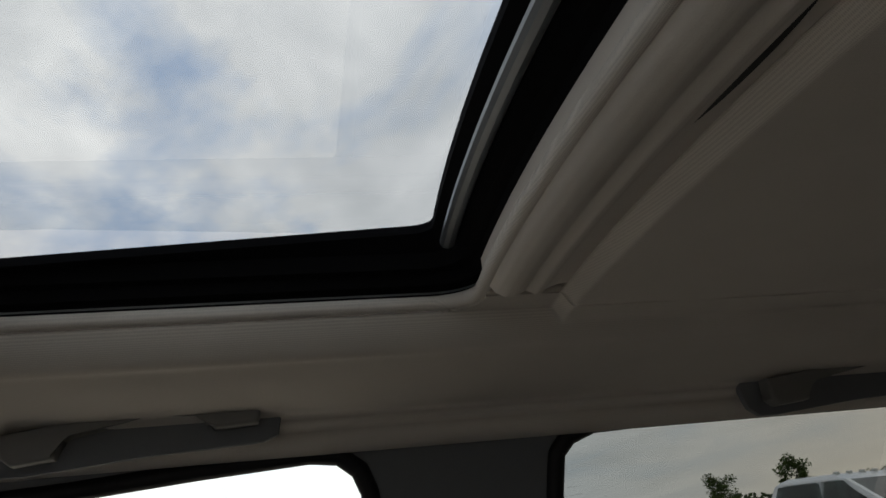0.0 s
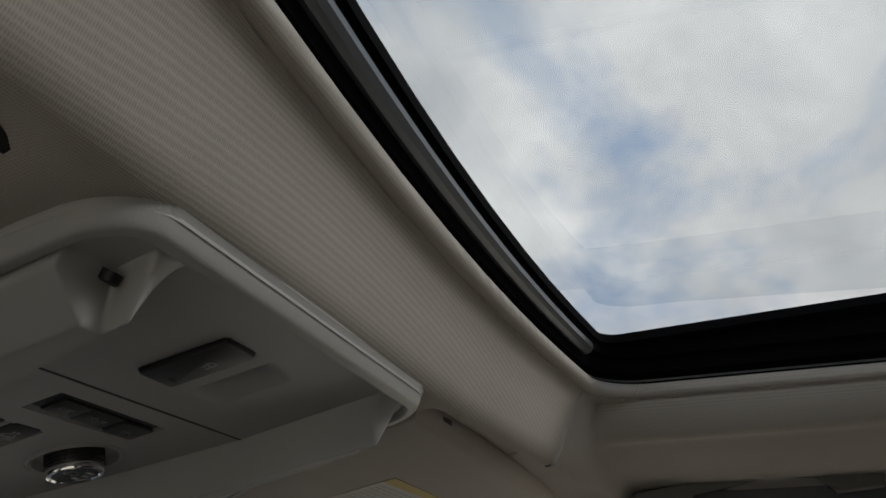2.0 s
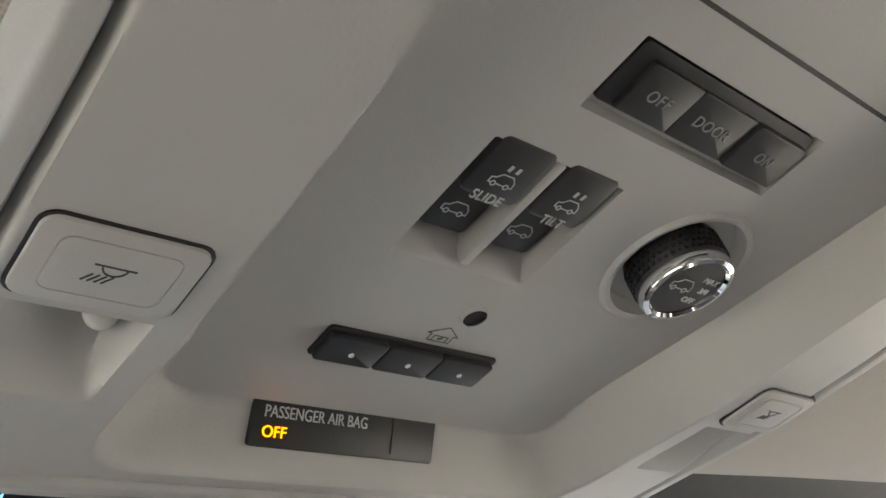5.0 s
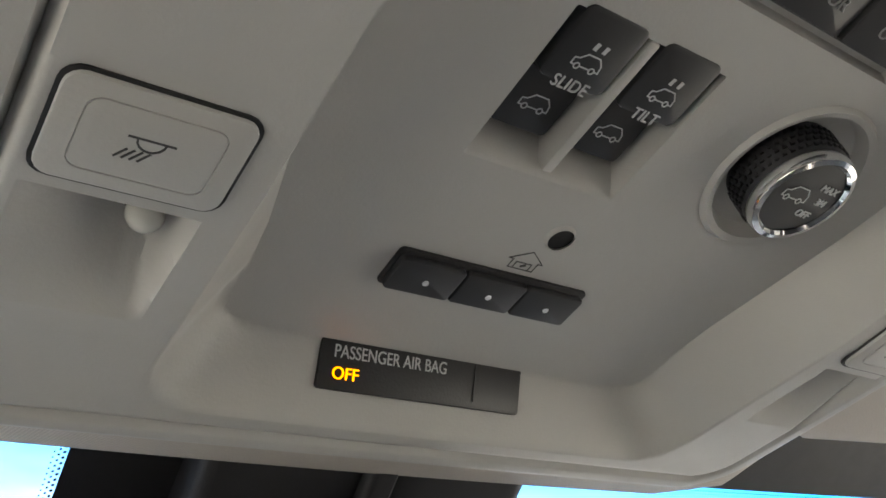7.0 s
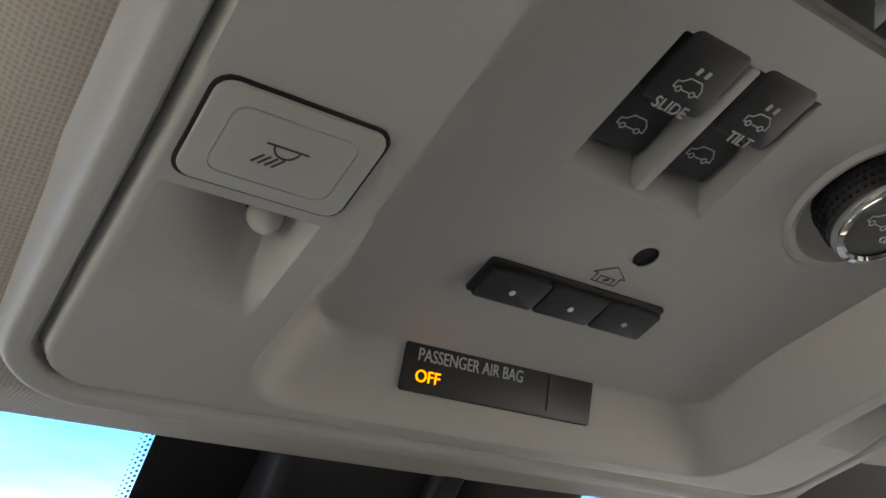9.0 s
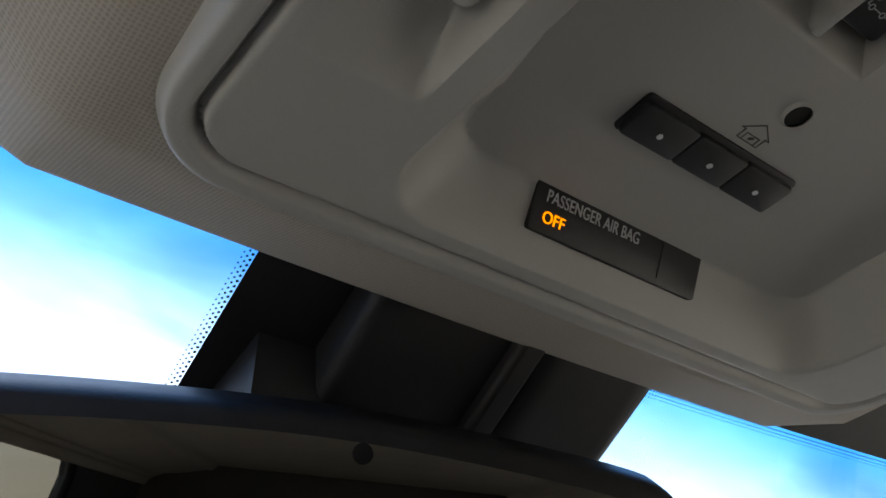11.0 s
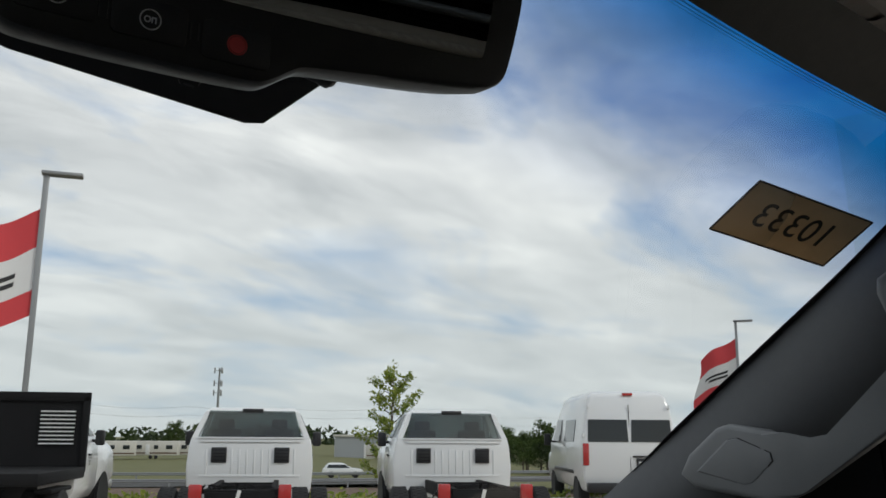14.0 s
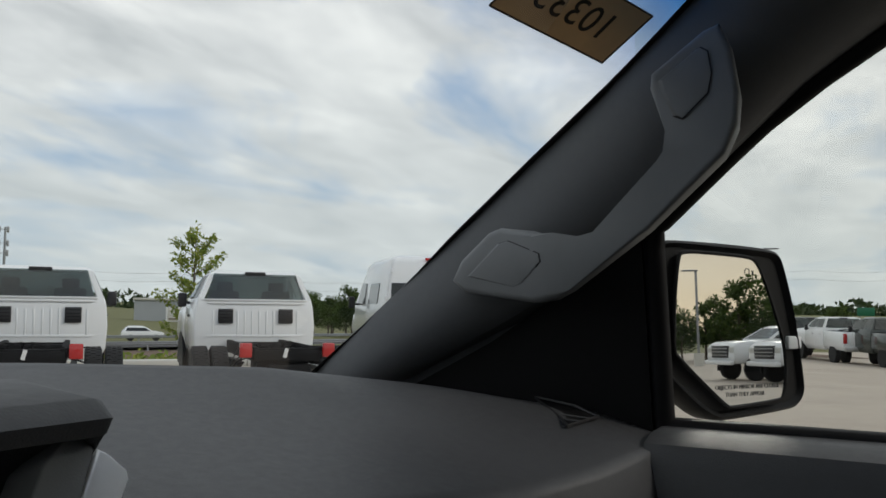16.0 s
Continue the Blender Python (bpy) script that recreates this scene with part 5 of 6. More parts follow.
# defroster grille along the windshield
bm = bmesh.new()
for i in range(150):
    x = lerp(-0.55, 0.55, i / 149)
    p = dash_point(x, -0.25)
    box(bm, p + Vector((0, 0.0, 0.004)), (0.0035, 0.035, 0.003))
part("defroster_grille", bm, M_BLACK, dash, smooth=None, kind="stuff")
bm = bmesh.new()
tube(bm, [dash_point(x, 0.02) + Vector((0, 0, 0.0008)) for x in span(0.10, 0.32, 20)] + [dash_at(0.335, y) + Vector((0, 0, 0.0008)) for y in span(0.68, 0.55, 8)] + [dash_at(lerp(0.335, 0.25, k), 0.54 - 0.02 * k) + Vector((0, 0, 0.0008)) for k in span(0, 1, 8)], 0.0018, 6)
part("speaker_cover_joint", bm, M_SEAL, dash)

# display hood and centre trim
hood = thing("display_hood", "black hooded centre display with silver trim", "display", at=place(0, 0.3, 1.25))
bm = bmesh.new()
HP = [(0.195, 1.329), (0.191, 1.337), (0.20, 1.345), (0.26, 1.350), (0.36, 1.346), (0.46, 1.320), (0.46, 1.28), (0.24, 1.28), (0.215, 1.325)]
m = Matrix(((0, 0, 1, -0.188), (1, 0, 0, 0), (0, 1, 0, 0), (0, 0, 0, 1)))
prism(bm, HP, m, 0.376, 0.008, 3)
part("hood", bm, M_DASH, hood, smooth=50)
bm = bmesh.new()
box(bm, (0, 0.205, 1.24), (0.33, 0.02, 0.13), Euler((radians(-12), 0, 0)).to_matrix(), 0.004)
part("screen", bm, M_CARGLASS, hood, "dark glossy screen")
for s in (-1, 1):
    for nm, pts, mat, lab in (("side_trim", [(0.190, 1.321), (0.1945, 1.3185), (0.2015, 1.3105), (0.2005, 1.3065), (0.191, 1.2985), (0.138, 1.243), (0.120, 1.246)], M_SILVER, "satin silver side trim"),
                              ("side_panel", [(0.180, 1.330), (0.1885, 1.3215), (0.172, 1.303), (0.118, 1.247), (0.095, 1.247), (0.160, 1.318)], M_HANDLE, "grey side panel")):
        m = Matrix(((s, 0, 0, 0), (0, 0.6, 1, 0.198 - 0.6 * 1.305), (0, 1, 0, 0), (0, 0, 0, 1)))
        part(nm, prism(bmesh.new(), pts, m, 0.020, 0.0012), mat, hood, lab)

# ---- passenger door top and mirror ----
for s in (1, -1):
    bm = bmesh.new()
    prof = [(0.725, 1.10), (0.728, 1.245), (0.738, 1.262), (0.760, 1.269), (0.805, 1.271), (0.83, 1.262), (0.83, 1.10)]
    m = Matrix(((s, 0, 0, 0), (0, 0, -1, 0.118), (0, 1, 0, 0), (0, 0, 0, 1)))
    prism(bm, prof, m, 0.92, 0.0)
    solo("door_panel", bm, M_DASH, "dark grey moulded door panel top below the side window", "door panel", group="front doors", smooth=40)
    bm = bmesh.new()
    box(bm, (s * 0.802, 0.128, 1.362), (0.028, 0.022, 0.20), Euler((0, radians(-12 * s), 0)).to_matrix(), 0.005)
    solo("window_divider", bm, M_SEAL, "black upright bar at the front of a side window", "window bar", group="window bars")

# black sheets over the door corners: the shadow there is put in as colour
for s in (1, -1):
    bm = bmesh.new()
    pts = [(0.128, 1.262), (0.128, 1.455), (0.30, 1.348), (0.47, 1.262)]
    a, b = [[bm.verts.new((s * (side_x(z) + d), y, z)) for y, z in pts] for d in (0.002, 0.010)]
    bm.faces.new(a), bm.faces.new(b)
    for i in range(4):
        bm.faces.new((a[i], a[(i + 1) % 4], b[(i + 1) % 4], b[i]))
    solo(f"trim_{5 if s > 0 else 6}", bm, M_SEAL, "black sheet for the shadow between the side window and the pillar", "door corner trim", "structure")

WM = facing((0.83, 0.135, 1.36), 31.8, -1.45)


def wing_mirror():
    w = thing("wing_mirror", "black door mirror with engraved warning words", "wing mirror", at=place(0.92, 0.12, 1.36))
    out = [(-0.004, 0.060), (0.004, 0.093), (0.015, 0.099), (0.034, 0.1005), (0.12, 0.0995), (0.180, 0.0965), (0.194, 0.092), (0.201, 0.082), (0.220, 0.020), (0.2305, -0.055), (0.230, -0.070), (0.222, -0.080), (0.207, -0.086), (0.10, -0.0935), (0.086, -0.0925), (0.060, -0.080), (0.010, -0.040), (-0.002, -0.02)]
    gls = [(0.027, 0.035), (0.034, 0.082), (0.041, 0.0885), (0.10, 0.0875), (0.143, 0.0855), (0.153, 0.080), (0.1625, 0.0646), (0.180, 0.025), (0.1956, -0.0184), (0.195, -0.05), (0.190, -0.071), (0.182, -0.0745), (0.108, -0.0795), (0.100, -0.078), (0.0285, -0.0225), (0.0255, -0.015)]
    out, gls = soften(out), soften(gls)
    bm = bmesh.new()
    shell(bm, WM, out, [(0.010, -0.004), (0.004, 0.002), (0.0, -0.002), (0.0, -0.030), (0.020, -0.065), (0.055, -0.085)])
    part("housing", bm, M_SEAL, w, smooth=45)
    bm = bmesh.new()
    shell(bm, WM, gls, [(0.0, 0.0032), (0.0, -0.002)])
    gl = part("mirror_glass", bm, M_MIRROR, w, "clear mirror glass", smooth=None)
    bm = bmesh.new()
    tube(bm, [WM @ Vector((u, v, 0.003)) for u, v in gls + gls[:2]], 0.0022, 6)
    part("glass_rim", bm, M_SEAL, w)
    for word, u, v, sz in (("OBJECTS IN MIRROR ARE CLOSER", 0.133, -0.0575, 0.0066), ("THAN THEY APPEAR", 0.1290, -0.0655, 0.0066)):
        text_mesh("lettering", word, sz, WM @ Matrix.Translation((u, v, 0.0034)), M_PRINT_DARK, gl)
    bm = bmesh.new()
    im = WM @ Matrix.Translation((0.139, 0.0695, 0.0034))
    stroke(bm, im, [(-0.006, -0.002), (-0.006, 0.001), (-0.004, 0.003), (0.0, 0.003), (0.001, 0.001), (0.001, -0.002)], 0.0009)
    stroke(bm, im, [(0.005, -0.003), (0.008, 0.001)], 0.0009)
    stroke(bm, im, [(0.005, 0.001), (0.008, -0.003)], 0.0009)
    part("alert_symbol", bm, M_PRINT_DARK, gl, smooth=None)
    bm = bmesh.new()
    box(bm, WM @ Vector((0.2155, -0.010, -0.008)), (0.022, 0.015, 0.018), WM.to_3x3(), 0.002)
    part("turn_lamp", bm, M_WHITELED, w, "clear turn signal lens")
    bm = bmesh.new()
    tube(bm, [WM @ Vector((0.02, -0.03, -0.03)), Vector((0.850, 0.17, 1.310)), Vector((0.832, 0.19, 1.305))], [0.04, 0.024, 0.022], 12)
    part("arm", bm, M_SEAL, w)


wing_mirror()

# ---- outside: ground, road, bank ----
def quad(bm, pts):
    bm.faces.new([bm.verts.new(p) for p in pts])


HEAD = radians(39.5)
FWD, SIDE = Vector((math.sin(HEAD), math.cos(HEAD), 0)), Vector((math.cos(HEAD), -math.sin(HEAD), 0))


def land(a, b):
    """Fall of the land away from the lot; to the side the lot reaches further and falls gently."""
    return -2.8 * smoothstep(21.5, 35, b - 1.6 * max(0, a - 9)) - 0.036 * max(0, min(a, 45) - 8) * smoothstep(4, 16, b)


def lot(a, b, z=0.0):
    """A point outside: a metres to the side and b ahead along the parked row's heading, z above the land."""
    p = FWD * b + SIDE * a
    return Vector((p.x, p.y, GROUND + land(a, b) + z))


def polar(heading, d, z=0.0):
    """A point d metres from the cabin, at a compass heading from straight ahead."""
    h = radians(heading)
    p = Vector((d * math.sin(h), d * math.cos(h), 0))
    return Vector((p.x, p.y, GROUND + land(p.dot(SIDE), p.dot(FWD)) + z))


bm = bmesh.new()
sheet(bm, lambda a, b: lot(a, b, -0.05), [-3000, -600, -200, -60, 0, 8] + span(12, 48, 10) + span(52, 80, 8) + [120, 200, 600, 3000], [-3000, -500, -100, 0, 4, 7, 10, 13, 16, 18] + span(20, 60, 22) + span(65, 150, 18) + [200, 300, 1000, 3000])
solo("ground", bm, M_GRASS, "dry grassy ground reaching to the horizon", "ground", "structure", smooth=60)
bm = bmesh.new()
sheet(bm, lambda a, b: lot(a, b, 0.0), [-90, -60, -30, 0, 8] + span(12, 48, 10) + [80, 130], [-70, -40, -10, 4, 7, 10, 13, 16, 20.8])
sheet(bm, lambda a, b: lot(a, b, 0.0), [14, 18, 24, 30, 36, 45, 60, 80], [20.8, 24, 28, 34, 40, 46])
solo("pavement", bm, M_CONCRETE, "pale worn concrete of the dealer lot", "pavement", "structure", smooth=None)
bm = bmesh.new()
for k in range(24):
    c = lot(-58 + 3.0 * k, 21.0, 0.07)
    box(bm, c, (2.98, 0.35, 0.16), Euler((0, 0, -HEAD)).to_matrix(), 0.03)
solo("kerb", bm, M_SIDING, "pale concrete kerb along the lot", "kerb", "structure")
bm = bmesh.new()
sheet(bm, lambda a, b: lot(a, b, 0.02), span(-300, 9, 6) + span(12, 40, 8), span(36, 81, 20))
solo("bank", bm, M_EARTH, "bare brown earth bank beside the road", "earth bank", "structure", smooth=None)
bm = bmesh.new()
sheet(bm, lambda a, b: lot(a, b, 0.04), span(-400, 500, 8), [81.5, 93])
solo("road", bm, M_ASPHALT, "dark asphalt highway behind the lot", "road", "structure", smooth=None)


def guard_rail(b):
    g = thing("guard_rail", "galvanised steel guard rail along the highway", "guard rail", "guard rails", at=Matrix.Translation(lot(0, b)))
    bm = bmesh.new()
    for z0, z1 in ((0.45, 0.60), (0.60, 0.75)):
        sheet(bm, lambda a, v: lot(a, b - 0.05 * math.sin(v * math.pi), lerp(z0, z1, v)), [-160, 0, 160], span(0, 1, 5))
    part("rail", bm, M_POLE, g)
    for k in range(26):
        bm = bmesh.new()
        box(bm, lot(-60 + 5 * k, b + 0.08, 0.35), (0.15, 0.1, 0.75), Euler((0, 0, -HEAD)).to_matrix())
        part("post", bm, M_POLE, g)


guard_rail(80.5), guard_rail(95)


# ---- trucks and vans ----
def loft_box(bm, levels, bevel=0.0, seg=2):
    """Stacked rectangles (z, rear y, front y, half width), closed at both ends."""
    rings = [[bm.verts.new((s * w, y, z)) for s, y in ((-1, y0), (1, y0), (1, y1), (-1, y1))] for z, y0, y1, w in levels]
    bm.faces.new(rings[0]), bm.faces.new(rings[-1])
    for a, b in zip(rings, rings[1:]):
        for i in range(4):
            bm.faces.new((a[i], a[(i + 1) % 4], b[(i + 1) % 4], b[i]))
    bmesh.ops.recalc_face_normals(bm, faces=bm.faces)
    if bevel:
        es = [e for e in bm.edges if len(e.link_faces) == 2 and e.calc_face_angle() > 0.35]
        bmesh.ops.bevel(bm, geom=es, offset=bevel, segments=seg, affect="EDGES", profile=0.5)
    return bm


def panel(pts, t=0.012):
    """A thin pane through corner points, with some thickness."""
    bm = bmesh.new()
    pts = [Vector(p) for p in pts]
    n = (pts[1] - pts[0]).cross(pts[2] - pts[0]).normalized() * t
    a, b = [bm.verts.new(p) for p in pts], [bm.verts.new(p + n) for p in pts]
    bm.faces.new(a), bm.faces.new(b)
    k = len(a)
    for i in range(k):
        bm.faces.new((a[i], a[(i + 1) % k], b[(i + 1) % k], b[i]))
    return bm


def wheel(parent, x, y, r=0.40, w=0.235, rim=M_STEEL, dish=1):
    ax = Matrix.Translation((x, y, r)) @ Matrix.Rotation(radians(90), 4, "Y")
    bm = bmesh.new()
    lathe(bm, [(r * 0.60, -w / 2), (r * 0.93, -w / 2), (r, -w / 2 + 0.035), (r, w / 2 - 0.035), (r * 0.93, w / 2), (r * 0.60, w / 2)], ax, 30)
    tyre = part("tyre", bm, M_TYRE, parent)
    bm = bmesh.new()
    for i in range(36):
        for sx in (-0.07, 0.0, 0.07):
            a = 2 * math.pi * (i + (0.5 if sx == 0 else 0)) / 36
            c = Vector((x + sx, y + (r + 0.002) * math.cos(a), r + (r + 0.002) * math.sin(a)))
            box(bm, c, (0.055, 0.045, 0.012), Euler((a + radians(90), 0, 0)).to_matrix())
    part("tread", bm, M_TYRE, tyre, smooth=None, kind="stuff")
    bm = bmesh.new()
    s = 1 if x > 0 else -1
    lathe(bm, [(r * 0.60, s * w * 0.42), (r * 0.52, s * w * 0.40), (r * 0.46, s * w * 0.10), (r * 0.22, s * w * 0.12), (r * 0.20, s * w * 0.34), (0.0, s * w * 0.36)], ax, 24)
    for i in range(8):
        a = 2 * math.pi * i / 8
        cyl(bm, ax @ Vector((r * 0.33 * math.cos(a), r * 0.33 * math.sin(a), s * w * 0.10)), ax @ Vector((r * 0.33 * math.cos(a), r * 0.33 * math.sin(a), s * w * 0.17)), r * 0.035, seg=8)
    part("rim", bm, rim, tyre, "bare steel rim")
    return tyre


def cab(tr, paint, rear, crew=False, lights=False, glass_mat=M_TRUCKGLASS):
    """The nose and cab of a full-size truck; rear is the cab's back face."""
    bm = bmesh.new()
    loft_box(bm, [(0.52, rear + 0.02, 3.02, 0.90), (0.70, rear, 3.02, 0.99), (1.05, rear, 3.02, 1.01), (1.36, rear + 0.01, 3.02, 0.985), (1.52, rear + 0.02, 3.0, 0.95)], 0.04)
    part("cab_body", bm, paint, tr)
    bm = bmesh.new()
    loft_box(bm, [(1.90, rear + 0.155, 2.30, 0.772), (1.94, rear + 0.175, 2.20, 0.750), (1.995, rear + 0.30, 2.05, 0.66)], 0.02)
    part("cab_roof", bm, paint, tr)
    for s in (-1, 1):
        for b0, b1, t0, t1 in ((rear + 0.02, rear + 0.20, rear + 0.15, rear + 0.30), (2.88, 3.02, 2.18, 2.30)) + (((rear + 2.86) / 2, (rear + 3.0) / 2, (rear + 2.70) / 2, (rear + 2.84) / 2),):
            bm = bmesh.new()
            lo, hi = [[bm.verts.new((s * x, y, z)) for x, y in ((w, y0), (w, y1), (w - 0.09, y1), (w - 0.09, y0))] for z, w, y0, y1 in ((1.50, 0.945, b0, b1), (1.915, 0.768, t0, t1))]
            bm.faces.new(lo), bm.faces.new(hi)
            for i in range(4):
                bm.faces.new((lo[i], lo[(i + 1) % 4], hi[(i + 1) % 4], hi[i]))
            part("roof_pillar", bm, paint, tr, smooth=None)
        bm = bmesh.new()
        box(bm, (s * 0.44, rear + 0.62, 1.56), (0.50, 0.14, 0.20), bevel=0.05)
        box(bm, (s * 0.44, rear + 0.60, 1.73), (0.27, 0.10, 0.17), bevel=0.04)
        part("seat_back", bm, M_CHASSIS, tr, "black seat back with a headrest")
    bm = bmesh.new()
    loft_box(bm, [(0.62, 3.0, 4.42, 0.93), (0.85, 3.0, 4.50, 1.0), (1.26, 3.0, 4.46, 0.98), (1.41, 3.0, 4.22, 0.90), (1.46, 3.0, 3.6, 0.82)], 0.05)
    part("nose", bm, paint, tr)
    # glass
    part("rear_window", panel([(-0.80, rear + 0.018, 1.515), (0.80, rear + 0.018, 1.515), (0.69, rear + 0.152, 1.935), (-0.69, rear + 0.152, 1.935)], 0.010), glass_mat, tr, "dark rear window", smooth=None)
    part("windscreen", panel([(-0.82, 2.985, 1.53), (0.82, 2.985, 1.53), (0.67, 2.27, 1.91), (-0.67, 2.27, 1.91)]), glass_mat, tr, "dark windscreen", smooth=None)
    cuts = [(rear + 0.16, (rear + 3.0) / 2 - 0.1), ((rear + 3.0) / 2, 2.62)] if crew else [(rear + 0.75, 2.62)]
    for y0, y1 in cuts:
        for s in (-1, 1):
            top0, top1 = max(y0, rear + 0.22), min(y1, 2.28)
            part("side_window", panel([(s * 0.937, y0, 1.54), (s * 0.937, y1 + 0.12, 1.54), (s * 0.785, top1, 1.89), (s * 0.785, top0, 1.89)], 0.012 * s), glass_mat, tr, "dark side window", smooth=None)
            bm = bmesh.new()
            box(bm, (s * 1.012, y0 + 0.12, 1.22), (0.03, 0.16, 0.035), bevel=0.008)
            part("door_handle", bm, M_BLACK, tr)
    for s in (-1, 1):
        bm = bmesh.new()
        box(bm, (s * 1.09, 2.60, 1.49), (0.15, 0.10, 0.25), bevel=0.035)
        box(bm, (s * 1.02, 2.62, 1.44), (0.16, 0.05, 0.05), bevel=0.01)
        part("side_mirror", bm, M_BLACK, tr, "black tow mirror")
        bm = bmesh.new()
        box(bm, (s * 0.80, 4.44, 1.12), (0.34, 0.12, 0.20), bevel=0.03)
        part("headlight", bm, M_LENS, tr, "clear headlight")
        bm = bmesh.new()
        am = Matrix(((0, 0, s, s * 0.93), (1, 0, 0, 3.6), (0, 1, 0, 0.42), (0, 0, 0, 1)))
        prism(bm, arc(0, 0, 0.49, -12, 192, 20), am, 0.078)
        part("wheel_arch", bm, M_SEAL, tr, "dark wheel arch")
        wheel(tr, s * 0.87, 3.6, rim=M_STEEL)
    bm = bmesh.new()
    box(bm, (0, 4.46, 1.05), (1.22, 0.12, 0.46), bevel=0.04)
    g = part("grille", bm, M_BLACK, tr, "black grille")
    for k in range(3):
        bm = bmesh.new()
        box(bm, (0, 4.525, 0.93 + 0.12 * k), (1.10, 0.02, 0.03), bevel=0.006)
        part("grille_bar", bm, M_STEEL, g)
    bm = bmesh.new()
    box(bm, (0, 4.55, 0.66), (1.94, 0.18, 0.17), bevel=0.05)
    part("front_bumper", bm, paint if crew else M_STEEL, tr)
    bm = bmesh.new()
    box(bm, (0, rear + 0.175, 1.945), (0.34, 0.10, 0.06), bevel=0.012)
    part("stop_lamp", bm, M_BLACK, tr, "black high stop lamp")
    if lights:
        for k in range(5):
            bm = bmesh.new()
            box(bm, (-0.6 + 0.3 * k, 2.06, 2.0), (0.09, 0.06, 0.05), bevel=0.012)
            part("roof_marker", bm, M_LENS, tr, "small roof marker lamp")


def cab_back(tr, paint, rear):
    """The ribbed panel with two black vents on the back of a bare cab."""
    for x in (-0.50, 0.50):
        bm = bmesh.new()
        box(bm, (x, rear - 0.02, 1.23), (0.245, 0.03, 0.245), bevel=0.012)
        v = part("cab_vent", bm, M_BLACK, tr, "square black cab vent")
        for k in range(4):
            bm = bmesh.new()
            box(bm, (x, rear - 0.036, 1.15 + 0.053 * k), (0.20, 0.008, 0.012))
            part("vent_slat", bm, M_CHASSIS, v)
    for x in (-0.30, -0.18, -0.06, 0.06, 0.18, 0.30, -0.70, 0.70):
        bm = bmesh.new()
        box(bm, (x, rear + 0.002, 1.12), (0.03, 0.016, 0.40), bevel=0.006)
        part("pressed_rib", bm, paint, tr)
    for z in (0.90, 1.45):
        bm = bmesh.new()
        box(bm, (0, rear - 0.002, z), (1.60, 0.018, 0.04), bevel=0.006)
        part("pressed_rib", bm, paint, tr)
    bm = bmesh.new()
    box(bm, (0, rear + 0.004, 1.500), (1.70, 0.03, 0.03), bevel=0.008)
    part("window_surround", bm, paint, tr)


def chassis(tr, end=-1.15):
    for s in (-1, 1):
        bm = bmesh.new()
        box(bm, (s * 0.43, (end + 3.9) / 2, 0.74), (0.08, 3.9 - end, 0.20), bevel=0.012)
        part("frame_rail", bm, M_CHASSIS, tr)
        bm = bmesh.new()
        box(bm, (s * 0.585, end - 0.02, 0.80), (0.17, 0.09, 0.20), bevel=0.015)
        lamp = part("tail_light", bm, M_REDLENS, tr, "red square tail light")
        bm = bmesh.new()
        box(bm, (s * 0.50, end + 0.04, 0.80), (0.16, 0.03, 0.05))
        part("lamp_bracket", bm, M_CHASSIS, lamp)
        for off in (0.80, 1.075):
            wheel(tr, s * off, 0.0, rim=M_CHASSIS)
        bm = bmesh.new()
        for k in range(7):
            box(bm, (s * 0.55, 0.0, 0.60 - 0.018 * k), (0.08, 1.3 - 0.13 * k, 0.014))
        part("leaf_spring", bm, M_CHASSIS, tr)
    bm = bmesh.new()
    cyl(bm, (-0.7, 0, 0.40), (0.7, 0, 0.40), 0.075, seg=16)
    bmesh.ops.create_uvsphere(bm, u_segments=14, v_segments=10, radius=0.20, matrix=Matrix.Translation((0, 0, 0.42)))
    part("rear_axle", bm, M_CHASSIS, tr)
    for y in (end + 0.05, 0.2, 0.9):
        bm = bmesh.new()
        box(bm, (0, y, 0.74), (0.80, 0.10, 0.17), bevel=0.01)
        part("cross_member", bm, M_CHASSIS, tr)
    bm = bmesh.new()
    box(bm, (0, end + 0.55, 0.62), (0.72, 0.75, 0.34), bevel=0.05)
    part("fuel_tank", bm, M_CHASSIS, tr, "black plastic fuel tank")
    bm = bmesh.new()
    tube(bm, [(0.35, 1.4, 0.50), (0.40, 0.6, 0.55), (0.42, -0.55, 0.52), (0.62, -0.95, 0.50), (0.98, -1.0, 0.49)], 0.055, 12)
    part("exhaust_pipe", bm, M_STEEL, tr, "bare steel exhaust pipe")
    bm = bmesh.new()
    box(bm, (0, end + 0.02, 0.72), (0.92, 0.07, 0.15), bevel=0.015)
    part("rear_beam", bm, M_CHASSIS, tr, "black rear frame beam")
    # plain black box added to fill out the dark clutter under the frame
    bm = bmesh.new()
    box(bm, (0.05, end + 0.10, 0.50), (0.62, 0.16, 0.20), bevel=0.03)
    part("clutter_box", bm, M_CHASSIS, tr, "black box added below the frame")
    random.seed(11)
    for k in range(16):
        bm = bmesh.new()
        x0 = random.uniform(-0.6, 0.6)
        pts = [(x0, end + 0.1, 0.85), (x0 + random.uniform(-0.2, 0.2), end + 0.05, random.uniform(0.78, 0.92)), (x0 + random.uniform(-0.35, 0.35), end + random.uniform(0, 0.3), random.uniform(0.55, 0.85)), (x0 + random.uniform(-0.4, 0.4), end + 0.5, 0.80)]
        tube(bm, pts, 0.012, 6)
        part("wiring_loom", bm, M_CHASSIS, tr)
    bm = bmesh.new()
    box(bm, (random.uniform(-0.1, 0.0), end - 0.03, 0.76), (0.05, 0.012, 0.13), Euler((0, radians(14), 0)).to_matrix())
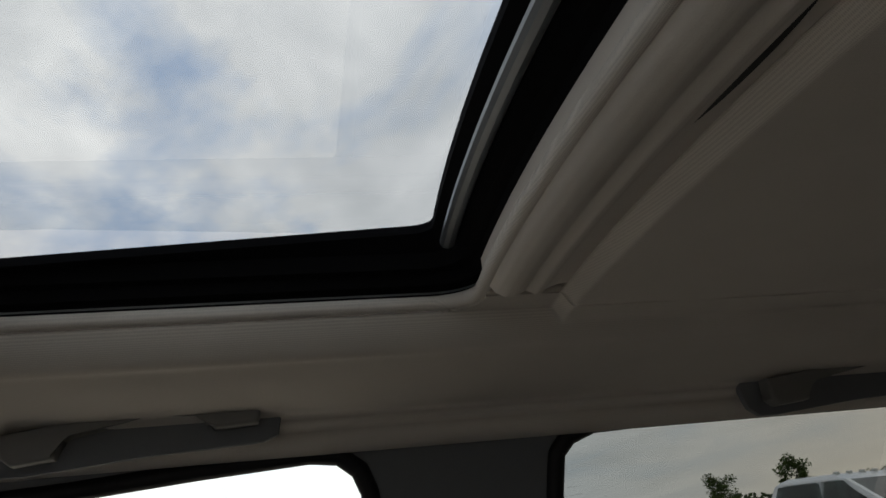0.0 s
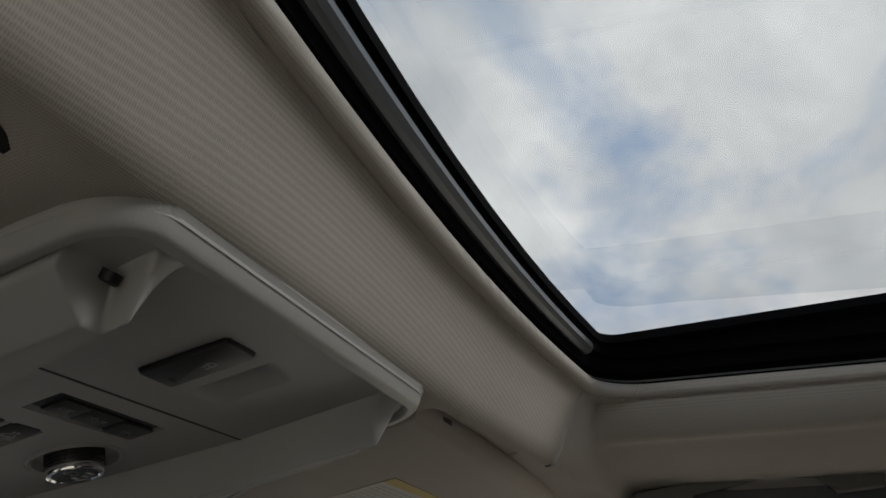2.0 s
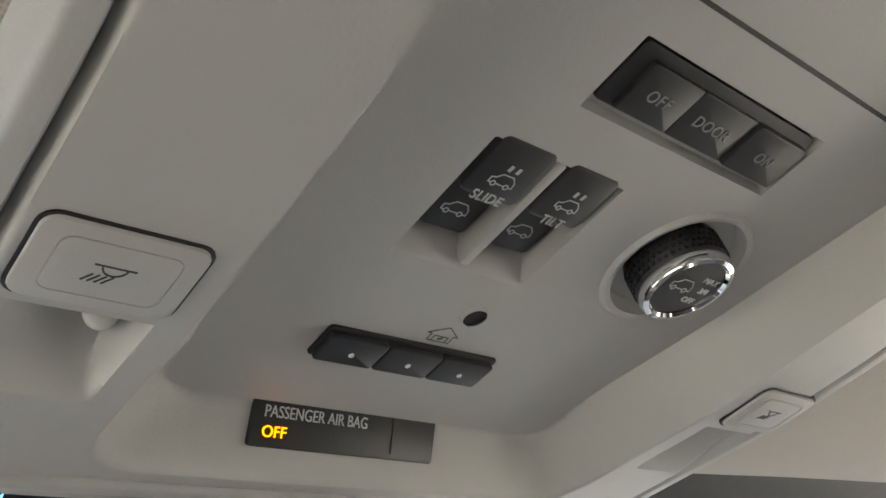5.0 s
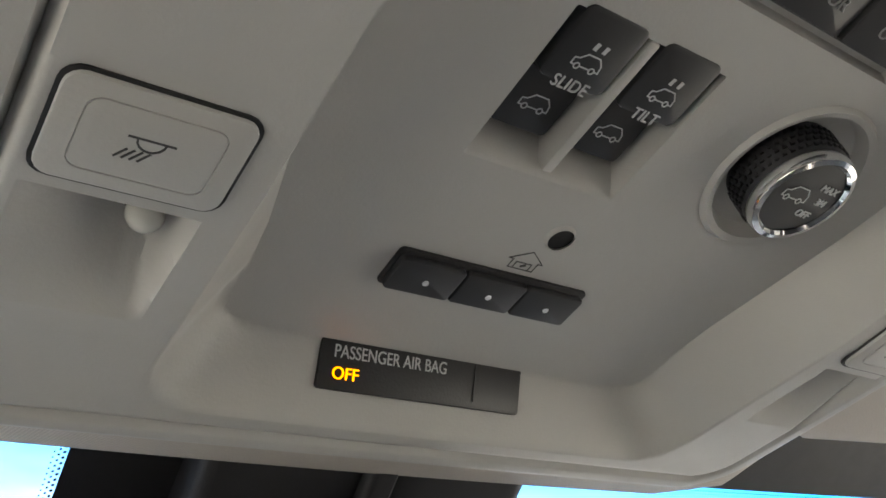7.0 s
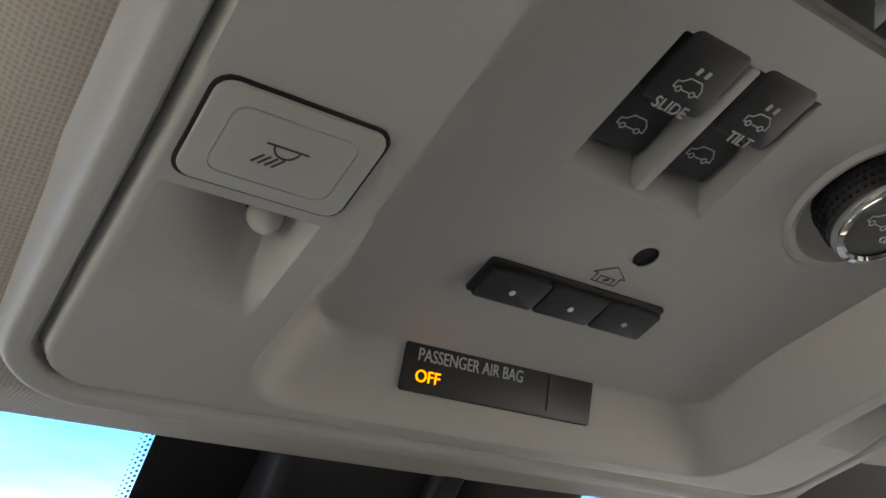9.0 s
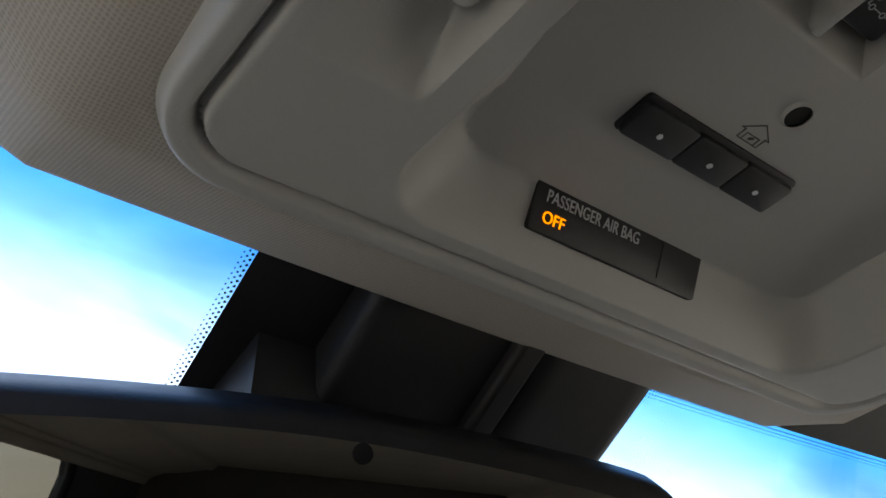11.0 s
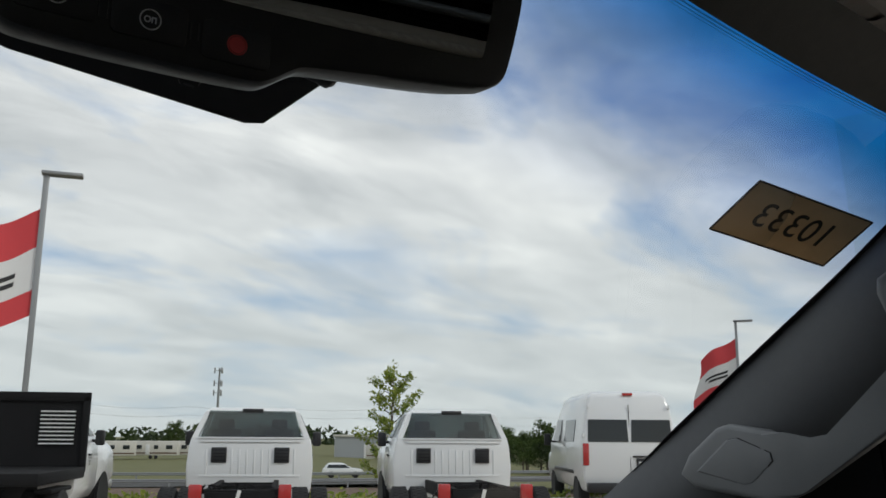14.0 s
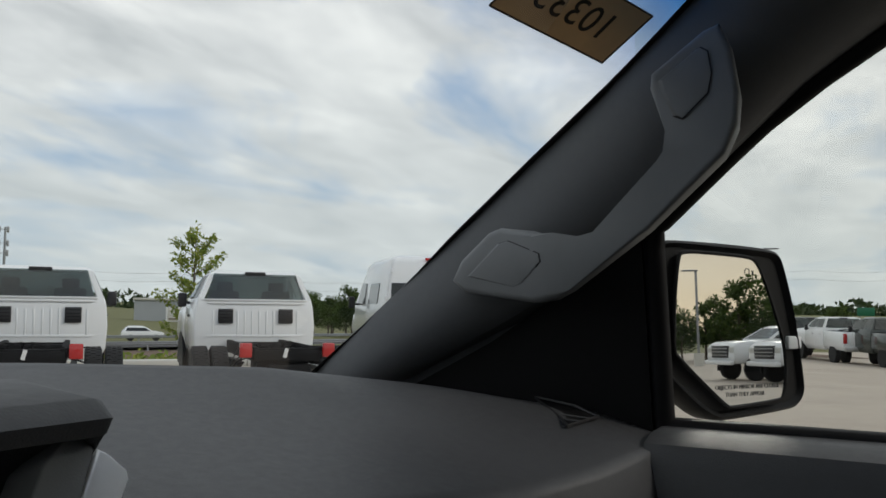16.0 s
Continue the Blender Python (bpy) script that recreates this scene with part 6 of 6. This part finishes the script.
    part("white_tag", bm, M_FLAGWHITE, tr, "white paper tag")


def chassis_truck(label, plate_frame=False):
    tr = thing("chassis_truck", label, "truck", "parked chassis trucks")
    rear = 1.45
    cab(tr, M_WHITEPAINT, rear)
    cab_back(tr, M_WHITEPAINT, rear)
    chassis(tr)
    if plate_frame:
        bm = bmesh.new()
        box(bm, (-0.58, -1.24, 0.60), (0.36, 0.02, 0.19), bevel=0.008)
        p = part("plate_frame", bm, M_BLACK, tr, "black and white dealer plate")
        bm = bmesh.new()
        box(bm, (-0.58, -1.252, 0.605), (0.32, 0.006, 0.15))
        part("plate_border", bm, M_FLAGWHITE, p, smooth=None)
        bm = bmesh.new()
        box(bm, (-0.58, -1.257, 0.615), (0.295, 0.004, 0.115))
        part("plate_field", bm, M_BLACK, p, smooth=None)
        bm = bmesh.new()
        box(bm, (-0.58, -1.261, 0.625), (0.23, 0.003, 0.04))
        part("dealer_bar", bm, M_FLAGWHITE, p, smooth=None)
        bm = bmesh.new()
        box(bm, (-0.58, -1.261, 0.578), (0.25, 0.003, 0.018))
        part("dealer_bar", bm, M_PRINT, p, smooth=None)
    return tr


def flatbed_truck():
    tr = thing("flatbed_truck", "white truck with a black flatbed and headboard", "truck")
    cab(tr, M_WHITEPAINT, 1.45)
    chassis(tr)
    bm = bmesh.new()
    box(bm, (0, 0.05, 0.98), (2.3, 2.6, 0.16), bevel=0.02)
    part("deck", bm, M_CHASSIS, tr)
    bm = bmesh.new()
    for x in (-1.10, 1.10):
        box(bm, (x, 1.36, 1.55), (0.10, 0.08, 1.15), bevel=0.01)
    box(bm, (0, 1.36, 2.10), (2.3, 0.08, 0.14), bevel=0.01)
    box(bm, (0, 1.38, 1.55), (2.2, 0.03, 1.1))
    part("headboard", bm, M_CHASSIS, tr, "black steel headboard")
    for k in range(9):
        bm = bmesh.new()
        box(bm, (0.70, 1.33, 1.40 + 0.06 * k), (0.5, 0.02, 0.02))
        part("louvre", bm, M_FLAGWHITE, tr)
    for k in range(3):
        bm = bmesh.new()
        box(bm, (1.018, 2.30, 1.17 - 0.05 * k), (0.006, 0.20 - 0.05 * k, 0.022))
        part("badge_bar", bm, M_BLACK, tr, "dark badge bar", smooth=None)
    for s in (-1, 1):
        bm = bmesh.new()
        box(bm, (s * 1.05, 0.0, 0.80), (0.22, 1.1, 0.06), bevel=0.02)
        part("mud_guard", bm, M_CHASSIS, tr)
    return tr


def pickup(paint, label, lights=False):
    tr = thing("pickup_truck", label, "truck", "parked pickup trucks")
    rear = 0.95
    cab(tr, paint, rear, crew=True, lights=lights)
    bm = bmesh.new()
    loft_box(bm, [(0.58, -1.15, 0.90, 0.93), (0.75, -1.18, 0.90, 1.0), (1.25, -1.18, 0.90, 1.0), (1.38, -1.16, 0.90, 0.97)], 0.04)
    part("bed", bm, paint, tr)
    bm = bmesh.new()
    box(bm, (0, -0.14, 1.385), (1.66, 1.95, 0.03))
    part("bed_opening", bm, M_CHASSIS, tr)
    bm = bmesh.new()
    box(bm, (0, -1.185, 1.08), (1.50, 0.04, 0.48), bevel=0.015)
    tg = part("tailgate", bm, paint, tr)
    bm = bmesh.new()
    box(bm, (0, -1.21, 1.22), (0.30, 0.02, 0.08), bevel=0.01)
    part("tailgate_handle", bm, M_BLACK, tg)
    bm = bmesh.new()
    box(bm, (0, -1.28, 0.66), (1.95, 0.20, 0.20), bevel=0.03)
    part("rear_bumper", bm, M_BLACK if paint is not M_WHITEPAINT else M_STEEL, tr)
    for s in (-1, 1):
        bm = bmesh.new()
        box(bm, (s * 0.92, -1.18, 1.10), (0.15, 0.09, 0.42), bevel=0.02)
        part("tail_light", bm, M_REDLENS, tr, "red tail light")
        wheel(tr, s * 0.87, 0.0)
    return tr


def cargo_van():
    v = thing("cargo_van", "white high-roof cargo van with dark windows", "van")
    bm = bmesh.new()
    loft_box(bm, [(0.42, -1.05, 4.0, 0.93), (0.75, -1.10, 4.1, 1.01), (1.45, -1.10, 4.0, 1.01), (2.05, -1.04, 3.1, 0.93), (2.45, -0.95, 2.7, 0.84), (2.56, -0.75, 2.4, 0.72)], 0.06, 3)
    part("body", bm, M_WHITEPAINT, v)
    bm = bmesh.new()
    loft_box(bm, [(0.45, 3.6, 4.75, 0.93), (0.80, 3.6, 4.82, 0.99), (1.18, 3.6, 4.70, 0.96), (1.30, 3.6, 4.2, 0.88)], 0.06)
    part("nose", bm, M_WHITEPAINT, v)
    for s in (-1, 1):
        x0 = 0.03 if s > 0 else -0.90
        part("rear_door_window", panel([(x0 * 1.0, -1.099, 1.46), (x0 + 0.87, -1.099, 1.46), (x0 + 0.85, -1.053, 1.93), (x0 + 0.02, -1.053, 1.93)], 0.012), M_CARGLASS, v, "dark rear door window", smooth=None)
        bm = bmesh.new()
        box(bm, (s * 0.945, -1.09, 1.20), (0.13, 0.06, 0.46), bevel=0.015)
        part("tail_light", bm, M_REDLENS, v, "tall red tail light")
        part("side_window", panel([(s * 1.012, 0.1, 1.46), (s * 1.012, 1.5, 1.46), (s * 0.945, 1.5, 1.95), (s * 0.945, 0.1, 1.95)], 0.012 * s), M_CARGLASS, v, "dark side window", smooth=None)
        part("door_window", panel([(s * 1.010, 2.2, 1.46), (s * 1.005, 3.55, 1.42), (s * 0.940, 2.95, 1.98), (s * 0.940, 2.2, 1.98)], 0.012 * s), M_CARGLASS, v, "dark door window", smooth=None)
        bm = bmesh.new()
        box(bm, (s * 1.20, 3.2, 1.50), (0.16, 0.12, 0.30), bevel=0.03)
        box(bm, (s * 1.06, 3.22, 1.45), (0.2, 0.05, 0.05))
        part("side_mirror", bm, M_BLACK, v, "black side mirror")
        for y in (0, 3.7):
            wheel(v, s * 0.88, y, 0.38, 0.24)
        bm = bmesh.new()
        box(bm, (s * 1.018, 1.7, 0.80), (0.03, 3.0, 0.08), bevel=0.01)
        part("side_strip", bm, M_BLACK, v)
        bm = bmesh.new()
        for z in (1.0, 1.6, 2.2):
            box(bm, (s * (0.995 - 0.06 * (z > 1.6) - 0.06 * (z > 2.0)), -1.05, z), (0.04, 0.06, 0.10), bevel=0.01)
        part("door_hinges", bm, M_WHITEPAINT, v)
    part("windscreen", panel([(-0.86, 4.02, 1.36), (0.86, 4.02, 1.36), (0.80, 3.05, 2.08), (-0.80, 3.05, 2.08)]), M_CARGLASS, v, "dark windscreen", smooth=None)
    bm = bmesh.new()
    box(bm, (0, -1.085, 1.25), (0.012, 0.02, 2.0), Euler((radians(-3), 0, 0)).to_matrix())
    part("door_joint", bm, M_SEAL, v, smooth=None)
    bm = bmesh.new()
    box(bm, (0, -0.96, 2.475), (0.22, 0.06, 0.06), bevel=0.012)
    part("stop_lamp", bm, M_REDLENS, v, "red high stop lamp")
    bm = bmesh.new()
    box(bm, (0.35, -1.12, 1.16), (0.60, 0.02, 0.04), bevel=0.006)
    part("door_grip", bm, M_BLACK, v)
    bm = bmesh.new()
    box(bm, (0.30, -1.12, 1.03), (0.36, 0.02, 0.18), bevel=0.006)
    pf = part("plate_frame", bm, M_BLACK, v, "black and white dealer plate")
    bm = bmesh.new()
    box(bm, (0.30, -1.132, 1.035), (0.26, 0.005, 0.05))
    part("dealer_bar", bm, M_FLAGWHITE, pf, smooth=None)
    bm = bmesh.new()
    box(bm, (0, -1.18, 0.52), (1.9, 0.22, 0.20), bevel=0.04)
    part("rear_bumper", bm, M_BLACK, v)
    return v


def put(ob, p, heading):
    """Stands a thing at p, its nose along a heading in degrees to the right of straight ahead."""
    ob.matrix_basis = Matrix.Translation(p) @ Matrix.Rotation(-radians(heading), 4, "Z")
    return ob


DEG = 39.5
put(chassis_truck("white bare chassis truck with dual rear wheels and a dealer plate", True), lot(-0.68, 13.57), DEG)
put(chassis_truck("white bare chassis truck with dual rear wheels and black rear frame"), lot(2.66, 13.6), DEG)
put(flatbed_truck(), lot(-4.25, 13.1), DEG)
put(cargo_van(), lot(7.25, 19.5), 48)
put(pickup(M_DARKPAINT, "black pickup truck seen from its tailgate"), polar(84.0, 47), 62)
put(pickup(M_WHITEPAINT, "white pickup truck seen from its tailgate"), polar(85.9, 43), 62)
put(pickup(M_GREENPAINT, "dark green pickup truck parked on the lot"), polar(88.6, 40), 62)
put(pickup(M_WHITEPAINT, "white pickup truck parked at the end of a row"), polar(91.8, 38), 62)
put(pickup(M_REDPAINT, "red pickup truck parked far across the lot"), polar(87.2, 72), 62)
put(pickup(M_WHITEPAINT, "white pickup truck with roof marker lamps", True), polar(122, 16), 250)
for k in range(3):
    put(pickup(M_WHITEPAINT, "white pickup truck with a black grille, facing the lot"), Vector((13.84 + 0.72 * k, -33.9 + 2.91 * k, GROUND)), -76)


def small_car():
    c = thing("passing_car", "white compact sport utility car on the highway", "car")
    bm = bmesh.new()
    loft_box(bm, [(0.25, -0.9, 3.3, 0.80), (0.50, -0.95, 3.45, 0.90), (0.85, -0.9, 3.35, 0.90), (1.0, -0.8, 2.6, 0.86)], 0.06)
    loft_box(bm, [(0.97, -0.8, 2.35, 0.83), (1.40, -0.45, 1.55, 0.68), (1.55, -0.2, 1.2, 0.60)], 0.06)
    part("body", bm, M_WHITEPAINT, c)
    for s in (-1, 1):
        part("side_window", panel([(s * 0.825, -0.5, 1.02), (s * 0.825, 2.05, 1.02), (s * 0.70, 1.45, 1.37), (s * 0.70, -0.3, 1.37)], 0.014 * s), M_CARGLASS, c, "dark side window", smooth=None)
        for y in (0, 2.6):
            wheel(c, s * 0.80, y, 0.34, 0.2)
    return c


put(small_car(), polar(42.0, 100, 0.05), DEG + 90)


# ---- lamp posts with flags ----
def flag_mesh(z0, z1, w, seedv, mat_band):
    bm = bmesh.new()

    def f(u, v):
        droop = 1.0 * u
        return Vector((-0.06 - u * w * (1 - 0.12 * math.sin(v * 4 + seedv)), 0.22 * u * math.sin(5.5 * u + 2.2 * v + seedv), lerp(z1, z0, v) - droop * 1.0 - 0.15 * u * math.sin(6 * u + seedv)))

    sheet(bm, lambda u, v: f(u, lerp(mat_band[0], mat_band[1], v)), span(0, 1, 22), span(0, 1, 8))
    return bm, f


def lamp_post(label, height, flag, seedv=0.0):
    p = thing("street_lamp", label, "street lamp", "lot lamp posts")
    bm = bmesh.new()
    box(bm, (0, 0, height / 2 + 0.3), (0.13, 0.13, height - 0.6), bevel=0.02)
    part("pole", bm, M_POLE, p)
    bm = bmesh.new()
    cyl(bm, (0, 0, 0), (0, 0, 0.75), 0.30, seg=20)
    part("base", bm, M_SIDING, p, "round concrete base")
    bm = bmesh.new()
    box(bm, (0.36, 0, height), (0.95, 0.34, 0.09), bevel=0.03)
    part("lamp_head", bm, M_POLE, p, "flat grey lamp head")
    if flag:
        fl = thing("flag", "red and white striped dealer flag on a lamp post", "flag", "dealer flags")
        z1, z0 = height - 0.9, height - 3.5
        for band, mat in (((0.0, 0.36), M_FLAGRED), ((0.36, 0.76), M_FLAGWHITE), ((0.76, 1.0), M_FLAGRED)):
            bm, f = flag_mesh(z0, z1, 2.0, seedv, band)
            part("stripe", bm, mat, fl, smooth=70)
        for v, k in ((0.52, 0.55), (0.60, 0.45)):
            bm = bmesh.new()
            sheet(bm, lambda u, w: f(u, v + 0.045 * w) + Vector((0, -0.012, 0)), span(0.22, 0.22 + k, 12), [0, 1])
            sheet(bm, lambda u, w: f(u, v + 0.045 * w) + Vector((0, 0.012, 0)), span(0.22, 0.22 + k, 12), [0, 1])
            part("dealer_bar", bm, M_BLACK, fl, "dark bar of dealer lettering", smooth=70)
        return p, fl
    return p, None


for p, h, hd, fl, sv in ((polar(23.9, 23.0), 7.8, 30, True, 0.3), (polar(67.1, 48), 8.0, 70, True, 1.2), (polar(81.0, 62), 6.6, 80, False, 2.0), (Vector((13.6, -53.4, GROUND)), 5.7, 180, False, 0), (polar(-2, 30), 7.8, 30, True, 0.8)):
    a, b = lamp_post("grey lamp post with a flat lamp head on the lot", h, fl, sv)
    put(a, p, hd)
    if b:
        put(b, p, hd)


# ---- trees ----
def leaf_cloud(bm, centre, rad, n, size, rng, squash=0.8):
    for _ in range(n):
        d = Vector((rng.gauss(0, 1), rng.gauss(0, 1), rng.gauss(0, 1)))
        d = d.normalized() * rad * rng.random() ** 0.45
        c = Vector(centre) + Vector((d.x, d.y, d.z * squash))
        a = Vector((rng.gauss(0, 1), rng.gauss(0, 1), rng.gauss(0, 1))).normalized()
        b = a.cross(Vector((rng.gauss(0, 1), rng.gauss(0, 1), rng.gauss(0, 1)))).normalized()
        s = size * rng.uniform(0.6, 1.3)
        bm.faces.new([bm.verts.new(c + a * s), bm.verts.new(c + b * s * 0.5), bm.verts.new(c - a * s), bm.verts.new(c - b * s * 0.5)])


def young_tree():
    rng = random.Random(4)
    t = thing("young_tree", "slender young tree with sparse yellow-green leaves", "tree")
    bm = bmesh.new()
    tube(bm, [(0, 0, 0), (0.03, 0.0, 1.2), (-0.02, 0.02, 2.4), (0.02, 0, 3.9)], [0.05, 0.04, 0.025, 0.008], 8)
    twigs = []
    for k in range(26):
        z = 0.9 + 2.8 * k / 26
        a = k * 2.4
        L = (1.15 - 0.26 * (z - 0.9)) * rng.uniform(0.6, 1.1)
        e = Vector((L * math.cos(a), L * math.sin(a), z + L * 0.75))
        tube(bm, [(0, 0, z), Vector((0, 0, z)).lerp(e, 0.5) + Vector((0, 0, -0.06)), e], [0.014, 0.009, 0.004], 5)
        twigs.append(((0, 0, z), e))
    part("trunk", bm, M_BARK, t)
    bm = bmesh.new()
    for a, e in twigs:
        for f in (0.45, 0.65, 0.85, 1.0):
            leaf_cloud(bm, Vector(a).lerp(e, f), 0.17, 26, 0.055, rng)
    leaf_cloud(bm, (0.02, 0, 3.85), 0.2, 60, 0.055, rng, 1.8)
    part("crown", bm, M_YLEAF, t, smooth=None, kind="stuff")
    return t


put(young_tree(), polar(51.8 - 6.1, 27.0), 0).scale = (1.15, 1.15, 1.14)


def big_tree(h, w, seedv, mat, label):
    rng = random.Random(seedv)
    t = thing("tree", label, "tree", "trees round the lot")
    bm = bmesh.new()
    tube(bm, [(0, 0, 0), (0.1, 0, h * 0.3), (0, 0.1, h * 0.7)], [h * 0.03, h * 0.022, h * 0.008], 8)
    tips = []
    for k in range(11):
        z = h * (0.25 + 0.06 * k)
        a = k * 2.4 + rng.random()
        L = w * 0.5 * (1 - 0.5 * abs(k / 11 - 0.35)) * rng.uniform(0.6, 1.0)
        e = Vector((L * math.cos(a), L * math.sin(a), z + h * 0.12))
        tube(bm, [(0, 0, z), e], [h * 0.01, h * 0.003], 5)
        tips += [e, Vector((0, 0, z)).lerp(e, 0.6)]
    part("trunk", bm, M_BARK, t)
    bm = bmesh.new()
    for e in tips + [Vector((0, 0, h * 0.85))]:
        leaf_cloud(bm, e, w * 0.20 * rng.uniform(0.7, 1.2), 110, h * 0.026, rng)
    part("crown", bm, mat, t, smooth=None, kind="stuff")
    return t


KINDS = [big_tree(9, 7.5, 21, M_LEAF, "broad green leafy tree beyond the lot"), big_tree(11, 7, 22, M_LEAF, "tall green leafy tree beyond the lot"), big_tree(7, 7, 23, M_FARLEAF, "dark green leafy tree beyond the lot")]
rng = random.Random(9)
spots = []
for k in range(16):
    spots.append((lerp(52.5, 58.5, k / 15) + rng.uniform(-0.3, 0.3), rng.uniform(140, 165)))
for k in range(7):
    spots.append((lerp(32.6, 35.2, k / 6), rng.uniform(235, 260)))
for k in range(22):
    spots.append((lerp(156.5, 174, k / 21) + rng.uniform(-0.3, 0.3), rng.uniform(60, 76)))
for k in range(6):
    spots.append((lerp(118, 140, k / 5), rng.uniform(150, 210)))
first = True
for k, (hd, d) in enumerate(spots):
    src = KINDS[k % 3]
    m = Matrix.Translation(polar(hd, d)) @ Matrix.Rotation(rng.uniform(0, 6.28), 4, "Z") @ Matrix.Scale(rng.uniform(0.8, 1.15) * ((0.52 if hd < 164.5 else 0.42) if hd > 150 else 0.68 if 50 < hd < 60 else 0.62 if hd < 40 else 1), 4)
    if k < 3:
        src.matrix_basis = m
    else:
        o = copy_thing(src, m)
        o.scale = m.to_scale()
small = copy_thing(KINDS[1], Matrix.Translation(polar(84.9, 75)) @ Matrix.Scale(0.28, 4))
small.scale = (0.28, 0.28, 0.28)

# weeds on the slope behind the lot
bm = bmesh.new()
rng = random.Random(31)
for k in range(900):
    a, b = rng.uniform(-16, 14), 21.5 + 9.0 * rng.random() ** 1.4
    leaf_cloud(bm, lot(a, b, 0.12), rng.uniform(0.15, 0.4), 9, 0.09, rng, 0.7)
solo("weeds", bm, M_YLEAF, "yellow-green weeds on the slope behind the lot", "weeds", "stuff", smooth=None)

# far woods along the horizon
bm = bmesh.new()
rng = random.Random(17)
for k in range(8000):
    hd = rng.uniform(0, 360)
    d = rng.uniform(560, 640)
    c = polar(hd, d, rng.uniform(0, 1) * (7 + 2.5 * math.sin(hd * 0.21) + 1.5 * math.sin(hd * 1.7)))
    leaf_cloud(bm, c, 4.0, 4, 2.4, rng)
solo("far_woods", bm, M_FARLEAF, "dark line of distant woods", "woods", "stuff", smooth=None)

# ---- phone mast, trailers, sheds, wires ----
mast = thing("phone_mast", "steel phone mast with three tiers of antennas", "phone mast", at=Matrix.Translation(polar(35.0, 400)))
bm = bmesh.new()
cyl(bm, polar(35.0, 400), polar(35.0, 400, 33), 0.7, 0.4, 12)
part("pole", bm, M_POLE, mast)
for z in (32.0, 26.5, 22.5):
    for k in range(3):
        a = radians(20 + 120 * k)
        c = polar(35.0, 400, z) + Vector((2.0 * math.cos(a), 2.0 * math.sin(a), 0))
        bm = bmesh.new()
        box(bm, c, (0.5, 0.5, 2.4), bevel=0.05)
        cyl(bm, c, polar(35.0, 400, z), 0.12, seg=6)
        part("antenna", bm, M_POLE, mast)


def trailer(L, label):
    t = thing("travel_trailer", label, "trailer", "parked travel trailers")
    bm = bmesh.new()
    box(bm, (0, 0, 2.0), (L, 2.5, 2.7), bevel=0.15)
    part("body", bm, M_SIDING, t)
    for x, w in ((-L * 0.3, 1.0), (L * 0.05, 0.8), (L * 0.32, 1.2)):
        bm = bmesh.new()
        box(bm, (x, -1.26, 2.2), (w, 0.05, 0.75), bevel=0.05)
        part("window", bm, M_CARGLASS, t, "dark trailer window")
    bm = bmesh.new()
    box(bm, (-L * 0.12, -1.27, 1.75), (0.75, 0.05, 1.9), bevel=0.03)
    part("door", bm, M_FLAGWHITE, t)
    bm = bmesh.new()
    box(bm, (0, -1.265, 1.1), (L * 0.96, 0.04, 0.25))
    part("stripe", bm, M_EARTH, t, "brown stripe")
    for x in (-0.5, 0.5):
        bm = bmesh.new()
        cyl(bm, (x, -1.1, 0.35), (x, -1.28, 0.35), 0.35, seg=16)
        part("tyre", bm, M_TYRE, t)
    return t


tr0 = trailer(9.0, "cream travel trailer parked in a row across the highway")
put(tr0, polar(26.5, 178), 90 - 58)
for k, hd in enumerate((29.0, 31.5, 34.0, 36.8, 39.0, 45.5, 46.8)):
    copy_thing(tr0, Matrix.Translation(polar(hd, 180 + 4 * (k % 3))) @ Matrix.Rotation(-radians(35 + 8 * (k % 2)), 4, "Z"))
shed = thing("shed", "long grey metal shed across the highway", "building", at=Matrix.Translation(polar(44.5, 215)))
bm = bmesh.new()
rotz = Euler((0, 0, -radians(45))).to_matrix()
box(bm, polar(44.5, 215, 2.4), (17, 9, 4.8), rotz)
part("wall", bm, M_ROOFGREY, shed, smooth=None)
bm = bmesh.new()
box(bm, polar(44.5, 215, 5.0), (17.6, 9.8, 0.5), rotz, 0.1)
part("roof", bm, M_SIDING, shed)
bm = bmesh.new()
box(bm, polar(44.5, 215, 1.6) - Vector((math.sin(radians(45)), math.cos(radians(45)), 0)) * 4.55, (3.5, 0.1, 3.2), rotz)
part("door", bm, M_FLAGWHITE, shed, smooth=None)
for hh in (0.0, 1.3):
    bm = bmesh.new()
    tube(bm, [polar(h_, 150, 7.6 + hh - 0.4 * math.sin((h_ * 0.18) % 1 * math.pi)) for h_ in span(15, 110, 120)], 0.014, 5)
    solo("power_line", bm, M_BLACK, "thin overhead power line across the highway", "power line", group="power lines")
sign = thing("road_sign", "green highway sign on two posts", "road sign", at=Matrix.Translation(polar(86.4, 150)))
bm = bmesh.new()
box(bm, polar(86.4, 150, 2.6), (0.15, 2.4, 1.3), bevel=0.05)
part("panel", bm, surface("green sign sheet", (0.01, 0.16, 0.08), rough=0.4, bump=0), sign)
for dy in (-0.8, 0.8):
    bm = bmesh.new()
    box(bm, polar(86.4, 150, 1.0) + Vector((0.1, dy, 0)), (0.15, 0.15, 2.0))
    part("post", bm, M_POLE, sign)
